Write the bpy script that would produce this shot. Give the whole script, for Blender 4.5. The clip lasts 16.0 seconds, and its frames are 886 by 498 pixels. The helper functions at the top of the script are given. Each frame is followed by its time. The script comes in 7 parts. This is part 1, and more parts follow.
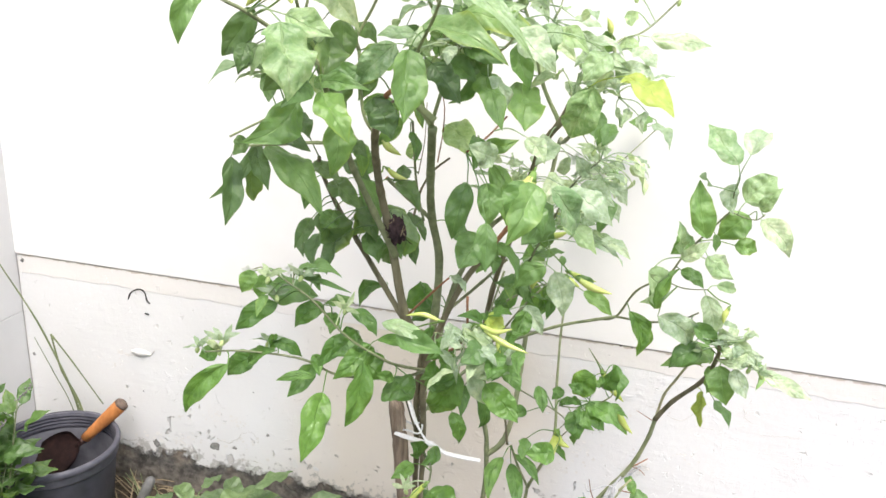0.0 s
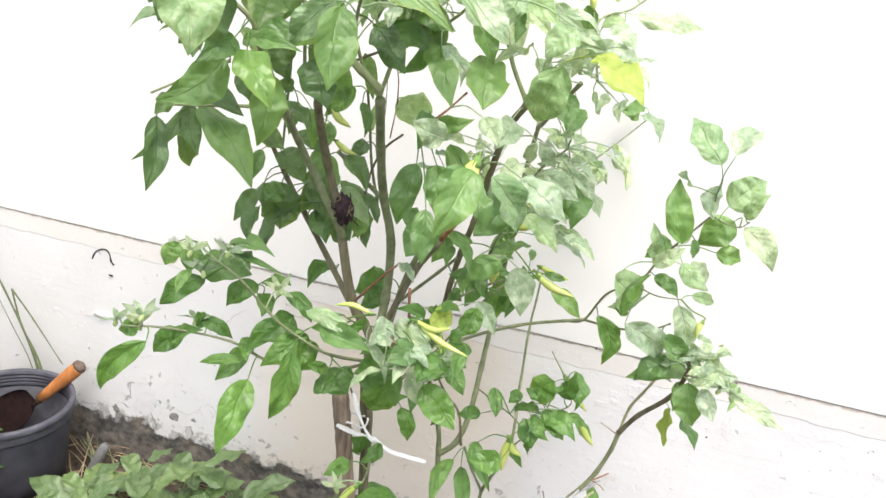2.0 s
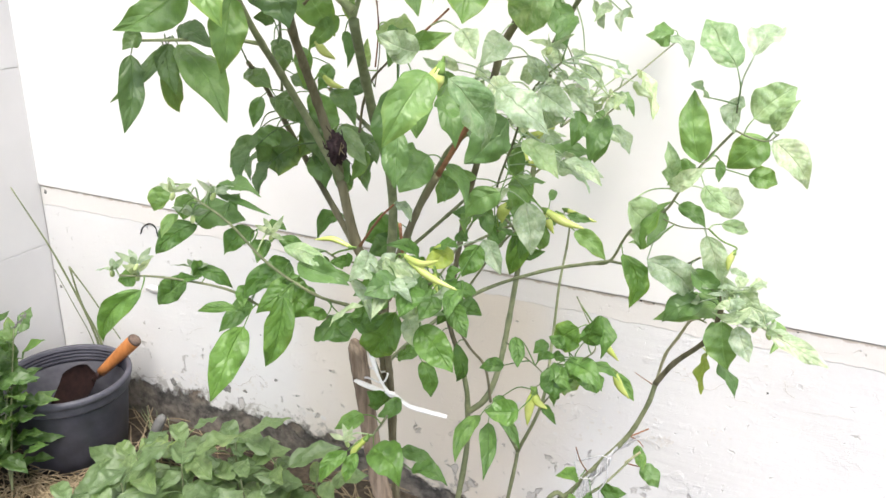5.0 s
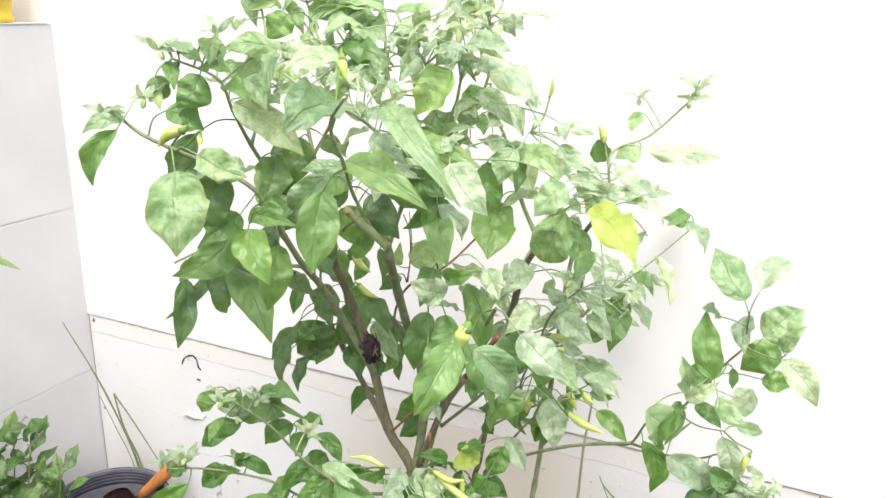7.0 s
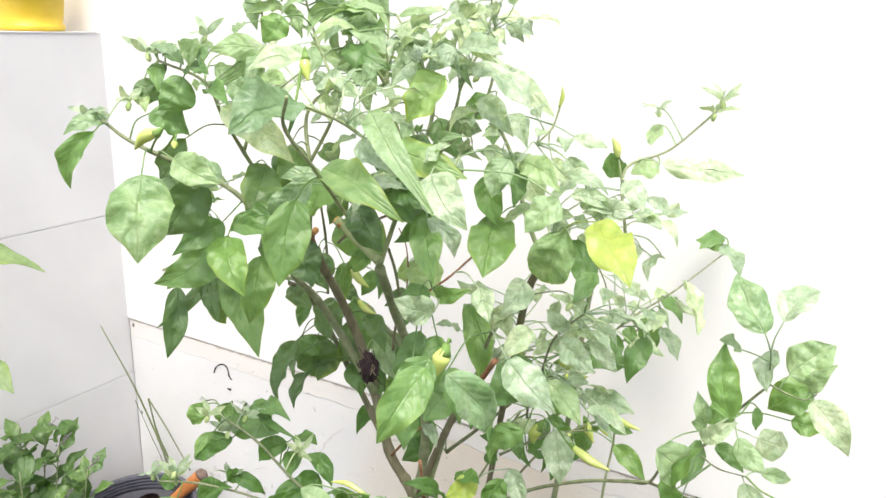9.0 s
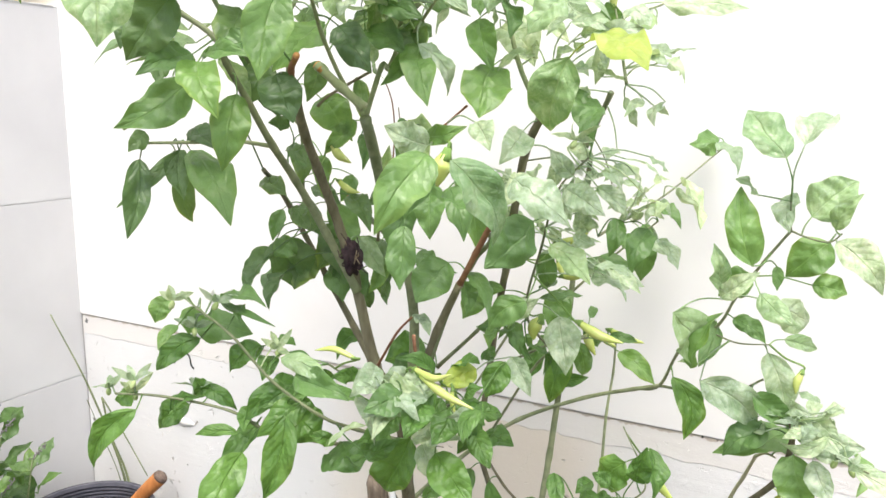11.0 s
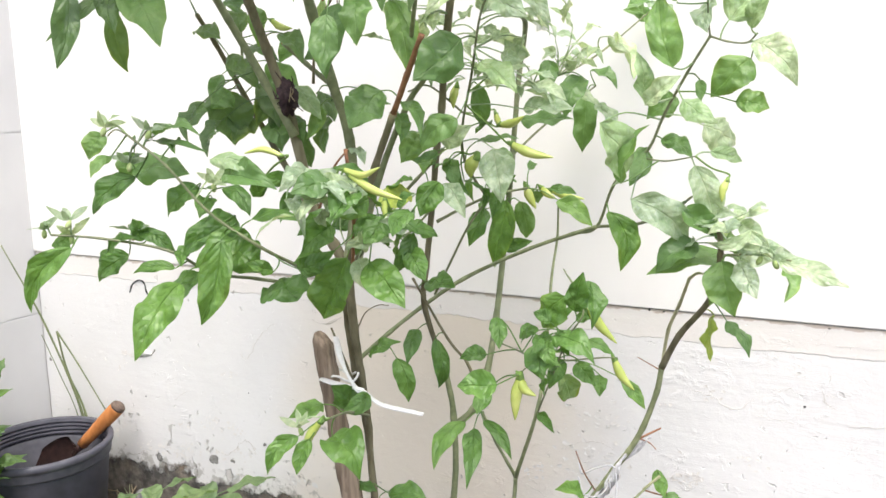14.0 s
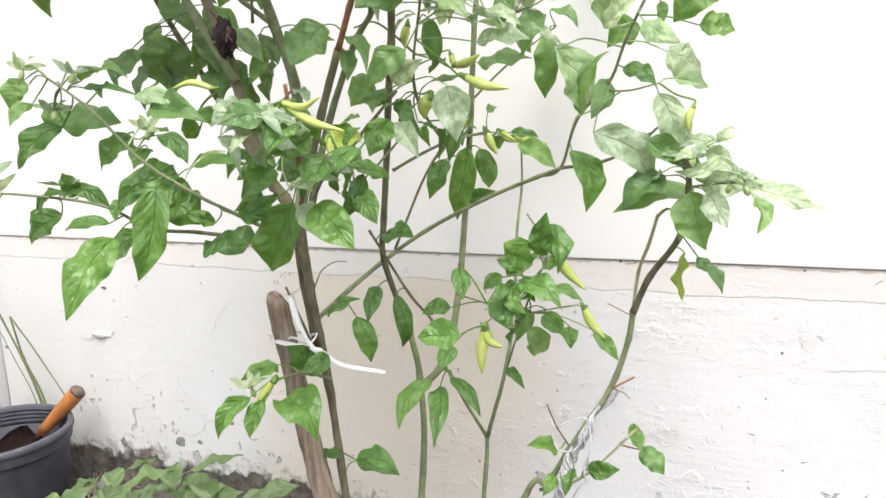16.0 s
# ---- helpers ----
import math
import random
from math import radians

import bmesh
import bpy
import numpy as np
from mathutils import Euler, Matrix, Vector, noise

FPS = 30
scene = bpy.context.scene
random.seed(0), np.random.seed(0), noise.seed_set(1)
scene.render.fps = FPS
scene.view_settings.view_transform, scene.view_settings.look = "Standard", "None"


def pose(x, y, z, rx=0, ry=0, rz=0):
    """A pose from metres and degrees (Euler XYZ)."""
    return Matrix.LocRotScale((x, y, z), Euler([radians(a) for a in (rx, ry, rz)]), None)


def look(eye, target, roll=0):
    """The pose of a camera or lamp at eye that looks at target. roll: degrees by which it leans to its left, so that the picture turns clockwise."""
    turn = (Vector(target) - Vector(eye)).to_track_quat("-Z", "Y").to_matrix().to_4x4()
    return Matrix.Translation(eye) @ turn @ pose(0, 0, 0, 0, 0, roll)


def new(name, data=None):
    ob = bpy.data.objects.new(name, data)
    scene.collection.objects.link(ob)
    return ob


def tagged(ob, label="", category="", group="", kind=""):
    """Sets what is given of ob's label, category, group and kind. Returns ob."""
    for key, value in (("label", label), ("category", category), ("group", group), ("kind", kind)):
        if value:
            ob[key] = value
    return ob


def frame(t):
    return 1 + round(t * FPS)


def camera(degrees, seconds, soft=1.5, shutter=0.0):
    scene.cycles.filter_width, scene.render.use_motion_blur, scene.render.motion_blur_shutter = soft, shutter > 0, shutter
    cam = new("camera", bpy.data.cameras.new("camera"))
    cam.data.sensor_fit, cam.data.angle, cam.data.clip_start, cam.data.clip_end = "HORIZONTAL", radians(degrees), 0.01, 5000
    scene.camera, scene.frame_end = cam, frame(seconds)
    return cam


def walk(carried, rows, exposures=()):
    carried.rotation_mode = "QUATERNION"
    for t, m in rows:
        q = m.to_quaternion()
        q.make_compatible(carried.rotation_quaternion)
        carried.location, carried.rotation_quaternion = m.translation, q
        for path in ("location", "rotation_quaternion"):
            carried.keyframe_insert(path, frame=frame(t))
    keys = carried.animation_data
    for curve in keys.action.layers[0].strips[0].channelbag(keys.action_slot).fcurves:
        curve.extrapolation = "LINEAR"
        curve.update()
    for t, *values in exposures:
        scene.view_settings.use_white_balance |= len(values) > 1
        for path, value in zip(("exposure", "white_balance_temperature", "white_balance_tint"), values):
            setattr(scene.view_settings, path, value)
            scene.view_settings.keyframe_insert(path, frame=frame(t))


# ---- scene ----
cam = camera(60.4, 16.0, 1.5)
PATH = [
    (0, (-0.004, 0.028, 1.195), (-0.418, 1.88, 0.562), 3.5),
    (0.5, (-0.002, 0.041, 1.199), (-0.416, 1.897, 0.579), 4.8),
    (1, (0.022, 0.072, 1.213), (-0.39, 1.926, 0.586), 4.2),
    (1.5, (0.04, 0.099, 1.199), (-0.42, 1.931, 0.543), 6.3),
    (2, (0.063, 0.139, 1.185), (-0.393, 1.959, 0.492), 7.3),
    (2.5, (0.086, 0.166, 1.173), (-0.428, 1.96, 0.453), 6.5),
    (3, (0.102, 0.184, 1.164), (-0.489, 1.953, 0.441), 5.6),
    (3.2, (0.112, 0.191, 1.168), (-0.485, 1.953, 0.434), 5.4),
    (5.3, (0.174, 0.217, 1.108), (-0.525, 1.943, 0.378), 1.6),
    (5.5, (0.176, 0.223, 1.146), (-0.532, 1.96, 0.454), 1.5),
    (6, (0.173, 0.223, 1.231), (-0.557, 1.963, 0.568), 2.1),
    (6.5, (0.173, 0.211, 1.284), (-0.574, 1.959, 0.662), 2.3),
    (7, (0.164, 0.21, 1.308), (-0.614, 1.95, 0.702), 1.5),
    (7.5, (0.177, 0.236, 1.306), (-0.621, 1.961, 0.684), 1.9),
    (8, (0.199, 0.266, 1.306), (-0.667, 1.963, 0.697), 1.6),
    (8.2, (0.214, 0.281, 1.304), (-0.687, 1.961, 0.7), 2.0),
    (10.3, (0.22, 0.295, 1.207), (-0.761, 1.966, 0.708), 1.7),
    (10.5, (0.203, 0.287, 1.162), (-0.763, 1.973, 0.686), 1.3),
    (11, (0.187, 0.291, 1.052), (-0.703, 2.044, 0.681), 0.8),
    (11.2, (0.187, 0.267, 0.988), (-0.696, 2.029, 0.647), 0.5),
    (11.5, (0.196, 0.253, 0.906), (-0.691, 2.017, 0.589), 1.0),
    (12, (0.202, 0.23, 0.861), (-0.649, 2.016, 0.567), 1.0),
    (12.5, (0.215, 0.234, 0.865), (-0.566, 2.047, 0.544), 1.2),
    (13, (0.223, 0.243, 0.864), (-0.516, 2.073, 0.542), 1.0),
    (13.5, (0.235, 0.255, 0.864), (-0.539, 2.07, 0.533), -0.4),
    (14, (0.247, 0.27, 0.857), (-0.587, 2.055, 0.515), -0.6),
    (14.5, (0.259, 0.29, 0.838), (-0.59, 2.062, 0.465), -1.2),
    (15, (0.257, 0.296, 0.826), (-0.569, 2.079, 0.456), -2.0),
    (15.5, (0.252, 0.31, 0.81), (-0.559, 2.095, 0.418), -2.1),
    (16, (0.252, 0.316, 0.802), (-0.531, 2.118, 0.427), -2.5),
]
walk(cam, [(t, look(eye, target, roll)) for t, eye, target, roll in PATH])

# ---- sky, sun, exposure ----
world = bpy.data.worlds.new("sky")
scene.world = world
world.use_nodes = True
wn = world.node_tree
sky = wn.nodes.new("ShaderNodeTexSky")
sky.sky_type, sky.sun_disc = "NISHITA", False
SUN_UP, SUN_ROUND = 63.0, 148.0
sky.sun_elevation, sky.sun_rotation = radians(SUN_UP), radians(SUN_ROUND)
sky.air_density, sky.dust_density = 1.0, 4.0
wn.links.new(sky.outputs["Color"], wn.nodes["Background"].inputs["Color"])
wn.nodes["Background"].inputs["Strength"].default_value = 0.15
sun = new("sun", bpy.data.lights.new("sun", "SUN"))
sun.data.energy, sun.data.angle, sun.data.color = 1.9, radians(40), (1.0, 0.975, 0.94)
sun.matrix_world = look((0, 0, 0), (-math.sin(radians(SUN_ROUND)) * math.cos(radians(SUN_UP)),
                                    -math.cos(radians(SUN_ROUND)) * math.cos(radians(SUN_UP)), -math.sin(radians(SUN_UP))))
scene.view_settings.exposure = 0.94


# ---- materials ----
def material(name, rough=0.6, spec=0.5, metal=0.0):
    m = bpy.data.materials.new(name)
    m.use_nodes = True
    b = m.node_tree.nodes["Principled BSDF"]
    b.inputs["Roughness"].default_value = rough
    b.inputs["Specular IOR Level"].default_value = spec
    b.inputs["Metallic"].default_value = metal
    return m, m.node_tree, b


def node(nt, kind, **inputs):
    n = nt.nodes.new("ShaderNode" + kind)
    for key, value in inputs.items():
        n.inputs[key.replace("_", " ")].default_value = value
    return n


def coords(nt, which="Object"):
    return nt.nodes.new("ShaderNodeTexCoord").outputs[which]


def noise_tex(nt, vec, scale, detail=4.0, rough=0.55, distort=0.0):
    n = node(nt, "TexNoise", Scale=scale, Detail=detail, Roughness=rough, Distortion=distort)
    nt.links.new(vec, n.inputs["Vector"])
    return n.outputs["Fac"]


def ramp(nt, fac, *stops):
    n = nt.nodes.new("ShaderNodeValToRGB")
    els = n.color_ramp.elements
    while len(els) < len(stops):
        els.new(0.5)
    for e, (p, c) in zip(els, stops):
        e.position = p
        e.color = (*c, 1) if isinstance(c, tuple) else (c, c, c, 1)
    nt.links.new(fac, n.inputs["Fac"])
    return n.outputs["Color"]


def mix(nt, fac, a, b, how="MIX"):
    n = nt.nodes.new("ShaderNodeMix")
    n.data_type, n.blend_type = "RGBA", how
    for value, socket in ((fac, n.inputs[0]), (a, n.inputs[6]), (b, n.inputs[7])):
        if isinstance(value, (int, float)):
            socket.default_value = value
        elif isinstance(value, tuple):
            socket.default_value = (*value, 1)
        else:
            nt.links.new(value, socket)
    return n.outputs[2]


def calc(nt, how, a, b=0.0, clamp=False):
    n = nt.nodes.new("ShaderNodeMath")
    n.operation, n.use_clamp = how, clamp
    for value, socket in ((a, n.inputs[0]), (b, n.inputs[1])):
        if isinstance(value, (int, float)):
            socket.default_value = value
        else:
            nt.links.new(value, socket)
    return n.outputs[0]


def bump(nt, height, bsdf, strength=0.3, distance=0.01):
    n = node(nt, "Bump", Strength=strength, Distance=distance)
    nt.links.new(height, n.inputs["Height"])
    nt.links.new(n.outputs["Normal"], bsdf.inputs["Normal"])


def speckled(name, dark, light, scale, rough=0.7, bumpy=0.3, depth=0.004, spec=0.4, stretch=(1, 1, 1), random_tone=0.0):
    """A plain surface with grain and blotches at two scales."""
    m, nt, b = material(name, rough, spec)
    mp = nt.nodes.new("ShaderNodeMapping")
    mp.inputs["Scale"].default_value = stretch
    nt.links.new(coords(nt), mp.inputs["Vector"])
    v = mp.outputs["Vector"]
    fine = noise_tex(nt, v, scale, 5)
    wide = noise_tex(nt, v, scale * 0.13, 3)
    f = calc(nt, "ADD", calc(nt, "MULTIPLY", fine, 0.6), calc(nt, "MULTIPLY", wide, 0.4))
    c = ramp(nt, f, (0.35, dark), (0.65, light))
    if random_tone:
        info = nt.nodes.new("ShaderNodeObjectInfo")
        c = mix(nt, calc(nt, "MULTIPLY", info.outputs["Random"], random_tone), c, (0.02, 0.02, 0.02))
    nt.links.new(c, b.inputs["Base Color"])
    bump(nt, fine, b, bumpy, depth)
    return m


WHITE = speckled("white_wall_paint", (0.8, 0.79, 0.77), (0.84, 0.83, 0.82), 9, 0.55, 0.08, 0.002)
TILE = speckled("pale_wall_tile", (0.57, 0.57, 0.575), (0.63, 0.63, 0.632), 6, 0.35, 0.05, 0.001)
GROUT = speckled("grout", (0.52, 0.515, 0.51), (0.62, 0.615, 0.61), 60)
SOIL = speckled("soil", (0.025, 0.02, 0.015), (0.11, 0.085, 0.06), 70, 0.95, 0.8, 0.01)


def leaf_material(name, deep, mid, light, mottle=0.5, pale=0.0, fleck=70, edge=0.0, relief=0.6):
    """Leaf: dark blotches on a paler ground, sunken veins with bulges between them, a thin glossy sheet that lets light through."""
    m, nt, b = material(name, 0.42, 0.75)
    uv, ob = coords(nt, "UV"), coords(nt)
    sep = nt.nodes.new("ShaderNodeSeparateXYZ")
    nt.links.new(uv, sep.inputs[0])
    u, v = sep.outputs["X"], sep.outputs["Y"]
    across = calc(nt, "ABSOLUTE", calc(nt, "SUBTRACT", v, 0.5))
    info = nt.nodes.new("ShaderNodeObjectInfo")
    offset = nt.nodes.new("ShaderNodeVectorMath")
    offset.operation = "ADD"
    nt.links.new(ob, offset.inputs[0])
    nt.links.new(info.outputs["Random"], offset.inputs[1])
    at = offset.outputs[0]
    # midrib and side veins that run forward to the margin
    rib = calc(nt, "SUBTRACT", 1.0, calc(nt, "MULTIPLY", across, 30.0), True)
    wobble = calc(nt, "MULTIPLY", noise_tex(nt, at, 80, 2), 0.7)
    phase = calc(nt, "SUBTRACT", calc(nt, "ADD", calc(nt, "MULTIPLY", u, 7.0), wobble), calc(nt, "MULTIPLY", across, 4.2))
    saw = calc(nt, "MULTIPLY", calc(nt, "ABSOLUTE", calc(nt, "SUBTRACT", calc(nt, "FRACT", phase), 0.5)), 2.0)
    side = calc(nt, "SUBTRACT", 1.0, calc(nt, "MULTIPLY", saw, 5.0), True)
    bulge = calc(nt, "POWER", saw, 0.6)
    veins = calc(nt, "MAXIMUM", rib, calc(nt, "MULTIPLY", side, 0.5))
    patches = noise_tex(nt, at, fleck, 3, 0.55, 0.5)
    broad = noise_tex(nt, at, 26, 2)
    grain = noise_tex(nt, at, 420, 3)
    f = calc(nt, "ADD", calc(nt, "MULTIPLY", patches, 0.6), calc(nt, "ADD", calc(nt, "MULTIPLY", broad, 0.3), calc(nt, "MULTIPLY", grain, 0.1)))
    f = calc(nt, "ADD", f, calc(nt, "MULTIPLY", calc(nt, "SUBTRACT", bulge, 0.6), 0.04 * mottle))
    c = ramp(nt, f, (0.34, deep), (0.5, mid), (0.58 + 0.24 * (1.1 - mottle), light))
    if pale:
        # pale flecks between the veins: mottling, with white glare painted in
        flecks = calc(nt, "MULTIPLY", calc(nt, "SUBTRACT", noise_tex(nt, at, 170, 3, 0.6, 0.8), 0.52), 7.0, True)
        flecks = calc(nt, "MULTIPLY", flecks, calc(nt, "SUBTRACT", 1.0, veins))
        c = mix(nt, calc(nt, "MULTIPLY", calc(nt, "MULTIPLY", flecks, broad), pale), c, (0.54, 0.63, 0.53))
    c = mix(nt, calc(nt, "MULTIPLY", calc(nt, "MAXIMUM", rib, calc(nt, "MULTIPLY", side, 0.45)), 0.5), c, light)
    # the margin and the tip turn yellow on some leaves
    rim = calc(nt, "MULTIPLY", calc(nt, "SUBTRACT", calc(nt, "ADD", calc(nt, "ADD", calc(nt, "MULTIPLY", across, 1.2), calc(nt, "MULTIPLY", u, 0.35)), calc(nt, "MULTIPLY", broad, 0.7)), 0.98), 5.0, True)
    turn = calc(nt, "ADD", calc(nt, "MULTIPLY", calc(nt, "SUBTRACT", info.outputs["Random"], 0.72), 1.1, True), edge, True)
    c = mix(nt, calc(nt, "MULTIPLY", turn, rim), c, (0.3, 0.4, 0.05))
    tone = ramp(nt, info.outputs["Random"], (0.0, (0.72, 0.75, 0.74)), (0.5, (0.98, 0.97, 0.98)), (1.0, (1.16, 1.1, 1.0)))
    c = mix(nt, 1.0, c, tone, "MULTIPLY")
    nt.links.new(c, b.inputs["Base Color"])
    nt.links.new(calc(nt, "ADD", calc(nt, "MULTIPLY", grain, 0.16), 0.33), b.inputs["Roughness"])
    puff = noise_tex(nt, at, 95, 2, 0.5, 0.3)
    quilt = calc(nt, "SUBTRACT", calc(nt, "ADD", calc(nt, "MULTIPLY", puff, 1.0), calc(nt, "MULTIPLY", bulge, 0.22)), calc(nt, "MULTIPLY", rib, 0.5))
    bump(nt, calc(nt, "ADD", quilt, calc(nt, "MULTIPLY", grain, 0.12)), b, relief, 0.003)
    thin = nt.nodes.new("ShaderNodeBsdfTranslucent")
    glow = mix(nt, 1.0, c, (1.28, 1.3, 0.82), "MULTIPLY")
    nt.links.new(glow, thin.inputs["Color"])
    both = nt.nodes.new("ShaderNodeMixShader")
    both.inputs[0].default_value = 0.33
    nt.links.new(b.outputs[0], both.inputs[1])
    nt.links.new(thin.outputs[0], both.inputs[2])
    nt.links.new(both.outputs[0], nt.nodes["Material Output"].inputs["Surface"])
    return m


LEAF = leaf_material("chili_leaf", (0.123, 0.243, 0.0657), (0.154, 0.291, 0.0848), (0.204, 0.352, 0.119), 0.45)
LEAF_LOW = leaf_material("deep_green_chili_leaf", (0.082, 0.19, 0.036), (0.116, 0.25, 0.05), (0.175, 0.33, 0.085), 0.6, relief=0.85)
LEAF_VIVID = leaf_material("vivid_chili_leaf", (0.095, 0.205, 0.035), (0.135, 0.28, 0.05), (0.2, 0.37, 0.085), 0.6, relief=0.8)
LEAF_BRIGHT = leaf_material("bright_chili_leaf", (0.143, 0.275, 0.0657), (0.185, 0.342, 0.089), (0.248, 0.413, 0.125), 0.5, edge=0.3)
# darker leaf green, with the shade inside the crown put into the colour
LEAF_SHADED = leaf_material("shaded_chili_leaf", (0.0968, 0.18, 0.0572), (0.119, 0.214, 0.0721), (0.156, 0.265, 0.0975), 0.35)
# lightly mottled leaf, its green paled to carry lens haze and glare
LEAF_HAZED = leaf_material("hazed_chili_leaf", (0.234, 0.371, 0.164), (0.311, 0.458, 0.223), (0.447, 0.578, 0.338), 0.7, 0.6, 80, relief=0.75)
# pale mottled leaf, whitened further to stand in for overexposure
LEAF_PALE = leaf_material("pale_hazed_chili_leaf", (0.267, 0.392, 0.218), (0.398, 0.523, 0.332), (0.6, 0.692, 0.518), 0.85, 1.2, 95, relief=0.8)
LEAF_MOTTLED = leaf_material("mottled_chili_leaf", (0.153, 0.286, 0.104), (0.229, 0.376, 0.164), (0.371, 0.507, 0.283), 0.85, 0.5, 65, relief=0.75)
LEAF_TURNING = leaf_material("yellow_edged_chili_leaf", (0.192, 0.334, 0.0982), (0.264, 0.423, 0.145), (0.396, 0.545, 0.231), 0.6, 0.2, edge=1.0)
LEAF_YELLOW = leaf_material("yellowing_chili_leaf", (0.27, 0.39, 0.065), (0.36, 0.47, 0.085), (0.47, 0.55, 0.13), 0.6)
HERB_LEAF = leaf_material("pale_herb_leaf", (0.115, 0.195, 0.066), (0.16, 0.255, 0.098), (0.235, 0.335, 0.155), 0.5)
BUSH_LEAF = leaf_material("basil_leaf", (0.068, 0.145, 0.035), (0.095, 0.19, 0.047), (0.145, 0.25, 0.075), 0.4)
PALE_TWIG = speckled("pale_twig", (0.36, 0.36, 0.2), (0.56, 0.54, 0.34), 130, 0.75, 0.5, 0.001)
STEM = speckled("green_stem", (0.15, 0.18, 0.085), (0.33, 0.365, 0.2), 90, 0.6, 0.4, 0.001, random_tone=0.25)
STEM_YOUNG = speckled("young_green_stem", (0.22, 0.28, 0.12), (0.4, 0.45, 0.24), 90, 0.6, 0.4, 0.001, random_tone=0.25)
BARK = speckled("greenish_bark", (0.105, 0.095, 0.055), (0.28, 0.255, 0.16), 90, 0.85, 0.7, 0.0015, stretch=(1, 1, 0.25))
BROWN = speckled("brown_twig", (0.19, 0.085, 0.045), (0.38, 0.19, 0.105), 130, 0.75, 0.5, 0.001)
CUT = speckled("cut_wood", (0.35, 0.14, 0.04), (0.5, 0.28, 0.1), 200)
REED = speckled("dull_reed", (0.1, 0.13, 0.06), (0.24, 0.27, 0.14), 60, 0.6, 0.3, 0.001, stretch=(1, 1, 0.1))
PEPPER = speckled("unripe_pepper", (0.42, 0.52, 0.09), (0.6, 0.66, 0.22), 50, 0.25, 0.1, 0.001, 0.6)
PETAL = speckled("white_petal", (0.72, 0.74, 0.66), (0.82, 0.83, 0.78), 150)
CALYX = speckled("pepper_stalk", (0.13, 0.24, 0.05), (0.2, 0.32, 0.08), 90)
BUD = speckled("flower_bud", (0.3, 0.42, 0.13), (0.52, 0.6, 0.3), 150)
DEAD = speckled("dried_growth", (0.012, 0.008, 0.01), (0.09, 0.055, 0.06), 160, 0.9, 1.0, 0.004)
WOOD = speckled("weathered_wood", (0.1, 0.07, 0.045), (0.43, 0.34, 0.26), 130, 0.9, 0.9, 0.003, stretch=(1, 1, 0.07))
HANDLE = speckled("orange_wood", (0.33, 0.12, 0.035), (0.52, 0.21, 0.065), 80, 0.5, 0.3, 0.001, stretch=(1, 1, 0.4))
HANDLE_END = speckled("worn_wood_end", (0.07, 0.045, 0.035), (0.2, 0.15, 0.12), 150, 0.8)
RUST = speckled("rusty_steel", (0.022, 0.011, 0.011), (0.055, 0.026, 0.023), 90, 0.7, 0.5, 0.001)
PLASTIC = speckled("dusty_dark_plastic", (0.027, 0.027, 0.036), (0.064, 0.064, 0.082), 25, 0.5, 0.12, 0.001, 0.5)
YELLOW = speckled("yellow_plastic", (0.6, 0.42, 0.03), (0.68, 0.5, 0.05), 30, 0.4, 0.05)
STRING = speckled("white_plastic_string", (0.7, 0.69, 0.68), (0.82, 0.82, 0.8), 300, 0.5, 0.4, 0.001, stretch=(1, 1, 1))
TIE = speckled("grey_string", (0.4, 0.4, 0.41), (0.66, 0.66, 0.67), 300)
STRAW = speckled("dry_straw", (0.2, 0.15, 0.09), (0.42, 0.34, 0.22), 100, 0.85)
# lighter than the pot body: light on the inner wall put into the grey
LINING = speckled("lit_pot_inside", (0.1, 0.1, 0.12), (0.19, 0.19, 0.215), 30, 0.65, 0.15, 0.001)
SPIKE = speckled("faded_flower", (0.16, 0.12, 0.15), (0.36, 0.33, 0.34), 200)
RIM = speckled("dusty_rim_plastic", (0.05, 0.05, 0.065), (0.11, 0.11, 0.135), 40, 0.5, 0.1, 0.001)
GREY = speckled("grey_pipe", (0.09, 0.09, 0.085), (0.18, 0.18, 0.175), 60)
BLACK = speckled("dark_strand", (0.012, 0.014, 0.014), (0.05, 0.055, 0.05), 200, 0.9)


BEIGE = speckled("cream_band_paint", (0.69, 0.665, 0.63), (0.76, 0.74, 0.71), 14, 0.7, 0.3, 0.002)


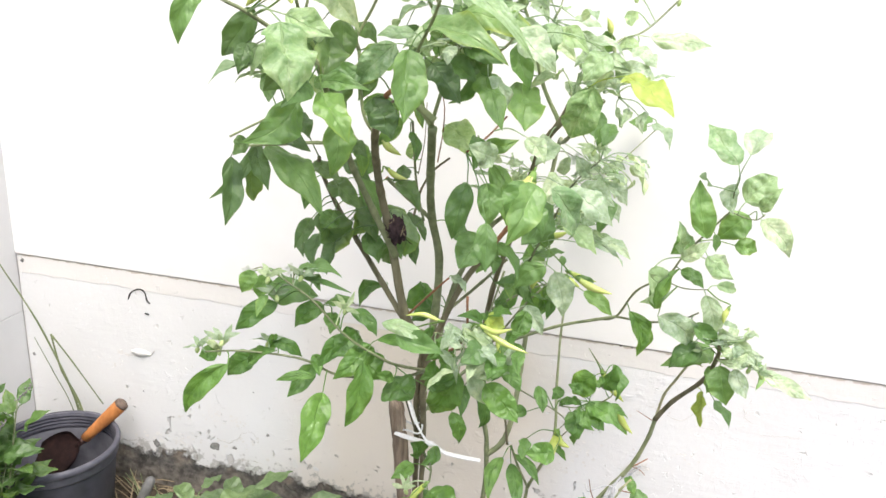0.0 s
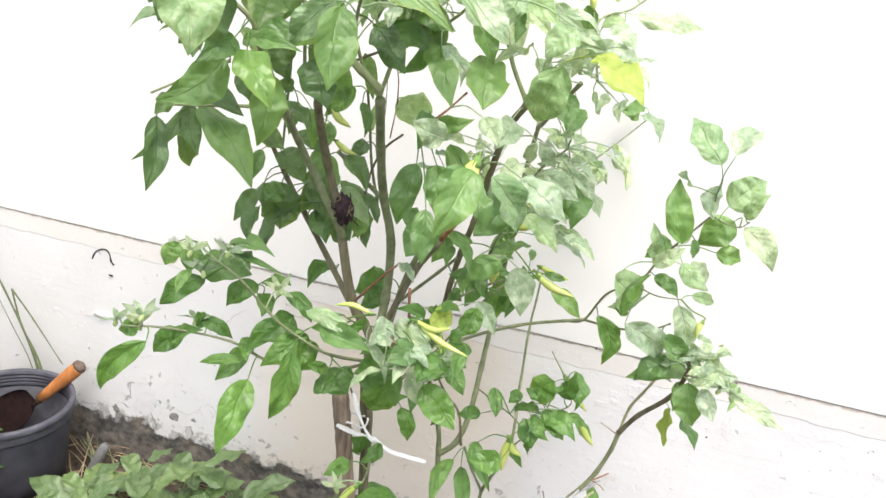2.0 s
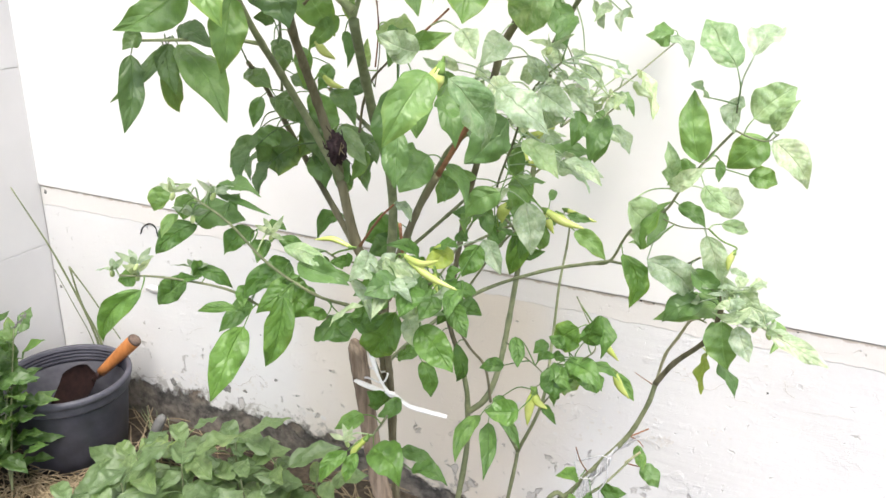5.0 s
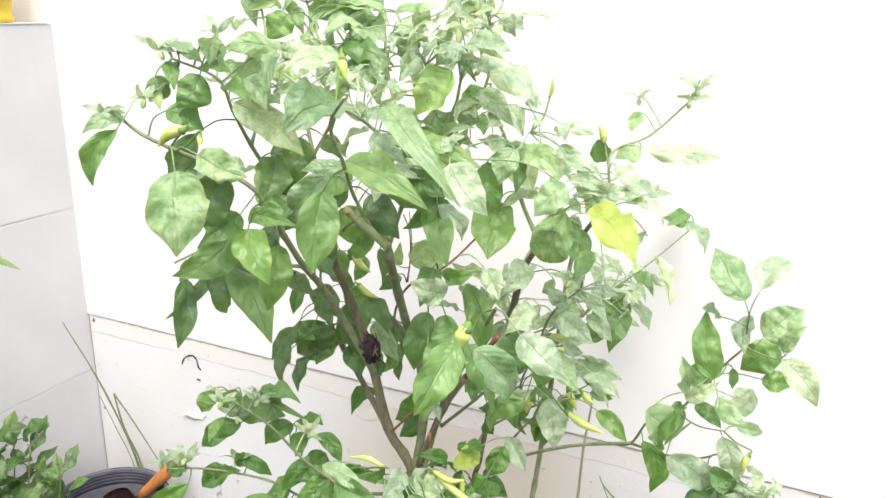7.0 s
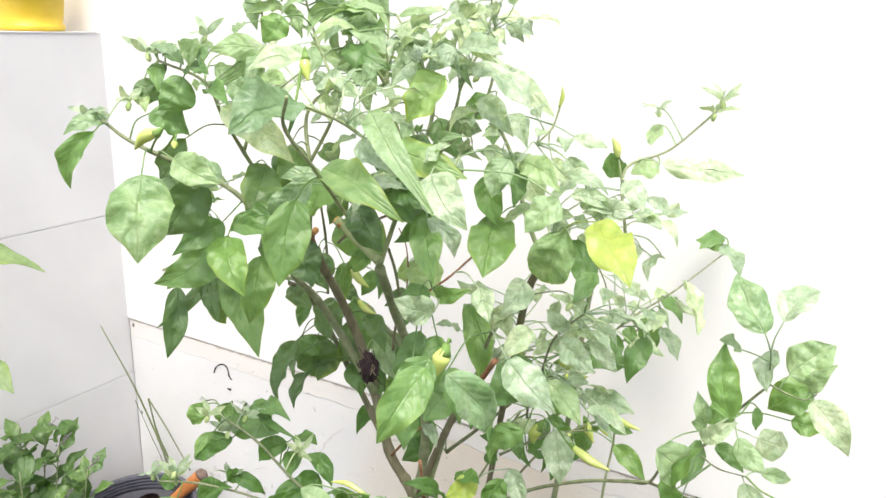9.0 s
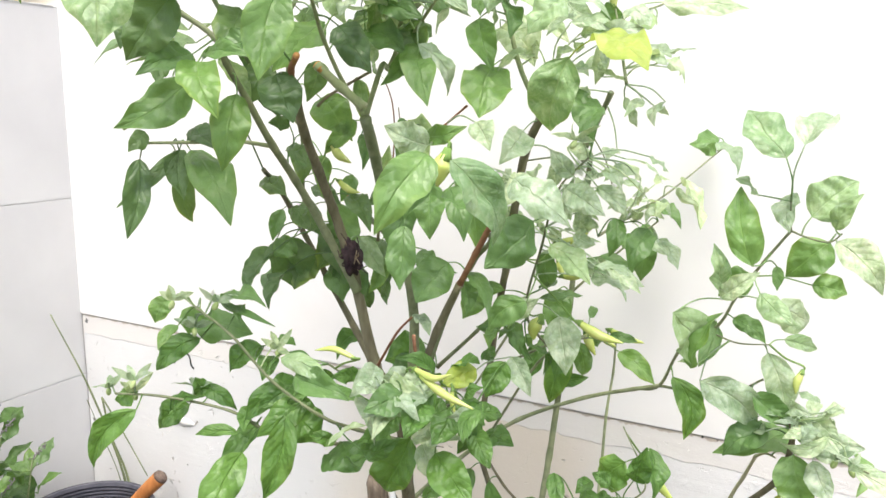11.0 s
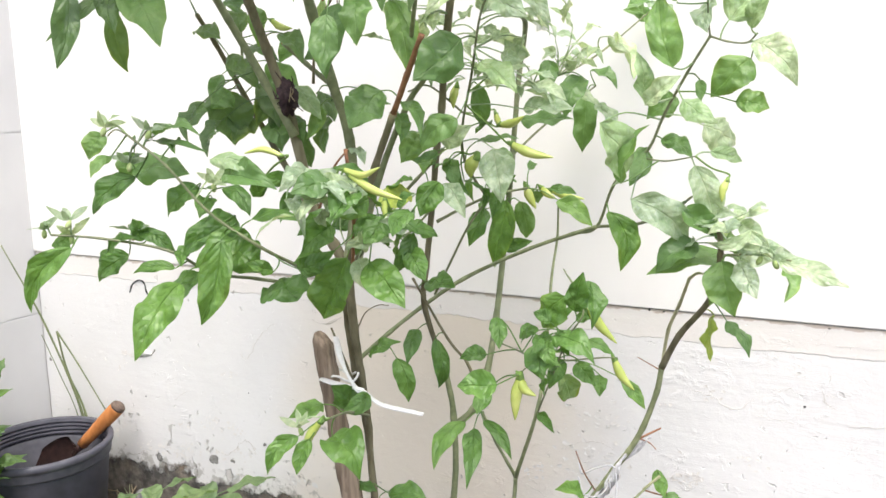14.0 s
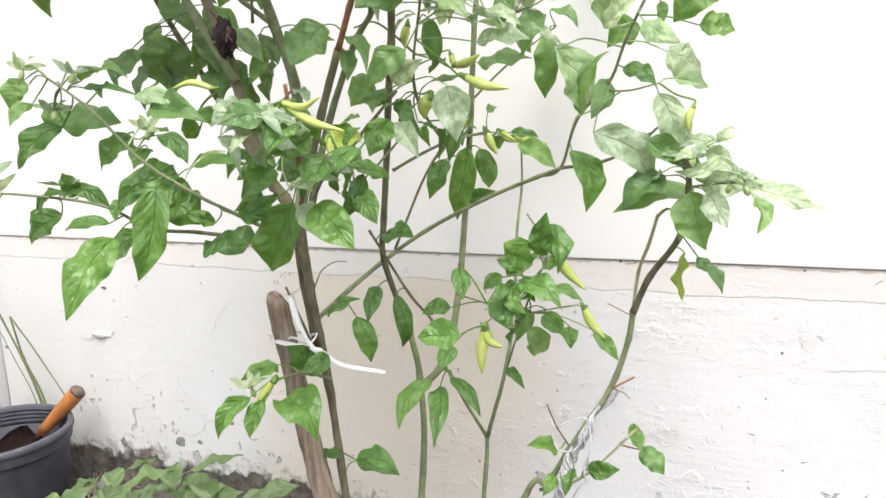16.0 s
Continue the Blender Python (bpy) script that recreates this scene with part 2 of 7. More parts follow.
def plaster():
    """Old painted plaster: blisters, hairline cracks, and a ragged foot where the paint has come off dark mossy masonry."""
    m, nt, b = material("peeling_plaster", 0.75, 0.3)
    p = coords(nt)
    sep = nt.nodes.new("ShaderNodeSeparateXYZ")
    nt.links.new(p, sep.inputs[0])
    x, z = sep.outputs["X"], sep.outputs["Z"]
    ragged = noise_tex(nt, p, 11, 8, 0.66)
    fine = noise_tex(nt, p, 55, 6, 0.6)
    wide = noise_tex(nt, p, 2.2, 3)
    foot = nt.nodes.new("ShaderNodeMapRange")
    for key, value in (("From Min", -0.48), ("From Max", -0.08), ("To Min", 0.092), ("To Max", -0.01)):
        foot.inputs[key].default_value = value
    nt.links.new(x, foot.inputs["Value"])
    edge = calc(nt, "ADD", foot.outputs["Result"], calc(nt, "MULTIPLY", calc(nt, "SUBTRACT", ragged, 0.5), 0.13))
    bare = calc(nt, "MULTIPLY", calc(nt, "SUBTRACT", edge, z), 120.0, True)
    # loose chips above the foot
    near = nt.nodes.new("ShaderNodeMapRange")
    for key, value in (("From Min", 0.06), ("From Max", 0.3), ("To Min", 0.13), ("To Max", 0.0)):
        near.inputs[key].default_value = value
    nt.links.new(z, near.inputs["Value"])
    spots = noise_tex(nt, p, 24, 5, 0.6, 0.4)
    chips = calc(nt, "MULTIPLY", calc(nt, "SUBTRACT", calc(nt, "ADD", spots, near.outputs["Result"]), 0.7), 40.0, True)
    # hairline cracks
    vor = nt.nodes.new("ShaderNodeTexVoronoi")
    vor.feature = "DISTANCE_TO_EDGE"
    vor.inputs["Scale"].default_value = 4.5
    bent = nt.nodes.new("ShaderNodeVectorMath")
    bent.operation = "ADD"
    wob = node(nt, "TexNoise", Scale=9.0, Detail=5.0)
    nt.links.new(p, wob.inputs["Vector"])
    scaled = nt.nodes.new("ShaderNodeVectorMath")
    scaled.operation = "SCALE"
    scaled.inputs["Scale"].default_value = 0.22
    nt.links.new(wob.outputs["Color"], scaled.inputs[0])
    nt.links.new(p, bent.inputs[0])
    nt.links.new(scaled.outputs[0], bent.inputs[1])
    nt.links.new(bent.outputs[0], vor.inputs["Vector"])
    hair = calc(nt, "SUBTRACT", 1.0, calc(nt, "MULTIPLY", vor.outputs["Distance"], 140.0), True)
    some = calc(nt, "MULTIPLY", calc(nt, "SUBTRACT", noise_tex(nt, p, 3.4, 2), 0.6), 14.0, True)
    hair = calc(nt, "MULTIPLY", hair, some)
    paint = ramp(nt, wide, (0.3, (0.69, 0.686, 0.68)), (0.62, (0.77, 0.77, 0.768)))
    # cream paint in mid-wall, with the plants' soft shade put into its tint
    cream_and_shade = nt.nodes.new("ShaderNodeMapRange")
    cream_and_shade.interpolation_type = "SMOOTHSTEP"
    for key, value in (("From Min", 0.36), ("From Max", 0.12), ("To Min", 0.0), ("To Max", 1.0)):
        cream_and_shade.inputs[key].default_value = value
    nt.links.new(calc(nt, "ABSOLUTE", calc(nt, "ADD", calc(nt, "ADD", x, 0.36), calc(nt, "MULTIPLY", calc(nt, "SUBTRACT", wide, 0.5), 0.5))), cream_and_shade.inputs["Value"])
    paint = mix(nt, cream_and_shade.outputs["Result"], paint, (0.725, 0.665, 0.58))
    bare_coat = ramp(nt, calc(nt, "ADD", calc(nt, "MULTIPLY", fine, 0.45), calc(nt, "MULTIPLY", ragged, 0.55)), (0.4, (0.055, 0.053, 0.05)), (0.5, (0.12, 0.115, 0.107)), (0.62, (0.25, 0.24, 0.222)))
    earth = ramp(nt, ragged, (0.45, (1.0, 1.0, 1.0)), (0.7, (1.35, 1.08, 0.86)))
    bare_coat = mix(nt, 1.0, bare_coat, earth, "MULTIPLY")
    c = mix(nt, calc(nt, "MULTIPLY", hair, 0.3), paint, (0.3, 0.27, 0.24))
    c = mix(nt, calc(nt, "MULTIPLY", chips, 0.55), c, (0.42, 0.4, 0.38))
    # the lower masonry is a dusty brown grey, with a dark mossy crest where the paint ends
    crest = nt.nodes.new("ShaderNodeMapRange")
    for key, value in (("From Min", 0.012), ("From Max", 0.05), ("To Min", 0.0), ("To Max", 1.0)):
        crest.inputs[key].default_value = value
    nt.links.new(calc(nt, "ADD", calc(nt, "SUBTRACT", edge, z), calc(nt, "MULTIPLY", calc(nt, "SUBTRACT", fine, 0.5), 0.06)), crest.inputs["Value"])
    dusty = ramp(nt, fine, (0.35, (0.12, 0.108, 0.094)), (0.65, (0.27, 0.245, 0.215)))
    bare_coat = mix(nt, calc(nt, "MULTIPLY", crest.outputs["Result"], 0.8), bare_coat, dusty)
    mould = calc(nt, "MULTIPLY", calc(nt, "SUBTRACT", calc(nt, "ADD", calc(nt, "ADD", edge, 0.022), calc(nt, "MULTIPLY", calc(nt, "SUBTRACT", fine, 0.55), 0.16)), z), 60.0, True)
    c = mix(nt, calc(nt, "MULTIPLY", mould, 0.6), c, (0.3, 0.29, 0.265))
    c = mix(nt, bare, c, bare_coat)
    # small chips scattered over the paint
    pits = calc(nt, "MULTIPLY", calc(nt, "SUBTRACT", noise_tex(nt, p, 60, 3, 0.6, 0.6), 0.66), 25.0, True)
    zone = calc(nt, "MULTIPLY", calc(nt, "SUBTRACT", noise_tex(nt, p, 5, 2), 0.45), 8.0, True)
    pits = calc(nt, "MULTIPLY", pits, zone)
    c = mix(nt, calc(nt, "MULTIPLY", pits, 0.5), c, (0.46, 0.44, 0.41))
    # smoother cream band under the upper wall, with a ragged lower edge
    top = calc(nt, "SUBTRACT", calc(nt, "ADD", z, calc(nt, "MULTIPLY", calc(nt, "SUBTRACT", noise_tex(nt, p, 16, 6, 0.65), 0.5), 0.022)), 0.513)
    band = calc(nt, "MULTIPLY", top, 700.0, True)
    c = mix(nt, band, c, (0.74, 0.72, 0.692))
    # brown stain and the overhang's shadow line, painted together along the joint
    seam = calc(nt, "MULTIPLY", calc(nt, "SUBTRACT", calc(nt, "ADD", z, calc(nt, "MULTIPLY", calc(nt, "SUBTRACT", noise_tex(nt, p, 40, 5, 0.7), 0.5), 0.02)), 0.5545), 500.0, True)
    c = mix(nt, calc(nt, "MULTIPLY", seam, 0.6), c, (0.4, 0.31, 0.23))
    nt.links.new(c, b.inputs["Base Color"])
    low = nt.nodes.new("ShaderNodeMapRange")
    for key, value in (("From Min", 0.44), ("From Max", 0.2), ("To Min", 0.22), ("To Max", 1.0)):
        low.inputs[key].default_value = value
    nt.links.new(z, low.inputs["Value"])
    right = nt.nodes.new("ShaderNodeMapRange")
    for key, value in (("From Min", -0.25), ("From Max", 0.08), ("To Min", 0.0), ("To Max", 0.75)):
        right.inputs[key].default_value = value
    nt.links.new(x, right.inputs["Value"])
    worn = calc(nt, "MAXIMUM", low.outputs["Result"], right.outputs["Result"])
    blister = calc(nt, "MULTIPLY", calc(nt, "SUBTRACT", noise_tex(nt, p, 30, 5, 0.62, 0.5), 0.54), 3.5, True)
    patch = calc(nt, "MULTIPLY", calc(nt, "SUBTRACT", noise_tex(nt, p, 6, 3), 0.4), 4.0, True)
    patch = calc(nt, "MULTIPLY", patch, worn)
    blister = calc(nt, "MULTIPLY", blister, patch)
    h = calc(nt, "SUBTRACT", calc(nt, "ADD", calc(nt, "MULTIPLY", wide, 0.5), calc(nt, "MULTIPLY", blister, 0.5)), calc(nt, "ADD", calc(nt, "MULTIPLY", hair, 0.4), calc(nt, "ADD", bare, chips)))
    h = calc(nt, "SUBTRACT", h, calc(nt, "MULTIPLY", pits, 0.5))
    h = calc(nt, "SUBTRACT", calc(nt, "ADD", h, calc(nt, "MULTIPLY", fine, 0.2)), calc(nt, "MULTIPLY", band, -0.14))
    streak = node(nt, "Mapping", Scale=(6.0, 6.0, 70.0))
    nt.links.new(p, streak.inputs["Vector"])
    h = calc(nt, "ADD", h, calc(nt, "MULTIPLY", noise_tex(nt, streak.outputs["Vector"], 1.0, 5, 0.6), calc(nt, "ADD", calc(nt, "MULTIPLY", patch, 0.26), 0.035)))
    bump(nt, h, b, 0.85, 0.0055)
    return m


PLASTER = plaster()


# ---- builders ----
def root(name, at=(0, 0, 0), label="", category="", group="", kind=""):
    ob = new(name)
    ob.location = at
    ob.empty_display_size = 0.05
    return tagged(ob, label, category, group, kind)


def part(name, bm, mat, parent=None, label="", smooth=True):
    me = bpy.data.meshes.new(name)
    bm.to_mesh(me)
    bm.free()
    me.materials.append(mat)
    if smooth:
        me.polygons.foreach_set("use_smooth", [True] * len(me.polygons))
    ob = new(name, me)
    if parent:
        ob.parent = parent
        ob.matrix_parent_inverse = Matrix.Translation(-parent.matrix_basis.translation) if not parent.parent else Matrix()
    return tagged(ob, label)


def curve_points(pts, steps=6):
    """A smooth line through the points (Catmull-Rom)."""
    p = [Vector(q) for q in pts]
    if len(p) < 3:
        return [p[0].lerp(p[-1], i / steps) for i in range(steps + 1)]
    p = [p[0] * 2 - p[1]] + p + [p[-1] * 2 - p[-2]]
    line = []
    for a, b, c, d in zip(p, p[1:], p[2:], p[3:]):
        for i in range(steps):
            t = i / steps
            line.append(0.5 * (2 * b + (c - a) * t + (2 * a - 5 * b + 4 * c - d) * t * t + (3 * b - a - 3 * c + d) * t ** 3))
    line.append(p[-2])
    return line


def tube(bm, line, radius, sides=8, flat=1.0, rough=0.0):
    """A closed tube along the line; radius(u) for u from 0 to 1."""
    rings, up = [], Vector((0.3, 1, 0.2)).normalized()
    for i, q in enumerate(line):
        d = (line[min(i + 1, len(line) - 1)] - line[max(i - 1, 0)]).normalized()
        s = d.cross(up)
        s = s.normalized() if s.length > 1e-4 else Vector((1, 0, 0))
        w = s.cross(d)
        up = w if w.length > 0.5 else up
        r = radius(i / (len(line) - 1))
        ring = []
        for k in range(sides):
            a = 2 * math.pi * k / sides
            e = 1 + rough * noise.noise(q * 90 + Vector((k * 1.7, 0, 0)))
            ring.append(bm.verts.new(q + (s * math.cos(a) * flat + w * math.sin(a)) * r * e))
        rings.append(ring)
    for a, b in zip(rings, rings[1:]):
        for k in range(sides):
            bm.faces.new((a[k], a[(k + 1) % sides], b[(k + 1) % sides], b[k]))
    bm.faces.new(rings[0][::-1])
    bm.faces.new(rings[-1])


def lathe(bm, profile, segments=40):
    rings = []
    for r, z in profile:
        rings.append([bm.verts.new((r * math.cos(2 * math.pi * k / segments), r * math.sin(2 * math.pi * k / segments), z)) for k in range(segments)])
    for a, b in zip(rings, rings[1:]):
        for k in range(segments):
            bm.faces.new((a[k], a[(k + 1) % segments], b[(k + 1) % segments], b[k]))
    return rings


def box(bm, x0, x1, y0, y1, z0, z1, bevel=0.0):
    made = bmesh.ops.create_cube(bm, size=1)["verts"]
    for v in made:
        v.co = Vector(((x0 + x1) / 2 + v.co.x * (x1 - x0), (y0 + y1) / 2 + v.co.y * (y1 - y0), (z0 + z1) / 2 + v.co.z * (z1 - z0)))
    if bevel:
        edges = {e for v in made for e in v.link_edges}
        bmesh.ops.bevel(bm, geom=list(edges), offset=bevel, segments=2, affect="EDGES")


# ---- walls and ground ----
def structure(name, bm, mat, label, category, smooth=False):
    return tagged(part(name, bm, mat, None, label, smooth), "", category, "", "structure")


bm = bmesh.new()
box(bm, -1.9, 6.0, 1.4464, 1.7, 0.5605, 3.4, 0.0012)
structure("wall_upper", bm, WHITE, "smooth white painted upper house wall", "wall")
bm = bmesh.new()
box(bm, -1.9, 6.0, 1.4525, 1.7, -0.3, 0.5595)
structure("wall_body", bm, BEIGE, "masonry body behind the lower plaster", "wall")
bm = bmesh.new()
nx, nz = 260, 60
grid = [[bm.verts.new((-1.349 + 5.3 * (i / nx) ** 1.35, 0, -0.15 + 0.7088 * j / nz)) for i in range(nx + 1)] for j in range(nz + 1)]
for j, row in enumerate(grid):
    for i, v in enumerate(row):
        n = noise.fractal(v.co * 5, 1.0, 2.0, 4)
        v.co.y = 1.4489 - 0.0009 * n
for a, b in zip(grid, grid[1:]):
    for i in range(nx):
        bm.faces.new((a[i], a[i + 1], b[i + 1], b[i]))
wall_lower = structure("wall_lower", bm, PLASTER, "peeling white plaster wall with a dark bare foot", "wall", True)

bm = bmesh.new()
box(bm, -1.6, -1.3535, -3.0, 1.4515, -0.3, 1.25)
wall_left = structure("wall_left", bm, GROUT, "low side wall faced with large pale tiles", "wall")
bm = bmesh.new()
box(bm, -1.9, -1.605, -3.0, 1.4365, -0.3, 3.2)
structure("wall_back_left", bm, WHITE, "white wall behind the low side wall", "wall")

bm = bmesh.new()


def spread(i, n):
    t = 2 * i / n - 1
    return 2.0 * t + 38 * t ** 5


n = 110
rows = [[bm.verts.new((-0.4 + spread(i, n), 0.9 + spread(j, n), 0)) for i in range(n + 1)] for j in range(n + 1)]
for row in rows:
    for v in row:
        v.co.z = 0.012 * noise.fractal(v.co * 6, 1.0, 2.0, 4) - 0.004
for a, b in zip(rows, rows[1:]):
    for i in range(n):
        bm.faces.new((a[i], a[i + 1], b[i + 1], b[i]))
structure("ground", bm, SOIL, "dark damp garden soil along the wall", "ground", True)

# ---- chili plants: roots ----
MAIN = root("chili_plant", (-0.235, 1.135, 0), "tall green chili plant tied to a wooden stake", "plant", "chili plants")
MIDDLE = root("chili_plant", (-0.19, 1.19, 0), "slender chili plant with pale mottled leaves and green peppers", "plant", "chili plants")
LEANING = root("chili_plant", (-0.13, 1.21, 0), "leaning chili plant tied with grey string", "plant", "chili plants")
REEDS = root("reed_clump", (-1.18, 1.41, 0), "thin dull green reeds standing behind the pot", "reed")
PATHS = []
RND = random.Random(7)


def stem(plant, name, mat, r0, r1, *pts):
    line = curve_points(pts, 7)
    if mat is STEM and line[0].z > 1.0:
        # the youngest shoots at the top are paler
        mat = STEM_YOUNG
    if plant is not REEDS:
        k = 1.06 if plant is MAIN and max(r0, r1) > 0.0042 else 0.85
        r0, r1 = r0 * k, r1 * k
    bm = bmesh.new()
    joints = len(pts) - 1
    tube(bm, line, lambda u: (r0 + (r1 - r0) * u) * (1 + 0.16 * math.exp(-((u * joints - round(u * joints)) * 9) ** 2)), 9 if r0 > 0.003 else 6, 1.0, 0.12)
    ob = part(name, bm, mat, plant)
    if plant is not REEDS:
        PATHS.extend((q, plant) for q in line)
        if name == "cut_stub":
            bm = bmesh.new()
            d = (line[-1] - line[-2]).normalized()
            tube(bm, [line[-1] - d * 0.009, line[-1] - d * 0.004, line[-1] + d * 0.0015], lambda u: r1 * (1.0 + 0.05 * u), 9)
            part("cut_end", bm, CUT, plant, "orange cut end")
    return ob


def nearest(q):
    return min(PATHS, key=lambda p: (p[0] - q).length_squared)


LEAF_SHAPE = 1.390


def blade(bm, base, tip, width, normal, bend, side, curl, fold, seed, nu=22, nv=8, crumple=0.28, droop=0.0):
    """A pointed oval leaf from base to tip, folded along its rib, with a wavy edge."""
    base, tip = Vector(base), Vector(tip)
    c = tip - base
    length = c.length
    c.normalize()
    n = Vector(normal)
    n = (n - c * n.dot(c)).normalized()
    s = c.cross(n)
    uv = bm.loops.layers.uv.verify()
    rows = []
    lop = 0.1 * math.sin(seed * 11)
    for i in range(nu + 1):
        u = 1 - (1 - i / nu) ** 1.15
        w = width * LEAF_SHAPE * u ** 0.6 * (1 - u) ** 0.85 * (1 - 0.4 * max(0.0, (u - 0.72) / 0.28)) + 0.0003
        arch = bend * length * 4 * u * (1 - u)
        mid = base + c * (u * length) + n * arch + s * (side * length * 4 * u * (1 - u))
        late = max(0.0, (u - 0.55) / 0.45) ** 2
        mid += (n * (-droop) + s * (0.6 * droop * math.sin(seed * 7))) * length * late
        row = []
        for j in range(nv + 1):
            v = 2 * j / nv - 1
            lift = fold * abs(v) * w - curl * v * v * w
            wave = 0.24 * w * v * v * math.sin(u * 12 + seed * 5 + (2 if v > 0 else 0)) + 0.08 * w * math.sin(u * 7 + v * 3 + seed) + crumple * w * noise.noise(Vector((u * 5.5 + seed * 9, v * 1.9, seed * 3))) + 0.17 * w * noise.noise(Vector((u * 12 + seed * 5, v * 4.5, seed)))
            edge = 1 + lop * v + 0.15 * abs(v) * noise.noise(Vector((u * 4 + seed * 4, 3.0 * (v > 0), seed)))
            row.append((bm.verts.new(mid + s * (v * w * edge * (1 - 0.12 * abs(fold))) + n * (lift + wave)), u, j / nv))
        rows.append(row)
    for a, b in zip(rows, rows[1:]):
        for j in range(nv):
            q = (a[j], a[j + 1], b[j + 1], b[j])
            f = bm.faces.new([k[0] for k in q])
            for loop, k in zip(f.loops, q):
                loop[uv].uv = (k[1], k[2])


def leaf(base, tip, width, normal, mat, side=0.0, bend=None, name="leaf", reach=0.16):
    base = Vector(base)
    if base.z < 0.8 and base.x < 0.1:
        # leaves low on the plant take the deeper green materials
        mat = {LEAF: LEAF_LOW, LEAF_SHADED: LEAF_LOW, LEAF_HAZED: LEAF, LEAF_BRIGHT: LEAF_VIVID, LEAF_MOTTLED: LEAF_VIVID}.get(mat, mat)
    q, plant = nearest(base)
    bm = bmesh.new()
    seed = RND.uniform(0, 6)
    side = side or RND.uniform(-0.07, 0.07)
    blade(bm, base, tip, width, normal, RND.uniform(0.02, 0.09) if bend is None else bend, side,
          RND.uniform(0.0, 0.4), RND.uniform(0.1, 0.62), seed, droop=RND.uniform(0.0, 0.24))
    gap = (q - base).length
    if gap < reach:
        out = (base - Vector(tip)).normalized() * min(0.02, gap * 0.4)
        tube(bm, curve_points([q, q.lerp(base, 0.55) + out * 0.35 + Vector((0, 0, gap * 0.05)), base], 4), lambda u: 0.001 - 0.0003 * u, 5)
    return part(name, bm, mat, plant)


def pepper(base, tip, radius, bend=0.08):
    base, tip = Vector(base), Vector(tip)
    q, plant = nearest(base)
    c = tip - base
    side = c.cross(Vector((0, 1, 0))).normalized() * c.length * bend
    line = curve_points([base, base.lerp(tip, 0.5) - side, tip], 7)
    bm = bmesh.new()
    tube(bm, line, lambda u: radius * max(0.1, (0.55 + 1.3 * u if u < 0.34 else 1.0 - 0.9 * ((u - 0.34) / 0.66) ** 1.8)), 10, 1.0, 0.05)
    fruit = part("pepper", bm, PEPPER, plant, "pale yellow-green chili fruit")
    bm = bmesh.new()
    d = c.normalized()
    tube(bm, [base - d * radius * 0.7, base, base + d * radius * 0.6], lambda u: radius * (0.35 + 0.45 * u), 8)
    away = (q - base).normalized() * 0.012 + Vector((0, 0, 0.006))
    if (q - base).length < 0.14:
        tube(bm, curve_points([base, base - d * 0.006, q.lerp(base, 0.5), q], 4), lambda u: 0.0011, 5)
    else:
        tube(bm, curve_points([base, base - d * 0.01, base + away], 4), lambda u: 0.0014, 5)
    part("stalk", bm, CALYX, fruit)


def bud(at):
    at = Vector(at)
    q, plant = nearest(at)
    bm = bmesh.new()
    down = Vector((RND.uniform(-0.4, 0.4), RND.uniform(-0.6, 0.1), -0.6)).normalized()
    tube(bm, [at, at + down * 0.003, at + down * 0.007, at + down * 0.01], lambda u: 0.001 + 0.0022 * math.sin(math.pi * min(1, u * 0.95)), 8)
    part("flower_bud", bm, BUD, plant)
    bm = bmesh.new()
    if (q - at).length < 0.12:
        tube(bm, curve_points([q, q.lerp(at, 0.6) + Vector((0, 0, 0.008)), at + Vector((0, 0, 0.003)), at], 4), lambda u: 0.001, 5)
    for k in range(5):
        a = k * 1.257 + RND.uniform(-0.4, 0.4)
        tip = at + Vector((math.cos(a), math.sin(a) * 0.7, RND.uniform(-0.1, 0.9))).normalized() * RND.uniform(0.016, 0.03)
        blade(bm, at, tip, 0.007, (math.sin(a), -0.5, 0.6), 0.1, 0, 0.1, 0.3, k, 5, 2)
    part("calyx", bm, LEAF_PALE, plant)


def flower(at, size=0.011):
    """A small nodding white star of five petals with a darker eye."""
    at = Vector(at)
    q, plant = nearest(at)
    bm = bmesh.new()
    for k in range(5):
        a = k * 1.257 + 0.3
        tip = at + Vector((math.cos(a), -0.35, math.sin(a))).normalized() * size
        blade(bm, at, tip, size * 0.6, (0.1, -1, -0.2), 0.1, 0, 0.2, 0.2, k, 6, 4)
    bloom = part("flower", bm, PETAL, plant, "small white star-shaped flower")
    bm = bmesh.new()
    tube(bm, [at, at + Vector((0, -0.003, 0)), at + Vector((0, -0.005, 0))], lambda u: 0.0022 - 0.001 * u, 7)
    part("flower_eye", bm, BUD, bloom)
    if (q - at).length < 0.1:
        bm = bmesh.new()
        tube(bm, curve_points([q, q.lerp(at, 0.6) + Vector((0, 0.004, 0.008)), at + Vector((0, 0.001, 0))], 4), lambda u: 0.0009, 5)
        part("flower_stalk", bm, STEM, plant)


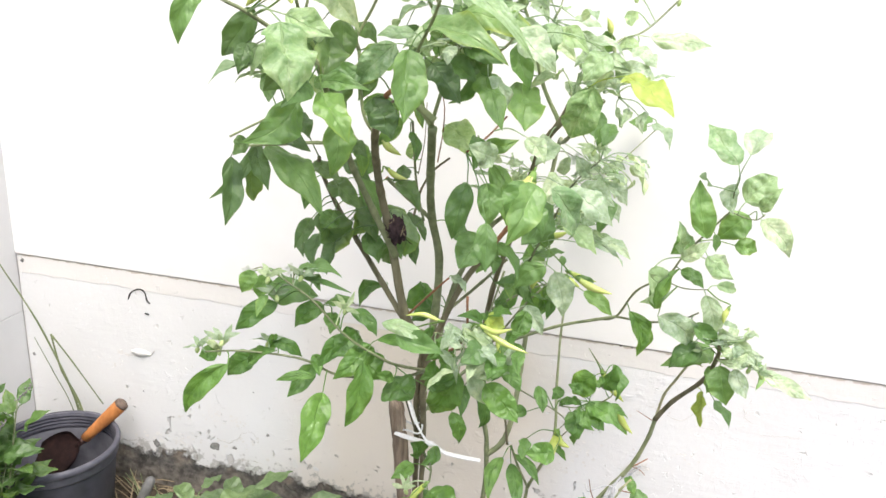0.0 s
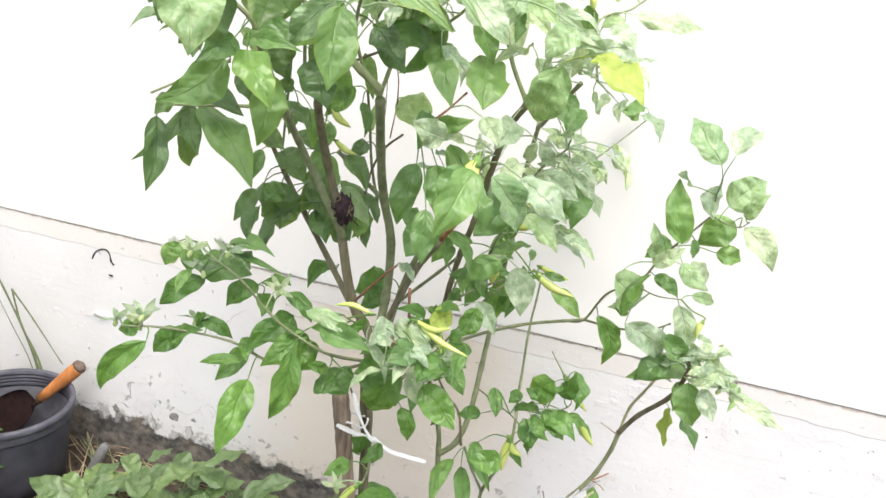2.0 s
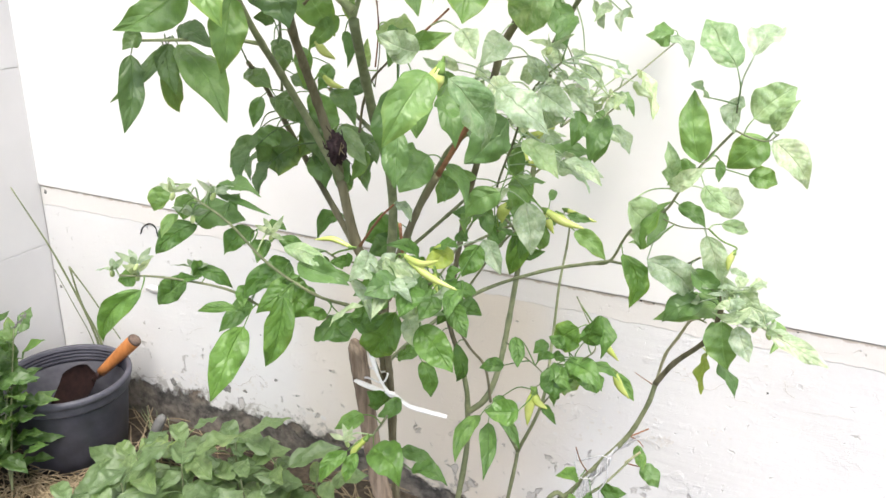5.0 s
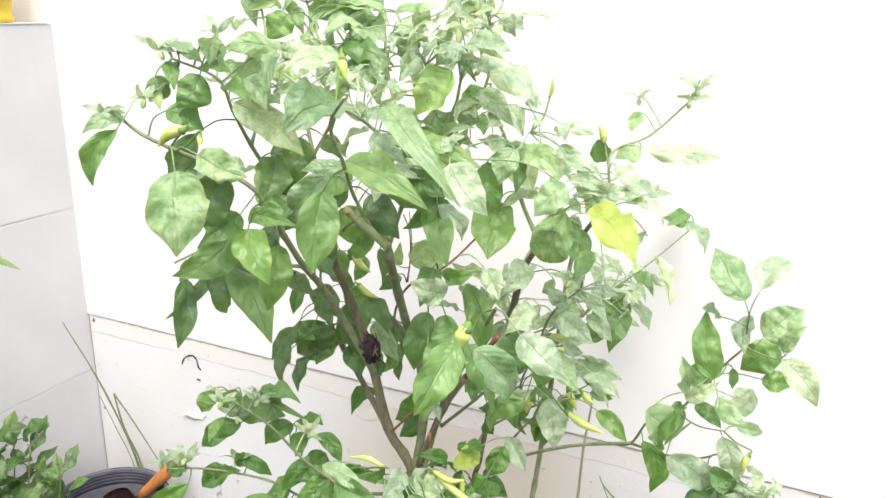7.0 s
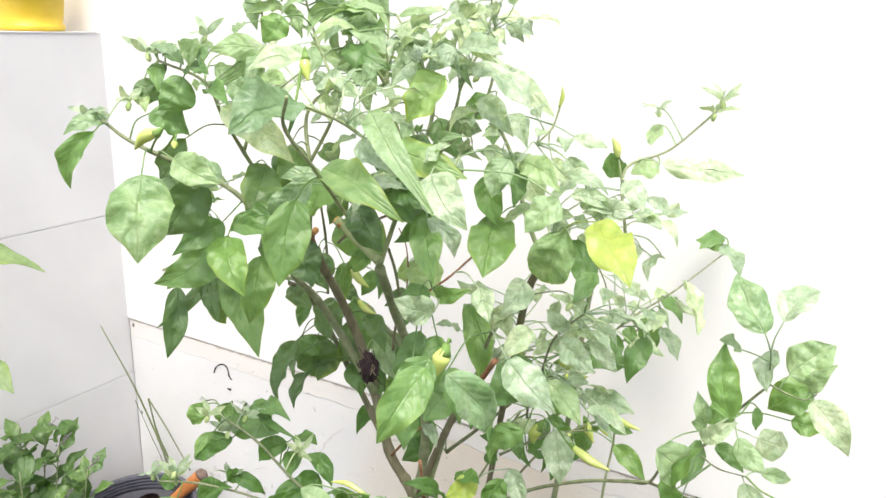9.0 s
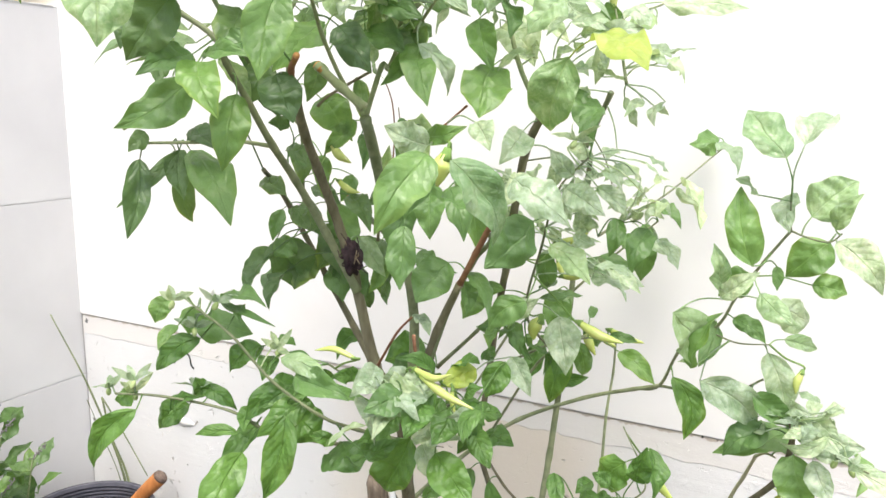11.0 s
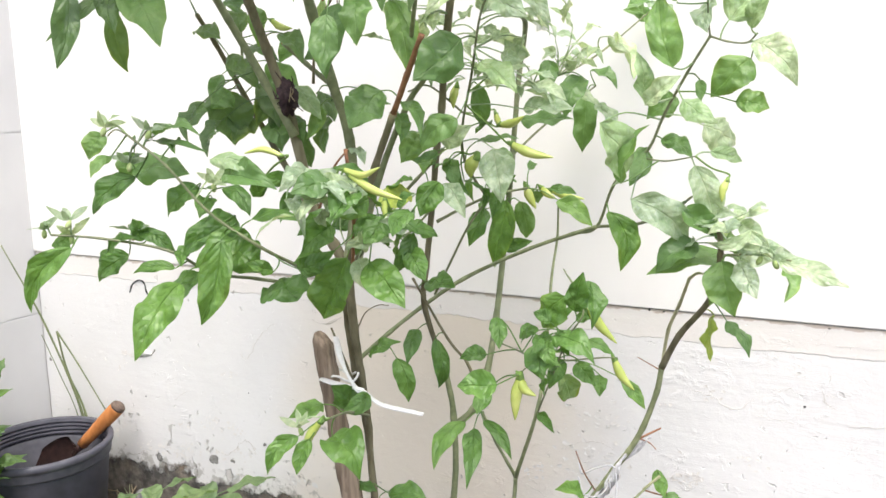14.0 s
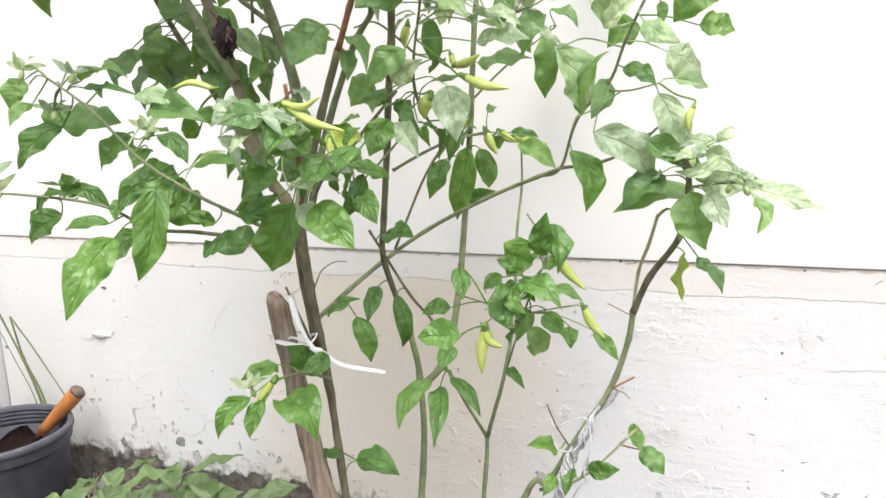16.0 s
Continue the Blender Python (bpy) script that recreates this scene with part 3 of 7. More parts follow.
def cluster(at, spread_xyz, count, size, mat, seed):
    """Small crumpled young leaves crowded round a shoot."""
    rnd = random.Random(seed)
    at = Vector(at)
    for _ in range(count):
        d = Vector((rnd.gauss(0, 1), rnd.gauss(0, 1), rnd.gauss(0, 0.8))).normalized() * rnd.uniform(0.3, 1.0)
        base = at + Vector((d.x * spread_xyz[0], d.y * spread_xyz[1], d.z * spread_xyz[2]))
        q, _p = nearest(base)
        if (q - base).length > 0.075:
            base = q + (base - q).normalized() * rnd.uniform(0.03, 0.075)
        a = rnd.uniform(0, 2 * math.pi)
        way = ((base - q).normalized() * 0.6 + Vector((math.cos(a), math.sin(a), rnd.uniform(-1.0, 0.35)))).normalized()
        tip = base + way * size * rnd.uniform(0.6, 1.4)
        leaf(base, tip, size * rnd.uniform(0.32, 0.5), (rnd.uniform(-0.5, 0.5), rnd.uniform(-0.9, 0.0), rnd.uniform(0.3, 1.0)), mat,
             rnd.uniform(-0.2, 0.2), rnd.uniform(-0.05, 0.22))


# ---- chili plants: stems, leaves and fruit ----
stem(MAIN, "trunk", BARK, 0.0034, 0.0062, (-0.235, 1.135, -0.010), (-0.259, 1.120, 0.331), (-0.259, 1.110, 0.442), (-0.257, 1.090, 0.527), (-0.256, 1.075, 0.592), (-0.249, 1.055, 0.662), (-0.250, 1.050, 0.680))
stem(MAIN, "trunk", BARK, 0.0046, 0.0052, (-0.255, 1.160, -0.010), (-0.278, 1.150, 0.331), (-0.275, 1.130, 0.442), (-0.271, 1.100, 0.527), (-0.268, 1.082, 0.592), (-0.258, 1.060, 0.655), (-0.254, 1.052, 0.680))
stem(MAIN, "branch", BARK, 0.0068, 0.0042, (-0.250, 1.050, 0.680), (-0.265, 1.050, 0.703), (-0.284, 1.040, 0.744), (-0.303, 1.025, 0.854), (-0.308, 1.015, 0.891), (-0.314, 1.000, 0.934), (-0.312, 0.970, 0.982), (-0.303, 0.935, 1.023), (-0.282, 0.895, 1.060))
stem(MAIN, "cut_stub", BROWN, 0.0036, 0.0035, (-0.282, 0.895, 1.060), (-0.271, 0.875, 1.081), (-0.253, 0.860, 1.094))
stem(MAIN, "branch", STEM, 0.0058, 0.005, (-0.246, 1.050, 0.684), (-0.240, 1.058, 0.746), (-0.237, 1.048, 0.832), (-0.247, 1.030, 0.898), (-0.241, 0.985, 0.971), (-0.230, 0.938, 1.038))
stem(MAIN, "branch", STEM, 0.0024, 0.0016, (-0.256, 1.105, 0.463), (-0.220, 1.000, 0.512), (-0.207, 0.940, 0.529))
stem(MAIN, "cut_stub", STEM, 0.0045, 0.0042, (-0.226, 0.930, 1.049), (-0.248, 0.925, 1.067), (-0.274, 0.920, 1.089))
stem(MAIN, "branch", STEM, 0.0033, 0.002, (-0.234, 0.945, 1.040), (-0.224, 0.960, 1.090), (-0.228, 0.980, 1.089), (-0.218, 0.980, 1.130), (-0.262, 1.000, 1.221), (-0.297, 1.050, 1.301))
stem(MAIN, "branch", BARK, 0.0043, 0.0024, (-0.278, 1.050, 0.713), (-0.325, 1.060, 0.775), (-0.367, 1.060, 0.838), (-0.400, 1.060, 0.888), (-0.415, 1.030, 0.949), (-0.396, 0.980, 0.976))
stem(MAIN, "branch", STEM, 0.0047, 0.0014, (-0.295, 1.020, 0.836), (-0.322, 1.000, 0.903), (-0.343, 0.970, 0.968), (-0.340, 0.930, 1.007), (-0.346, 0.900, 1.053), (-0.345, 0.870, 1.089), (-0.349, 0.860, 1.112), (-0.373, 0.840, 1.135), (-0.400, 0.790, 1.166), (-0.426, 0.780, 1.179), (-0.442, 0.770, 1.195))
stem(MAIN, "branch", STEM, 0.0029, 0.0018, (-0.340, 0.930, 1.007), (-0.366, 0.900, 1.013), (-0.402, 0.880, 1.011), (-0.441, 0.850, 1.010))
stem(MAIN, "branch", STEM, 0.0022, 0.0014, (-0.371, 0.860, 1.066), (-0.393, 0.850, 1.054), (-0.446, 0.830, 1.024))
stem(MAIN, "cut_stub", STEM, 0.0036, 0.0031, (-0.248, 1.032, 0.894), (-0.285, 1.035, 0.920), (-0.316, 1.035, 0.945))
stem(MAIN, "branch", BARK, 0.0043, 0.0038, (-0.243, 1.050, 0.687), (-0.200, 1.040, 0.796), (-0.162, 1.020, 0.861))
stem(MAIN, "branch", BROWN, 0.0038, 0.0036, (-0.162, 1.020, 0.861), (-0.137, 1.005, 0.900), (-0.111, 0.990, 0.940))
stem(MAIN, "branch", STEM, 0.0043, 0.002, (-0.237, 1.055, 0.676), (-0.217, 1.080, 0.783), (-0.176, 1.080, 0.871), (-0.147, 1.070, 0.904), (-0.144, 1.030, 0.925), (-0.112, 0.980, 0.978))
stem(MAIN, "branch", STEM, 0.0029, 0.0014, (-0.234, 0.945, 1.039), (-0.250, 0.932, 1.070), (-0.246, 0.890, 1.115), (-0.202, 0.800, 1.169), (-0.164, 0.720, 1.216), (-0.126, 0.680, 1.245))
stem(MAIN, "branch", STEM, 0.0029, 0.0014, (-0.367, 0.930, 1.092), (-0.385, 0.900, 1.153), (-0.384, 0.870, 1.196), (-0.385, 0.850, 1.231), (-0.415, 0.820, 1.251))
stem(MAIN, "branch", STEM, 0.0026, 0.0024, (-0.303, 0.935, 1.023), (-0.318, 0.930, 1.053), (-0.332, 0.950, 1.123))
stem(MAIN, "branch", STEM, 0.0029, 0.0014, (-0.332, 0.950, 1.123), (-0.375, 1.000, 1.194), (-0.371, 1.100, 1.236), (-0.404, 1.120, 1.270), (-0.435, 1.120, 1.313))
stem(MAIN, "branch", STEM, 0.0029, 0.0014, (-0.218, 0.980, 1.130), (-0.199, 0.990, 1.201), (-0.212, 1.000, 1.237), (-0.266, 1.020, 1.302))
stem(MAIN, "branch", STEM, 0.0029, 0.0014, (-0.217, 0.980, 1.117), (-0.182, 1.000, 1.195), (-0.179, 1.020, 1.237), (-0.185, 1.100, 1.292))
stem(MAIN, "branch", STEM, 0.0018, 0.0011, (-0.269, 1.000, 1.227), (-0.289, 1.050, 1.262), (-0.297, 1.080, 1.288))
stem(MAIN, "branch", STEM, 0.0036, 0.0026, (-0.262, 1.090, 0.543), (-0.232, 1.125, 0.576), (-0.199, 1.159, 0.607), (-0.151, 1.190, 0.643), (-0.071, 1.200, 0.684), (-0.004, 1.195, 0.711), (0.026, 1.192, 0.722))
stem(MAIN, "branch", STEM, 0.0023, 0.0016, (-0.004, 1.195, 0.711), (0.026, 1.192, 0.722), (0.051, 1.171, 0.778), (0.091, 1.150, 0.817), (0.110, 1.138, 0.857), (0.134, 1.121, 0.899), (0.157, 1.109, 0.935))
stem(MAIN, "branch", STEM, 0.0013, 0.001, (0.157, 1.109, 0.935), (0.156, 1.099, 0.948), (0.155, 1.094, 0.966))
stem(MAIN, "branch", STEM, 0.0013, 0.001, (0.157, 1.109, 0.935), (0.174, 1.109, 0.929), (0.192, 1.109, 0.927), (0.202, 1.109, 0.936))
stem(MAIN, "branch", STEM, 0.0024, 0.0014, (0.026, 1.192, 0.722), (0.077, 1.170, 0.730), (0.120, 1.150, 0.749), (0.143, 1.140, 0.768))
stem(MAIN, "branch", STEM, 0.0014, 0.0008, (0.086, 1.150, 0.809), (0.115, 1.130, 0.807), (0.147, 1.120, 0.813))
stem(MAIN, "branch", STEM, 0.0029, 0.0014, (-0.247, 1.040, 0.652), (-0.258, 0.960, 0.695), (-0.277, 0.920, 0.722), (-0.325, 0.900, 0.759), (-0.362, 0.880, 0.810), (-0.392, 0.860, 0.842))
stem(MAIN, "branch", STEM, 0.0029, 0.0014, (-0.252, 1.045, 0.646), (-0.267, 0.970, 0.670), (-0.298, 0.940, 0.680), (-0.344, 0.920, 0.687), (-0.387, 0.900, 0.713), (-0.455, 0.870, 0.727), (-0.497, 0.840, 0.733))
stem(MAIN, "branch", STEM, 0.0022, 0.0011, (-0.213, 1.030, 0.722), (-0.167, 0.930, 0.771), (-0.178, 0.890, 0.788), (-0.209, 0.870, 0.797), (-0.223, 0.860, 0.808))
stem(MAIN, "branch", BROWN, 0.0026, 0.002, (-0.234, 1.040, 0.672), (-0.174, 0.950, 0.757), (-0.169, 0.930, 0.826))
stem(MAIN, "branch", STEM, 0.0022, 0.0014, (-0.229, 1.040, 0.686), (-0.134, 0.950, 0.753), (-0.108, 0.950, 0.759))
stem(MAIN, "branch", BROWN, 0.0022, 0.0014, (-0.273, 1.030, 0.746), (-0.230, 1.000, 0.800), (-0.210, 1.000, 0.822))
stem(MAIN, "branch", BARK, 0.0022, 0.0014, (-0.267, 1.100, 0.492), (-0.287, 1.070, 0.590))
stem(MAIN, "branch", STEM, 0.0026, 0.0013, (-0.341, 0.950, 1.129), (-0.312, 0.970, 1.207), (-0.347, 0.980, 1.275), (-0.389, 1.000, 1.356))
stem(MAIN, "branch", STEM, 0.0026, 0.0013, (-0.218, 0.980, 1.130), (-0.164, 1.030, 1.206), (-0.158, 1.050, 1.268), (-0.195, 1.100, 1.343))
stem(MAIN, "branch", STEM, 0.0026, 0.0013, (-0.262, 1.000, 1.221), (-0.317, 1.030, 1.275), (-0.320, 1.050, 1.352))
stem(MAIN, "branch", STEM, 0.0022, 0.0013, (-0.385, 0.900, 1.153), (-0.385, 0.930, 1.219), (-0.404, 0.960, 1.273), (-0.432, 0.980, 1.336))
stem(MAIN, "branch", STEM, 0.0022, 0.0013, (-0.228, 0.980, 1.089), (-0.145, 0.920, 1.142), (-0.132, 0.930, 1.172))
stem(MAIN, "branch", STEM, 0.0022, 0.0013, (-0.218, 0.980, 1.123), (-0.234, 0.900, 1.190), (-0.230, 0.800, 1.228), (-0.251, 0.780, 1.248))
stem(MAIN, "tendril", BROWN, 0.0011, 0.0007, (-0.236, 1.000, 0.983), (-0.230, 0.995, 1.021), (-0.227, 0.985, 1.054), (-0.227, 0.970, 1.077))
stem(MAIN, "branch", STEM, 0.0024, 0.002, (-0.266, 1.060, 0.881), (-0.279, 1.060, 0.932), (-0.283, 1.050, 0.991), (-0.281, 1.030, 1.029))
stem(MAIN, "branch", BARK, 0.002, 0.0016, (-0.273, 1.030, 0.897), (-0.262, 1.020, 0.937), (-0.244, 1.010, 0.968), (-0.220, 1.000, 0.990))
stem(MAIN, "branch", STEM, 0.0022, 0.0018, (-0.424, 1.090, 0.924), (-0.416, 1.080, 0.974), (-0.403, 1.060, 1.022), (-0.386, 1.030, 1.075))
stem(MAIN, "branch", BARK, 0.0022, 0.0018, (-0.304, 0.960, 1.049), (-0.295, 0.965, 1.059), (-0.276, 0.975, 1.072), (-0.251, 0.980, 1.085))
stem(MAIN, "tendril", BARK, 0.0011, 0.0007, (-0.267, 1.100, 0.579), (-0.266, 1.105, 0.588), (-0.259, 1.110, 0.604), (-0.243, 1.115, 0.614), (-0.229, 1.120, 0.614))
stem(MIDDLE, "branch", STEM, 0.003, 0.0022, (-0.230, 1.100, 0.729), (-0.182, 1.110, 0.780), (-0.147, 1.120, 0.819))
stem(MIDDLE, "branch", STEM, 0.0024, 0.0016, (-0.168, 1.140, 0.725), (-0.136, 1.160, 0.744), (-0.103, 1.180, 0.759), (-0.067, 1.200, 0.766))
stem(MAIN, "twig", BROWN, 0.0015, 0.0013, (-0.190, 0.960, 1.008), (-0.167, 0.976, 1.028), (-0.148, 1.000, 1.052))
stem(MIDDLE, "branch", STEM, 0.0016, 0.0012, (-0.108, 1.060, 1.171), (-0.103, 1.090, 1.186), (-0.100, 1.100, 1.208))
stem(MIDDLE, "branch", STEM, 0.0016, 0.0012, (-0.021, 1.110, 1.114), (-0.027, 1.115, 1.134), (-0.033, 1.118, 1.156))
stem(MIDDLE, "stalk", STEM, 0.0052, 0.0047, (-0.210, 1.170, -0.010), (-0.162, 1.170, 0.319), (-0.160, 1.170, 0.451), (-0.171, 1.170, 0.514))
stem(MIDDLE, "branch", BARK, 0.0042, 0.0056, (-0.171, 1.170, 0.514), (-0.196, 1.158, 0.607), (-0.181, 1.135, 0.666), (-0.168, 1.130, 0.757), (-0.155, 1.115, 0.815), (-0.139, 1.097, 0.869), (-0.128, 1.082, 0.92), (-0.107, 1.062, 1.004), (-0.084, 1.045, 1.043), (-0.070, 1.030, 1.074))
stem(MIDDLE, "branch", STEM, 0.0036, 0.0018, (-0.084, 1.045, 1.043), (-0.113, 1.053, 1.093), (-0.131, 1.050, 1.154), (-0.154, 1.030, 1.213))
stem(MIDDLE, "branch", STEM, 0.0058, 0.0034, (-0.160, 1.170, 0.439), (-0.135, 1.180, 0.464), (-0.123, 1.200, 0.511), (-0.121, 1.230, 0.582), (-0.117, 1.250, 0.681), (-0.114, 1.270, 0.787), (-0.108, 1.280, 0.907), (-0.099, 1.280, 0.979), (-0.085, 1.200, 0.994), (-0.033, 1.120, 1.068))
stem(MIDDLE, "stalk", STEM, 0.0038, 0.0033, (-0.130, 1.235, -0.010), (-0.092, 1.220, 0.300), (-0.086, 1.216, 0.358))
stem(MIDDLE, "branch", STEM, 0.0028, 0.0023, (-0.086, 1.216, 0.358), (-0.105, 1.190, 0.416), (-0.118, 1.170, 0.466))
stem(MIDDLE, "branch", STEM, 0.0035, 0.0017, (-0.086, 1.216, 0.358), (-0.050, 1.200, 0.471), (-0.057, 1.260, 0.547), (-0.062, 1.295, 0.630), (-0.061, 1.317, 0.684), (-0.058, 1.310, 0.735))
stem(MIDDLE, "branch", BARK, 0.0027, 0.0018, (-0.126, 1.180, 0.461), (-0.136, 1.170, 0.526), (-0.158, 1.150, 0.568), (-0.183, 1.100, 0.658))
stem(MIDDLE, "branch", STEM, 0.0021, 0.0014, (-0.114, 1.270, 0.803), (-0.070, 1.300, 0.850), (-0.021, 1.360, 0.898))
stem(MIDDLE, "branch", STEM, 0.0021, 0.0014, (-0.186, 1.170, 0.622), (-0.116, 1.150, 0.738), (-0.082, 1.200, 0.763), (-0.064, 1.280, 0.749))
stem(MIDDLE, "branch", STEM, 0.0021, 0.001, (-0.158, 1.180, 0.777), (-0.165, 1.050, 0.721), (-0.148, 0.980, 0.755))
stem(MIDDLE, "branch", STEM, 0.0017, 0.001, (-0.148, 1.180, 0.862), (-0.156, 1.100, 0.893), (-0.164, 1.060, 0.886))
stem(MIDDLE, "branch", STEM, 0.0021, 0.0012, (-0.115, 1.200, 0.741), (-0.114, 1.100, 0.816), (-0.080, 1.050, 0.908), (-0.055, 1.020, 0.970), (-0.025, 1.020, 1.004))
stem(MIDDLE, "branch", STEM, 0.0021, 0.001, (-0.061, 1.200, 0.897), (-0.038, 1.280, 0.915), (-0.001, 1.320, 0.944), (0.056, 1.370, 1.002))
stem(MIDDLE, "branch", STEM, 0.0021, 0.0014, (-0.012, 1.100, 1.076), (-0.024, 1.110, 1.128), (-0.022, 1.130, 1.149), (0.012, 1.160, 1.165), (0.054, 1.180, 1.210))
stem(MIDDLE, "branch", STEM, 0.0014, 0.001, (-0.050, 1.200, 0.465), (0.010, 1.120, 0.593), (0.035, 1.100, 0.640), (-0.009, 1.170, 0.670))
stem(MIDDLE, "branch", STEM, 0.0014, 0.0008, (-0.043, 1.220, 0.530), (0.035, 1.180, 0.558), (0.057, 1.190, 0.558))
stem(MIDDLE, "branch", STEM, 0.0014, 0.0008, (-0.115, 1.200, 0.559), (-0.035, 1.120, 0.567), (-0.042, 1.100, 0.551))
stem(MIDDLE, "branch", BARK, 0.001, 0.0007, (-0.288, 1.100, 0.941), (-0.281, 1.100, 0.991), (-0.275, 1.080, 1.049))
stem(LEANING, "stalk", STEM, 0.0046, 0.004, (-0.130, 1.210, -0.010), (-0.028, 1.190, 0.292), (0.004, 1.190, 0.320), (0.032, 1.190, 0.368), (0.055, 1.190, 0.407), (0.074, 1.190, 0.437), (0.091, 1.188, 0.472), (0.106, 1.188, 0.521), (0.111, 1.187, 0.554))
stem(LEANING, "branch", BARK, 0.0046, 0.0034, (0.111, 1.187, 0.554), (0.132, 1.170, 0.601), (0.167, 1.150, 0.654), (0.177, 1.120, 0.708), (0.175, 1.110, 0.738))
stem(LEANING, "branch", PALE_TWIG, 0.0026, 0.0022, (0.111, 1.187, 0.554), (0.118, 1.180, 0.604), (0.131, 1.170, 0.639), (0.142, 1.155, 0.673))
stem(LEANING, "branch", PALE_TWIG, 0.0022, 0.0012, (0.142, 1.155, 0.673), (0.152, 1.150, 0.681), (0.163, 1.145, 0.680))
stem(LEANING, "branch", STEM, 0.003, 0.0019, (-0.010, 1.200, 0.302), (0.042, 1.220, 0.319), (0.092, 1.300, 0.351))
stem(LEANING, "branch", STEM, 0.0018, 0.001, (0.177, 1.120, 0.708), (0.213, 1.100, 0.715), (0.246, 1.070, 0.716))
stem(LEANING, "branch", BROWN, 0.0012, 0.0009, (0.033, 1.190, 0.374), (0.025, 1.160, 0.412), (0.019, 1.140, 0.448))
stem(LEANING, "branch", BROWN, 0.0018, 0.0013, (0.085, 1.190, 0.455), (0.096, 1.190, 0.463), (0.111, 1.200, 0.470))
stem(LEANING, "branch", BROWN, 0.0011, 0.0007, (0.087, 1.190, 0.456), (0.100, 1.185, 0.455), (0.109, 1.180, 0.450))
stem(LEANING, "branch", BROWN, 0.0009, 0.0006, (0.107, 1.187, 0.551), (0.081, 1.190, 0.562))
stem(LEANING, "branch", BROWN, 0.0014, 0.0009, (0.078, 1.285, 0.340), (0.093, 1.295, 0.333), (0.101, 1.300, 0.330), (0.108, 1.300, 0.335))
stem(LEANING, "branch", PALE_TWIG, 0.0026, 0.0022, (0.078, 1.285, 0.340), (0.098, 1.300, 0.358))

leaf((-0.229, 1.011, 1.032), (-0.185, 0.989, 1.000), 0.041, (0.05, -0.79, 0.61), LEAF_HAZED)
leaf((-0.377, 1.008, 0.932), (-0.341, 0.992, 0.909), 0.021, (0.07, -0.77, 0.63), LEAF_SHADED)
leaf((-0.390, 0.967, 0.873), (-0.391, 0.933, 0.838), 0.022, (-0.06, -0.73, 0.68), LEAF_SHADED)
leaf((-0.376, 0.987, 0.855), (-0.376, 0.954, 0.820), 0.022, (-0.09, -0.73, 0.68), LEAF_SHADED)
leaf((-0.292, 1.069, 0.890), (-0.257, 1.051, 0.858), 0.023, (0.58, -0.24, 0.78), LEAF_SHADED)
leaf((-0.364, 1.061, 0.878), (-0.336, 1.039, 0.832), 0.027, (0.84, -0.05, 0.54), LEAF_SHADED)
leaf((-0.284, 1.075, 0.859), (-0.273, 1.045, 0.818), 0.024, (-0.38, -0.80, 0.47), LEAF_SHADED)
leaf((-0.208, 1.008, 0.823), (-0.180, 0.992, 0.814), 0.016, (0.15, -0.27, 0.95), LEAF_PALE)
leaf((-0.448, 0.779, 1.195), (-0.464, 0.741, 1.188), 0.019, (0.59, -0.39, 0.71), LEAF_HAZED)
leaf((-0.400, 0.878, 1.268), (-0.407, 0.843, 1.255), 0.017, (0.53, -0.38, 0.76), LEAF_HAZED)
leaf((-0.423, 0.826, 1.265), (-0.382, 0.814, 1.256), 0.020, (0.14, -0.23, 0.96), LEAF_HAZED)
leaf((-0.331, 0.883, 1.261), (-0.366, 0.842, 1.267), 0.025, (0.76, -0.61, 0.24), LEAF_HAZED)
leaf((-0.441, 0.996, 1.327), (-0.421, 0.964, 1.287), 0.026, (-0.10, -0.80, 0.60), LEAF_HAZED)
leaf((-0.423, 1.158, 1.230), (-0.463, 1.122, 1.259), 0.028, (0.73, -0.65, 0.20), LEAF_HAZED)
leaf((-0.415, 1.155, 1.269), (-0.357, 1.141, 1.236), 0.039, (0.02, -0.91, 0.40), LEAF_HAZED)
leaf((-0.370, 1.122, 1.307), (-0.386, 1.078, 1.280), 0.026, (0.80, -0.50, 0.33), LEAF_HAZED)
leaf((-0.195, 0.790, 1.263), (-0.226, 0.747, 1.256), 0.025, (0.43, -0.43, 0.79), LEAF_PALE)
leaf((-0.189, 0.900, 1.144), (-0.142, 0.887, 1.127), 0.024, (-0.06, -0.88, 0.46), LEAF)
leaf((-0.113, 1.015, 1.152), (-0.093, 0.985, 1.120), 0.022, (0.62, -0.34, 0.71), LEAF)
leaf((-0.061, 1.065, 1.069), (-0.027, 1.035, 1.020), 0.031, (0.33, -0.69, 0.64), LEAF)
leaf((-0.011, 1.187, 1.189), (-0.009, 1.153, 1.169), 0.018, (-0.12, -0.50, 0.86), LEAF_HAZED)
leaf((-0.142, 0.974, 1.258), (-0.074, 0.962, 1.218), 0.037, (0.42, -0.41, 0.81), LEAF_PALE, bend=.12)
leaf((-0.242, 1.212, 1.302), (-0.187, 1.204, 1.285), 0.027, (0.20, -0.44, 0.87), LEAF_PALE)
leaf((-0.258, 1.006, 1.287), (-0.215, 0.994, 1.278), 0.021, (-0.06, -0.74, 0.67), LEAF_PALE)
leaf((-0.266, 1.007, 1.277), (-0.221, 0.993, 1.257), 0.024, (0.17, -0.58, 0.80), LEAF_PALE)
leaf((-0.212, 0.969, 1.256), (-0.215, 0.933, 1.236), 0.024, (0.71, -0.39, 0.59), LEAF_PALE)
leaf((-0.153, 1.009, 1.221), (-0.108, 0.991, 1.192), 0.026, (0.09, -0.78, 0.62), LEAF_PALE)
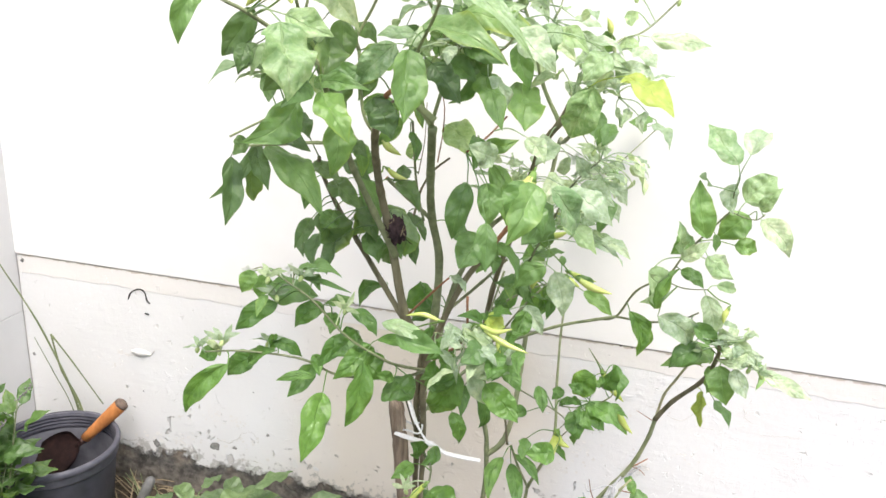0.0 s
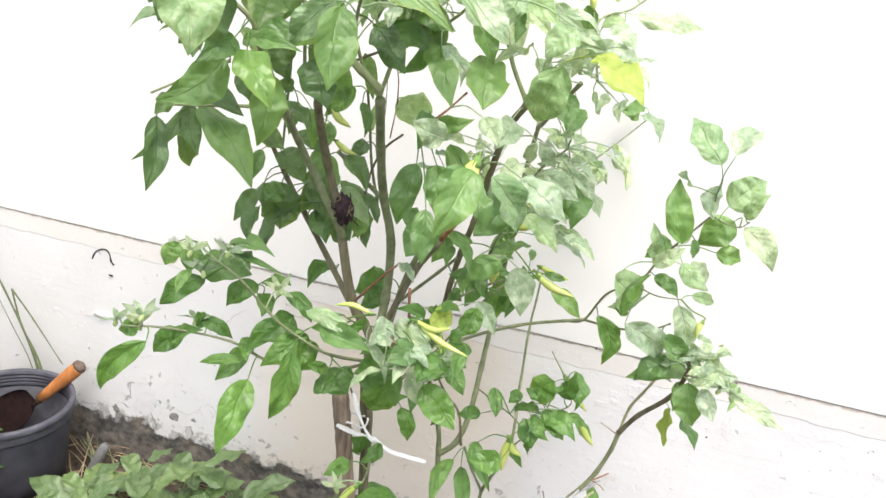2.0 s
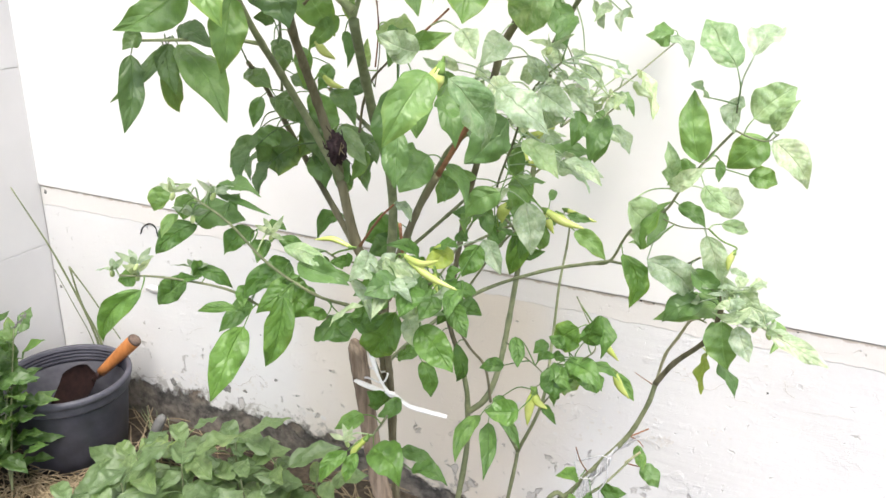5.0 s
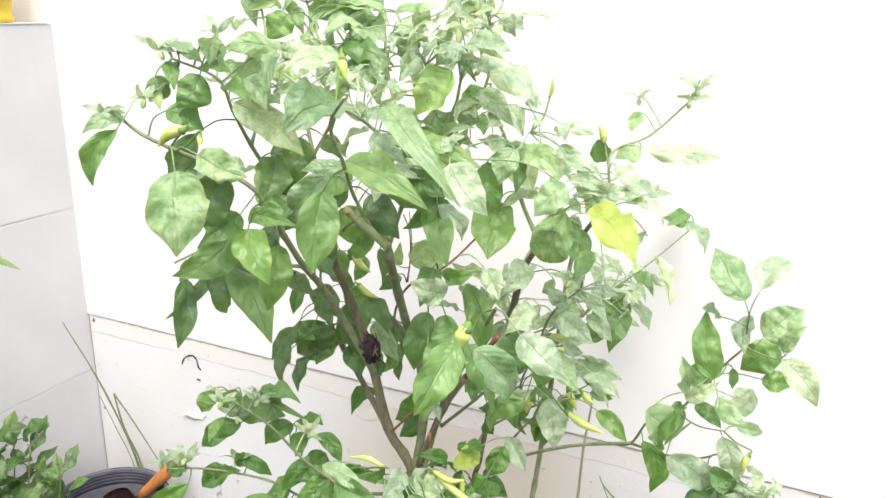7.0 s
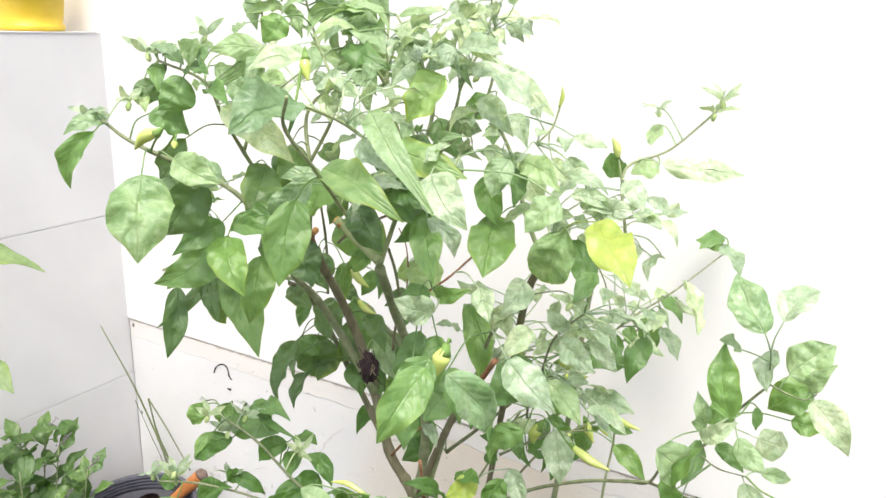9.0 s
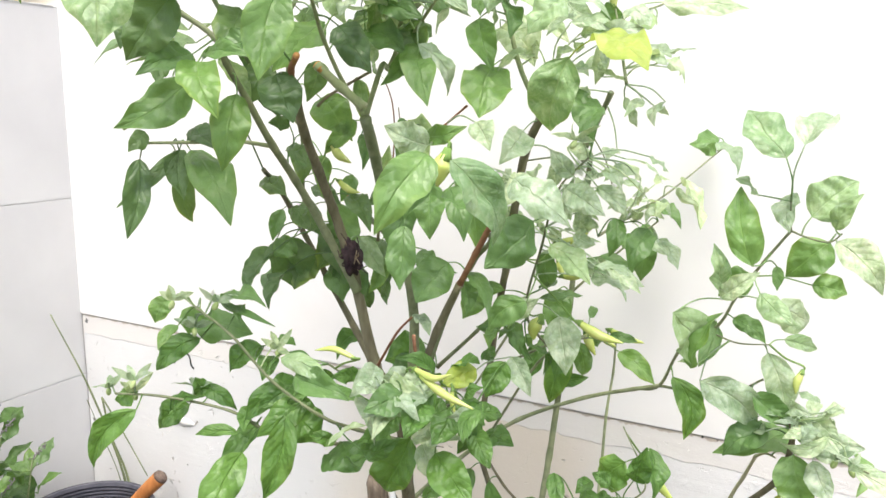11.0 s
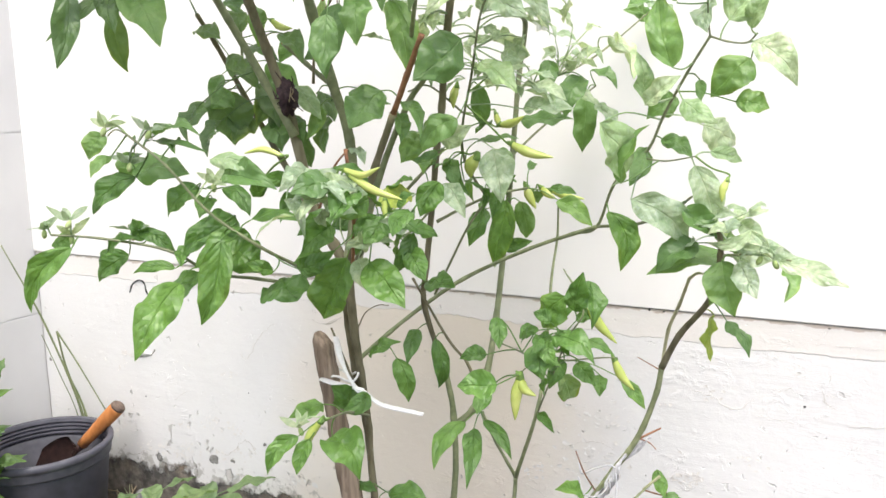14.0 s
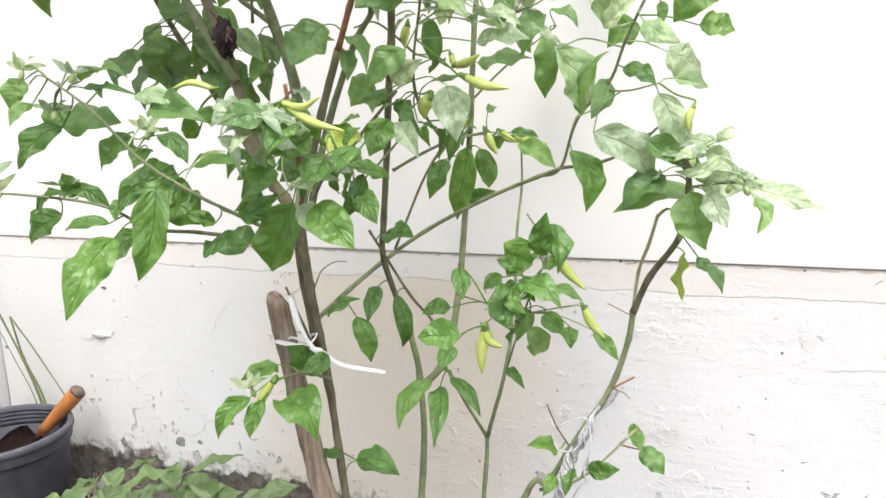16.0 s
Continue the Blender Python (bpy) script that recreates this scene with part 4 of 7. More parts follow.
leaf((-0.138, 1.063, 1.201), (-0.112, 1.037, 1.172), 0.022, (0.20, -0.64, 0.75), LEAF_PALE)
leaf((-0.209, 0.955, 1.176), (-0.161, 0.945, 1.165), 0.024, (-0.11, -0.94, 0.33), LEAF_HAZED)
leaf((0.039, 1.431, 0.994), (0.010, 1.394, 1.003), 0.025, (0.80, -0.58, 0.17), LEAF)
leaf((0.046, 1.370, 1.007), (0.086, 1.350, 0.979), 0.024, (0.32, -0.51, 0.80), LEAF_PALE)
leaf((-0.440, 1.121, 1.291), (-0.428, 1.079, 1.234), 0.033, (-0.47, -0.76, 0.45), LEAF_HAZED)
leaf((-0.040, 1.024, 1.122), (0.003, 1.015, 1.120), 0.020, (-0.13, -0.76, 0.63), LEAF_PALE)
leaf((-0.020, 1.022, 1.112), (0.017, 1.017, 1.130), 0.025, (-0.16, -0.99, 0.05), LEAF_PALE)
leaf((-0.075, 1.068, 1.157), (-0.032, 1.052, 1.137), 0.023, (-0.15, -0.91, 0.39), LEAF_PALE)
leaf((-0.108, 1.109, 1.147), (-0.072, 1.090, 1.126), 0.021, (-0.05, -0.78, 0.62), LEAF_PALE)
leaf((-0.002, 1.087, 1.104), (0.034, 1.073, 1.095), 0.018, (-0.05, -0.61, 0.79), LEAF_PALE)
leaf((-0.390, 1.058, 0.860), (-0.387, 1.019, 0.828), 0.039, (0.58, -0.48, 0.65), LEAF_SHADED)
leaf((-0.448, 1.069, 0.844), (-0.443, 1.031, 0.813), 0.022, (-0.41, -0.61, 0.68), LEAF_SHADED)
leaf((-0.364, 1.071, 0.906), (-0.329, 1.035, 0.848), 0.036, (0.58, -0.49, 0.65), LEAF_SHADED)
leaf((-0.313, 1.119, 0.853), (-0.300, 1.081, 0.815), 0.025, (-0.31, -0.73, 0.61), LEAF_SHADED)
leaf((-0.311, 1.118, 0.944), (-0.319, 1.082, 0.930), 0.022, (0.77, -0.36, 0.53), LEAF_SHADED)
leaf((-0.336, 1.099, 0.887), (-0.284, 1.081, 0.859), 0.028, (0.36, -0.34, 0.87), LEAF_SHADED)
leaf((-0.143, 0.908, 1.016), (-0.169, 0.875, 1.032), 0.031, (0.77, -0.63, 0.01), LEAF_PALE)
leaf((-0.169, 0.929, 1.034), (-0.165, 0.891, 1.003), 0.026, (0.50, -0.51, 0.70), LEAF)
leaf((-0.165, 0.946, 1.022), (-0.124, 0.938, 1.029), 0.020, (-0.19, -0.98, 0.06), LEAF)
leaf((-0.083, 0.795, 1.016), (-0.097, 0.742, 0.967), 0.036, (0.54, -0.64, 0.54), LEAF, bend=.1)
leaf((-0.099, 0.864, 0.984), (-0.069, 0.836, 0.952), 0.024, (0.34, -0.53, 0.78), LEAF)
leaf((-0.113, 0.945, 1.037), (-0.086, 0.919, 1.014), 0.024, (-0.08, -0.71, 0.70), LEAF_PALE)
leaf((-0.220, 1.040, 0.891), (-0.168, 1.025, 0.872), 0.026, (0.22, -0.40, 0.89), LEAF, side=.25)
leaf((-0.393, 0.900, 0.840), (-0.332, 0.900, 0.849), 0.028, (-0.14, -0.17, 0.98), LEAF)
leaf((-0.372, 0.913, 0.834), (-0.356, 0.887, 0.824), 0.014, (-0.04, -0.39, 0.92), LEAF)
leaf((-0.359, 0.945, 0.768), (-0.348, 0.915, 0.752), 0.022, (0.44, -0.30, 0.85), LEAF)
leaf((-0.374, 0.952, 0.778), (-0.331, 0.948, 0.792), 0.021, (-0.32, -0.28, 0.91), LEAF)
leaf((-0.427, 0.909, 0.723), (-0.427, 0.891, 0.748), 0.020, (0.89, -0.37, -0.27), LEAF)
leaf((-0.370, 0.914, 0.717), (-0.355, 0.886, 0.700), 0.017, (0.27, -0.40, 0.88), LEAF)
leaf((-0.456, 0.880, 0.705), (-0.421, 0.879, 0.736), 0.022, (-0.41, -0.80, 0.44), LEAF)
leaf((-0.324, 0.942, 0.748), (-0.344, 0.898, 0.727), 0.040, (0.64, -0.54, 0.54), LEAF)
leaf((-0.231, 0.819, 0.807), (-0.172, 0.815, 0.803), 0.027, (-0.03, -0.79, 0.62), LEAF)
leaf((-0.175, 0.870, 0.811), (-0.178, 0.834, 0.793), 0.023, (0.54, -0.40, 0.74), LEAF_PALE)
leaf((-0.132, 0.843, 0.802), (-0.145, 0.807, 0.794), 0.028, (0.66, -0.38, 0.64), LEAF)
leaf((-0.264, 1.127, 0.749), (-0.294, 1.081, 0.735), 0.048, (0.65, -0.58, 0.49), LEAF)
leaf((-0.252, 1.101, 0.735), (-0.274, 1.059, 0.722), 0.031, (0.65, -0.52, 0.55), LEAF)
leaf((-0.344, 1.122, 0.746), (-0.363, 1.078, 0.723), 0.024, (0.55, -0.55, 0.63), LEAF, side=.3)
leaf((-0.120, 0.857, 0.789), (-0.116, 0.824, 0.771), 0.028, (0.39, -0.41, 0.83), LEAF)
leaf((-0.201, 0.937, 0.712), (-0.213, 0.903, 0.710), 0.026, (0.72, -0.30, 0.62), LEAF)
leaf((-0.130, 0.997, 0.777), (-0.149, 0.957, 0.766), 0.027, (0.64, -0.47, 0.61), LEAF_YELLOW)
leaf((-0.121, 0.918, 0.761), (-0.121, 0.882, 0.740), 0.027, (0.40, -0.46, 0.79), LEAF)
leaf((-0.139, 0.898, 0.803), (-0.141, 0.862, 0.782), 0.024, (0.47, -0.45, 0.76), LEAF_PALE)
leaf((-0.154, 0.901, 0.733), (-0.105, 0.899, 0.746), 0.023, (-0.23, -0.64, 0.74), LEAF_PALE)
leaf((-0.152, 0.894, 0.800), (-0.170, 0.858, 0.796), 0.021, (0.88, -0.45, 0.12), LEAF_PALE)
leaf((-0.199, 0.875, 0.799), (-0.206, 0.845, 0.803), 0.016, (0.97, -0.24, -0.02), LEAF)
leaf((-0.238, 0.879, 0.780), (-0.228, 0.861, 0.802), 0.016, (0.58, -0.48, -0.65), LEAF)
leaf((-0.137, 0.919, 0.778), (-0.154, 0.881, 0.765), 0.027, (0.84, -0.47, 0.26), LEAF)
leaf((-0.181, 0.919, 0.749), (-0.193, 0.881, 0.726), 0.028, (0.78, -0.49, 0.40), LEAF)
leaf((-0.146, 0.948, 0.758), (-0.151, 0.912, 0.726), 0.026, (0.67, -0.55, 0.51), LEAF)
leaf((-0.101, 0.937, 0.752), (-0.119, 0.903, 0.756), 0.022, (0.90, -0.44, 0.08), LEAF_PALE)
leaf((-0.195, 0.939, 0.758), (-0.207, 0.902, 0.739), 0.023, (0.81, -0.46, 0.36), LEAF)
leaf((-0.299, 0.925, 0.739), (-0.331, 0.876, 0.708), 0.030, (0.44, -0.67, 0.61), LEAF)
leaf((-0.120, 0.970, 0.722), (-0.091, 0.950, 0.692), 0.024, (0.15, -0.76, 0.64), LEAF)
leaf((-0.157, 0.929, 0.714), (-0.127, 0.911, 0.686), 0.025, (0.19, -0.72, 0.66), LEAF_PALE)
leaf((-0.392, 0.952, 0.678), (-0.413, 0.908, 0.646), 0.027, (0.33, -0.66, 0.67), LEAF)
leaf((-0.213, 0.901, 0.705), (-0.169, 0.899, 0.724), 0.022, (0.01, -0.99, -0.13), LEAF)
leaf((-0.245, 1.050, 0.501), (-0.258, 1.022, 0.531), 0.031, (0.86, -0.50, -0.07), LEAF)
leaf((-0.219, 1.049, 0.516), (-0.236, 1.011, 0.505), 0.023, (0.73, -0.47, 0.49), LEAF)
leaf((-0.249, 1.100, 0.549), (-0.205, 1.100, 0.576), 0.024, (-0.44, -0.58, 0.69), LEAF)
leaf((-0.222, 1.099, 0.359), (-0.162, 1.101, 0.359), 0.027, (0.01, -0.49, 0.87), LEAF)
leaf((-0.278, 1.104, 0.360), (-0.241, 1.096, 0.363), 0.017, (-0.18, -0.45, 0.87), LEAF)
leaf((0.124, 1.104, 0.969), (0.109, 1.076, 0.987), 0.017, (0.81, -0.07, 0.58), LEAF_HAZED)
leaf((0.196, 1.104, 0.940), (0.212, 1.096, 0.977), 0.019, (-0.26, -0.96, -0.07), LEAF_HAZED)
leaf((0.155, 1.119, 0.971), (0.154, 1.081, 0.940), 0.023, (-0.36, -0.58, 0.73), LEAF_PALE)
leaf((0.099, 1.087, 0.873), (0.096, 1.073, 0.919), 0.022, (0.72, -0.68, -0.14), LEAF_HAZED)
leaf((0.100, 1.078, 0.867), (0.132, 1.075, 0.897), 0.021, (-0.26, -0.95, 0.18), LEAF_PALE)
leaf((0.075, 1.088, 0.785), (0.095, 1.092, 0.849), 0.031, (-0.65, -0.72, 0.25), LEAF_HAZED)
leaf((-0.094, 1.020, 1.028), (-0.097, 0.980, 1.001), 0.029, (0.49, -0.53, 0.69), LEAF_PALE)
leaf((0.044, 1.401, 1.014), (0.021, 1.359, 1.003), 0.023, (0.51, -0.48, 0.71), LEAF)
leaf((-0.007, 1.234, 0.905), (-0.014, 1.186, 0.862), 0.032, (0.27, -0.67, 0.69), LEAF)
leaf((-0.029, 1.361, 0.919), (0.016, 1.343, 0.898), 0.024, (0.23, -0.44, 0.87), LEAF)
leaf((0.011, 1.323, 0.962), (0.048, 1.288, 0.903), 0.036, (0.77, -0.20, 0.61), LEAF_PALE)
leaf((-0.017, 1.019, 1.052), (-0.023, 0.981, 1.030), 0.021, (0.24, -0.50, 0.83), LEAF)
leaf((-0.037, 1.012, 0.986), (-0.054, 0.988, 1.012), 0.018, (0.68, -0.70, -0.21), LEAF_PALE)
leaf((-0.075, 1.000, 0.981), (-0.085, 0.960, 0.960), 0.026, (0.59, -0.49, 0.65), LEAF_PALE)
leaf((-0.040, 1.102, 0.865), (0.020, 1.098, 0.864), 0.028, (-0.03, -0.70, 0.71), LEAF_PALE)
leaf((-0.045, 1.009, 0.973), (-0.001, 0.991, 0.952), 0.028, (-0.14, -0.88, 0.46), LEAF_PALE)
leaf((-0.089, 1.116, 0.519), (-0.091, 1.084, 0.501), 0.021, (0.48, -0.46, 0.75), LEAF)
leaf((0.024, 1.106, 0.634), (0.035, 1.094, 0.683), 0.028, (0.19, -0.94, -0.27), LEAF)
leaf((0.032, 1.135, 0.665), (0.044, 1.105, 0.620), 0.026, (0.66, -0.53, 0.54), LEAF)
leaf((0.004, 1.189, 0.544), (0.031, 1.171, 0.524), 0.024, (-0.07, -0.78, 0.62), LEAF)
leaf((-0.014, 1.177, 0.553), (-0.018, 1.143, 0.527), 0.024, (0.38, -0.59, 0.71), LEAF)
leaf((-0.103, 1.030, 0.785), (-0.074, 1.010, 0.754), 0.024, (0.08, -0.80, 0.59), LEAF_PALE)
leaf((-0.070, 1.087, 0.821), (-0.046, 1.060, 0.767), 0.039, (0.22, -0.83, 0.51), LEAF_PALE)
leaf((-0.093, 1.246, 0.851), (-0.024, 1.254, 0.858), 0.032, (-0.02, -0.63, 0.78), LEAF)
leaf((-0.079, 1.018, 0.937), (-0.110, 0.967, 0.894), 0.047, (0.74, -0.63, 0.21), LEAF)
leaf((-0.054, 1.311, 0.884), (-0.036, 1.289, 0.861), 0.020, (-0.13, -0.76, 0.64), LEAF)
leaf((-0.120, 1.053, 0.829), (-0.082, 1.047, 0.847), 0.025, (-0.03, -0.97, -0.25), LEAF_PALE)
leaf((-0.182, 1.118, 0.839), (-0.187, 1.082, 0.803), 0.030, (0.65, -0.57, 0.51), LEAF)
leaf((-0.049, 1.113, 0.914), (-0.058, 1.087, 0.936), 0.025, (0.59, -0.63, -0.51), LEAF_PALE)
leaf((-0.020, 1.359, 0.873), (0.014, 1.341, 0.837), 0.024, (0.40, -0.60, 0.69), LEAF_PALE)
leaf((-0.130, 1.282, 0.672), (-0.087, 1.278, 0.686), 0.021, (-0.15, -0.97, 0.21), LEAF)
leaf((0.174, 1.137, 0.687), (0.172, 1.103, 0.662), 0.024, (0.18, -0.59, 0.79), LEAF)
leaf((0.189, 1.126, 0.706), (0.244, 1.128, 0.720), 0.029, (0.01, -0.99, 0.14), LEAF_PALE)
leaf((0.231, 1.164, 0.699), (0.243, 1.134, 0.660), 0.023, (0.70, -0.44, 0.56), LEAF, side=-.2)
leaf((0.175, 1.174, 0.701), (0.108, 1.113, 0.691), 0.042, (0.21, -0.38, 0.90), LEAF)
leaf((0.172, 1.131, 0.739), (0.194, 1.109, 0.713), 0.019, (0.06, -0.73, 0.68), LEAF)
leaf((0.198, 1.092, 0.708), (0.218, 1.068, 0.677), 0.024, (-0.14, -0.83, 0.54), LEAF_PALE)
leaf((0.186, 1.129, 0.635), (0.217, 1.111, 0.608), 0.020, (0.46, -0.39, 0.79), LEAF)
leaf((0.170, 1.158, 0.633), (0.172, 1.122, 0.589), 0.026, (-0.88, -0.38, 0.28), LEAF_YELLOW)
leaf((0.195, 1.109, 0.745), (0.220, 1.091, 0.734), 0.019, (-0.41, -0.84, 0.36), LEAF_PALE)
leaf((0.091, 1.313, 0.360), (0.107, 1.287, 0.333), 0.019, (0.18, -0.67, 0.72), LEAF)
leaf((0.053, 1.203, 0.340), (0.093, 1.196, 0.350), 0.024, (-0.25, -0.89, 0.39), LEAF)
leaf((0.023, 1.167, 0.376), (-0.003, 1.134, 0.398), 0.022, (0.76, -0.17, 0.63), LEAF)
leaf((0.019, 1.165, 0.346), (0.013, 1.135, 0.338), 0.018, (0.47, -0.30, 0.83), LEAF)
leaf((0.044, 1.166, 0.357), (0.041, 1.134, 0.339), 0.017, (-0.31, -0.44, 0.84), LEAF)
leaf((-0.464, 0.839, 0.721), (-0.520, 0.819, 0.648), 0.029, (0.27, -0.96, 0.05), LEAF, side=0.12)
leaf((-0.344, 0.871, 0.685), (-0.335, 0.802, 0.624), 0.039, (0.57, -0.49, 0.65), LEAF_BRIGHT, side=0.06)
leaf((-0.293, 0.881, 0.733), (-0.307, 0.860, 0.645), 0.034, (0.55, -0.83, 0.10), LEAF, side=-0.05)
leaf((-0.313, 0.909, 0.731), (-0.274, 0.920, 0.697), 0.045, (0.59, -0.67, 0.45), LEAF_BRIGHT)
leaf((-0.272, 0.952, 0.680), (-0.236, 0.932, 0.663), 0.055, (0.19, -0.43, 0.88), LEAF)
leaf((-0.319, 0.934, 0.740), (-0.360, 0.892, 0.708), 0.028, (0.54, -0.78, 0.33), LEAF, side=0.16)
leaf((-0.461, 0.913, 0.701), (-0.500, 0.893, 0.674), 0.032, (0.26, -0.92, 0.31), LEAF)
leaf((-0.370, 0.937, 0.781), (-0.409, 0.917, 0.753), 0.027, (0.23, -0.92, 0.33), LEAF)
leaf((-0.417, 0.891, 0.795), (-0.463, 0.863, 0.752), 0.027, (0.26, -0.91, 0.33), LEAF, side=0.12)
leaf((-0.445, 0.916, 0.802), (-0.374, 0.924, 0.798), 0.040, (0.12, -0.71, 0.70), LEAF)
leaf((-0.251, 0.825, 0.820), (-0.187, 0.814, 0.809), 0.018, (-0.01, -0.74, 0.67), LEAF_HAZED, side=-0.06)
leaf((-0.327, 0.928, 0.783), (-0.287, 0.921, 0.756), 0.020, (0.36, -0.65, 0.67), LEAF, side=-0.12)
leaf((-0.175, 0.936, 0.713), (-0.215, 0.937, 0.642), 0.045, (0.18, -0.98, -0.12), LEAF)
leaf((-0.134, 0.912, 0.715), (-0.085, 0.892, 0.678), 0.038, (0.21, -0.72, 0.66), LEAF_BRIGHT)
leaf((-0.171, 1.010, 0.886), (-0.192, 0.975, 0.847), 0.044, (0.37, -0.78, 0.50), LEAF)
leaf((-0.079, 1.006, 0.855), (-0.118, 1.000, 0.820), 0.029, (0.03, -0.99, 0.14), LEAF, side=0.15)
leaf((-0.148, 1.259, 0.729), (-0.157, 1.228, 0.682), 0.028, (0.17, -0.84, 0.52), LEAF_SHADED)
leaf((-0.111, 1.241, 0.745), (-0.136, 1.233, 0.651), 0.035, (0.15, -0.99, 0.05), LEAF)
leaf((-0.041, 1.386, 0.890), (-0.049, 1.385, 0.803), 0.036, (0.01, -1.00, 0.01), LEAF)
leaf((0.058, 1.060, 0.849), (0.077, 1.126, 0.780), 0.048, (0.92, -0.38, -0.11), LEAF_HAZED)
leaf((0.045, 1.169, 0.744), (0.064, 1.149, 0.677), 0.032, (0.36, -0.86, 0.36), LEAF, side=-0.20)
leaf((0.083, 1.107, 0.766), (0.146, 1.134, 0.716), 0.040, (0.52, -0.83, 0.20), LEAF_PALE, side=-0.08)
leaf((0.180, 1.104, 0.705), (0.193, 1.082, 0.652), 0.038, (-0.08, -0.93, 0.36), LEAF)
leaf((0.146, 1.123, 0.803), (0.168, 1.129, 0.735), 0.031, (0.21, -0.98, -0.01), LEAF_PALE)
leaf((0.153, 1.128, 0.719), (0.108, 1.110, 0.692), 0.034, (-0.08, -0.77, 0.63), LEAF)
leaf((0.174, 1.110, 0.950), (0.211, 1.124, 0.988), 0.046, (-0.02, -0.94, 0.35), LEAF_HAZED)
leaf((0.193, 1.177, 0.916), (0.158, 1.164, 0.875), 0.042, (0.04, -0.96, 0.27), LEAF_BRIGHT)
leaf((0.198, 1.108, 0.928), (0.242, 1.086, 0.890), 0.031, (-0.09, -0.90, 0.43), LEAF_PALE, side=-0.05)
leaf((0.180, 1.170, 0.870), (0.215, 1.177, 0.863), 0.027, (0.26, -0.91, 0.32), LEAF_BRIGHT)
leaf((0.150, 1.155, 0.845), (0.185, 1.189, 0.820), 0.036, (0.74, -0.67, 0.12), LEAF_PALE)
leaf((0.116, 1.160, 0.879), (0.092, 1.140, 0.854), 0.032, (0.18, -0.85, 0.50), LEAF)
leaf((0.108, 1.141, 0.831), (0.144, 1.128, 0.816), 0.020, (-0.07, -0.84, 0.54), LEAF)
leaf((0.235, 1.076, 0.713), (0.296, 1.050, 0.699), 0.022, (-0.18, -0.76, 0.62), LEAF_PALE)
leaf((-0.319, 1.065, 0.846), (-0.324, 1.094, 0.794), 0.026, (0.40, -0.77, -0.49), LEAF_SHADED)
leaf((-0.142, 0.863, 0.948), (-0.135, 0.843, 0.895), 0.026, (0.35, -0.86, 0.37), LEAF)
leaf((-0.167, 1.026, 0.983), (-0.136, 1.006, 0.904), 0.033, (0.32, -0.88, 0.35), LEAF)
leaf((-0.211, 0.950, 0.504), (-0.159, 0.930, 0.483), 0.047, (0.18, -0.44, 0.88), LEAF_BRIGHT)
leaf((-0.230, 0.913, 0.515), (-0.255, 0.883, 0.481), 0.022, (0.23, -0.81, 0.54), LEAF, side=0.10)
leaf((-0.221, 0.921, 0.510), (-0.226, 0.901, 0.476), 0.019, (0.35, -0.83, 0.42), LEAF)
leaf((-0.242, 0.980, 0.526), (-0.259, 0.941, 0.523), 0.024, (0.44, -0.26, 0.86), LEAF)
leaf((-0.126, 1.131, 0.466), (-0.133, 1.051, 0.437), 0.024, (0.38, -0.35, 0.86), LEAF, side=0.12)
leaf((-0.111, 1.124, 0.462), (-0.084, 1.048, 0.435), 0.024, (-0.03, -0.35, 0.94), LEAF)
leaf((-0.108, 1.150, 0.463), (-0.062, 1.130, 0.426), 0.017, (0.18, -0.75, 0.63), LEAF, side=-0.10)
leaf((-0.204, 1.153, 0.576), (-0.198, 1.107, 0.546), 0.022, (0.33, -0.49, 0.80), LEAF)
leaf((-0.214, 1.110, 0.547), (-0.198, 1.108, 0.488), 0.026, (0.53, -0.83, 0.18), LEAF, side=-0.10)
leaf((-0.174, 1.144, 0.569), (-0.164, 1.151, 0.496), 0.022, (0.54, -0.84, -0.02), LEAF)
leaf((-0.040, 1.021, 0.565), (-0.079, 1.001, 0.566), 0.034, (0.36, -0.68, 0.64), LEAF)
leaf((0.006, 1.124, 0.647), (-0.025, 1.138, 0.601), 0.041, (-0.45, -0.89, 0.04), LEAF)
leaf((-0.003, 1.108, 0.601), (0.053, 1.088, 0.594), 0.032, (-0.10, -0.59, 0.80), LEAF)
leaf((-0.023, 1.098, 0.591), (-0.007, 1.078, 0.557), 0.030, (0.11, -0.84, 0.53), LEAF)
leaf((0.042, 1.299, 0.493), (0.077, 1.279, 0.461), 0.020, (0.25, -0.67, 0.70), LEAF)
leaf((-0.422, 0.746, 1.188), (-0.442, 0.729, 1.132), 0.022, (0.50, -0.86, 0.08), LEAF, side=0.18)
leaf((-0.315, 0.800, 1.150), (-0.351, 0.780, 1.158), 0.032, (0.48, -0.65, 0.59), LEAF_HAZED)
leaf((-0.411, 0.800, 1.201), (-0.385, 0.826, 1.179), 0.030, (0.78, -0.37, 0.51), LEAF)
leaf((-0.171, 0.742, 1.233), (-0.178, 0.677, 1.216), 0.042, (0.59, -0.26, 0.77), LEAF_MOTTLED)
leaf((-0.162, 0.950, 1.245), (-0.193, 0.930, 1.199), 0.042, (0.03, -0.92, 0.38), LEAF_TURNING)
leaf((-0.123, 0.862, 1.166), (-0.079, 0.842, 1.127), 0.037, (0.22, -0.75, 0.63), LEAF_PALE)
leaf((-0.135, 1.030, 1.092), (-0.119, 0.967, 1.041), 0.051, (0.39, -0.52, 0.76), LEAF)
leaf((-0.043, 0.998, 1.098), (-0.066, 1.010, 1.026), 0.047, (0.22, -0.95, -0.23), LEAF_MOTTLED)
leaf((-0.007, 0.978, 1.116), (0.053, 0.909, 1.086), 0.042, (0.45, -0.72, 0.5), LEAF_YELLOW)
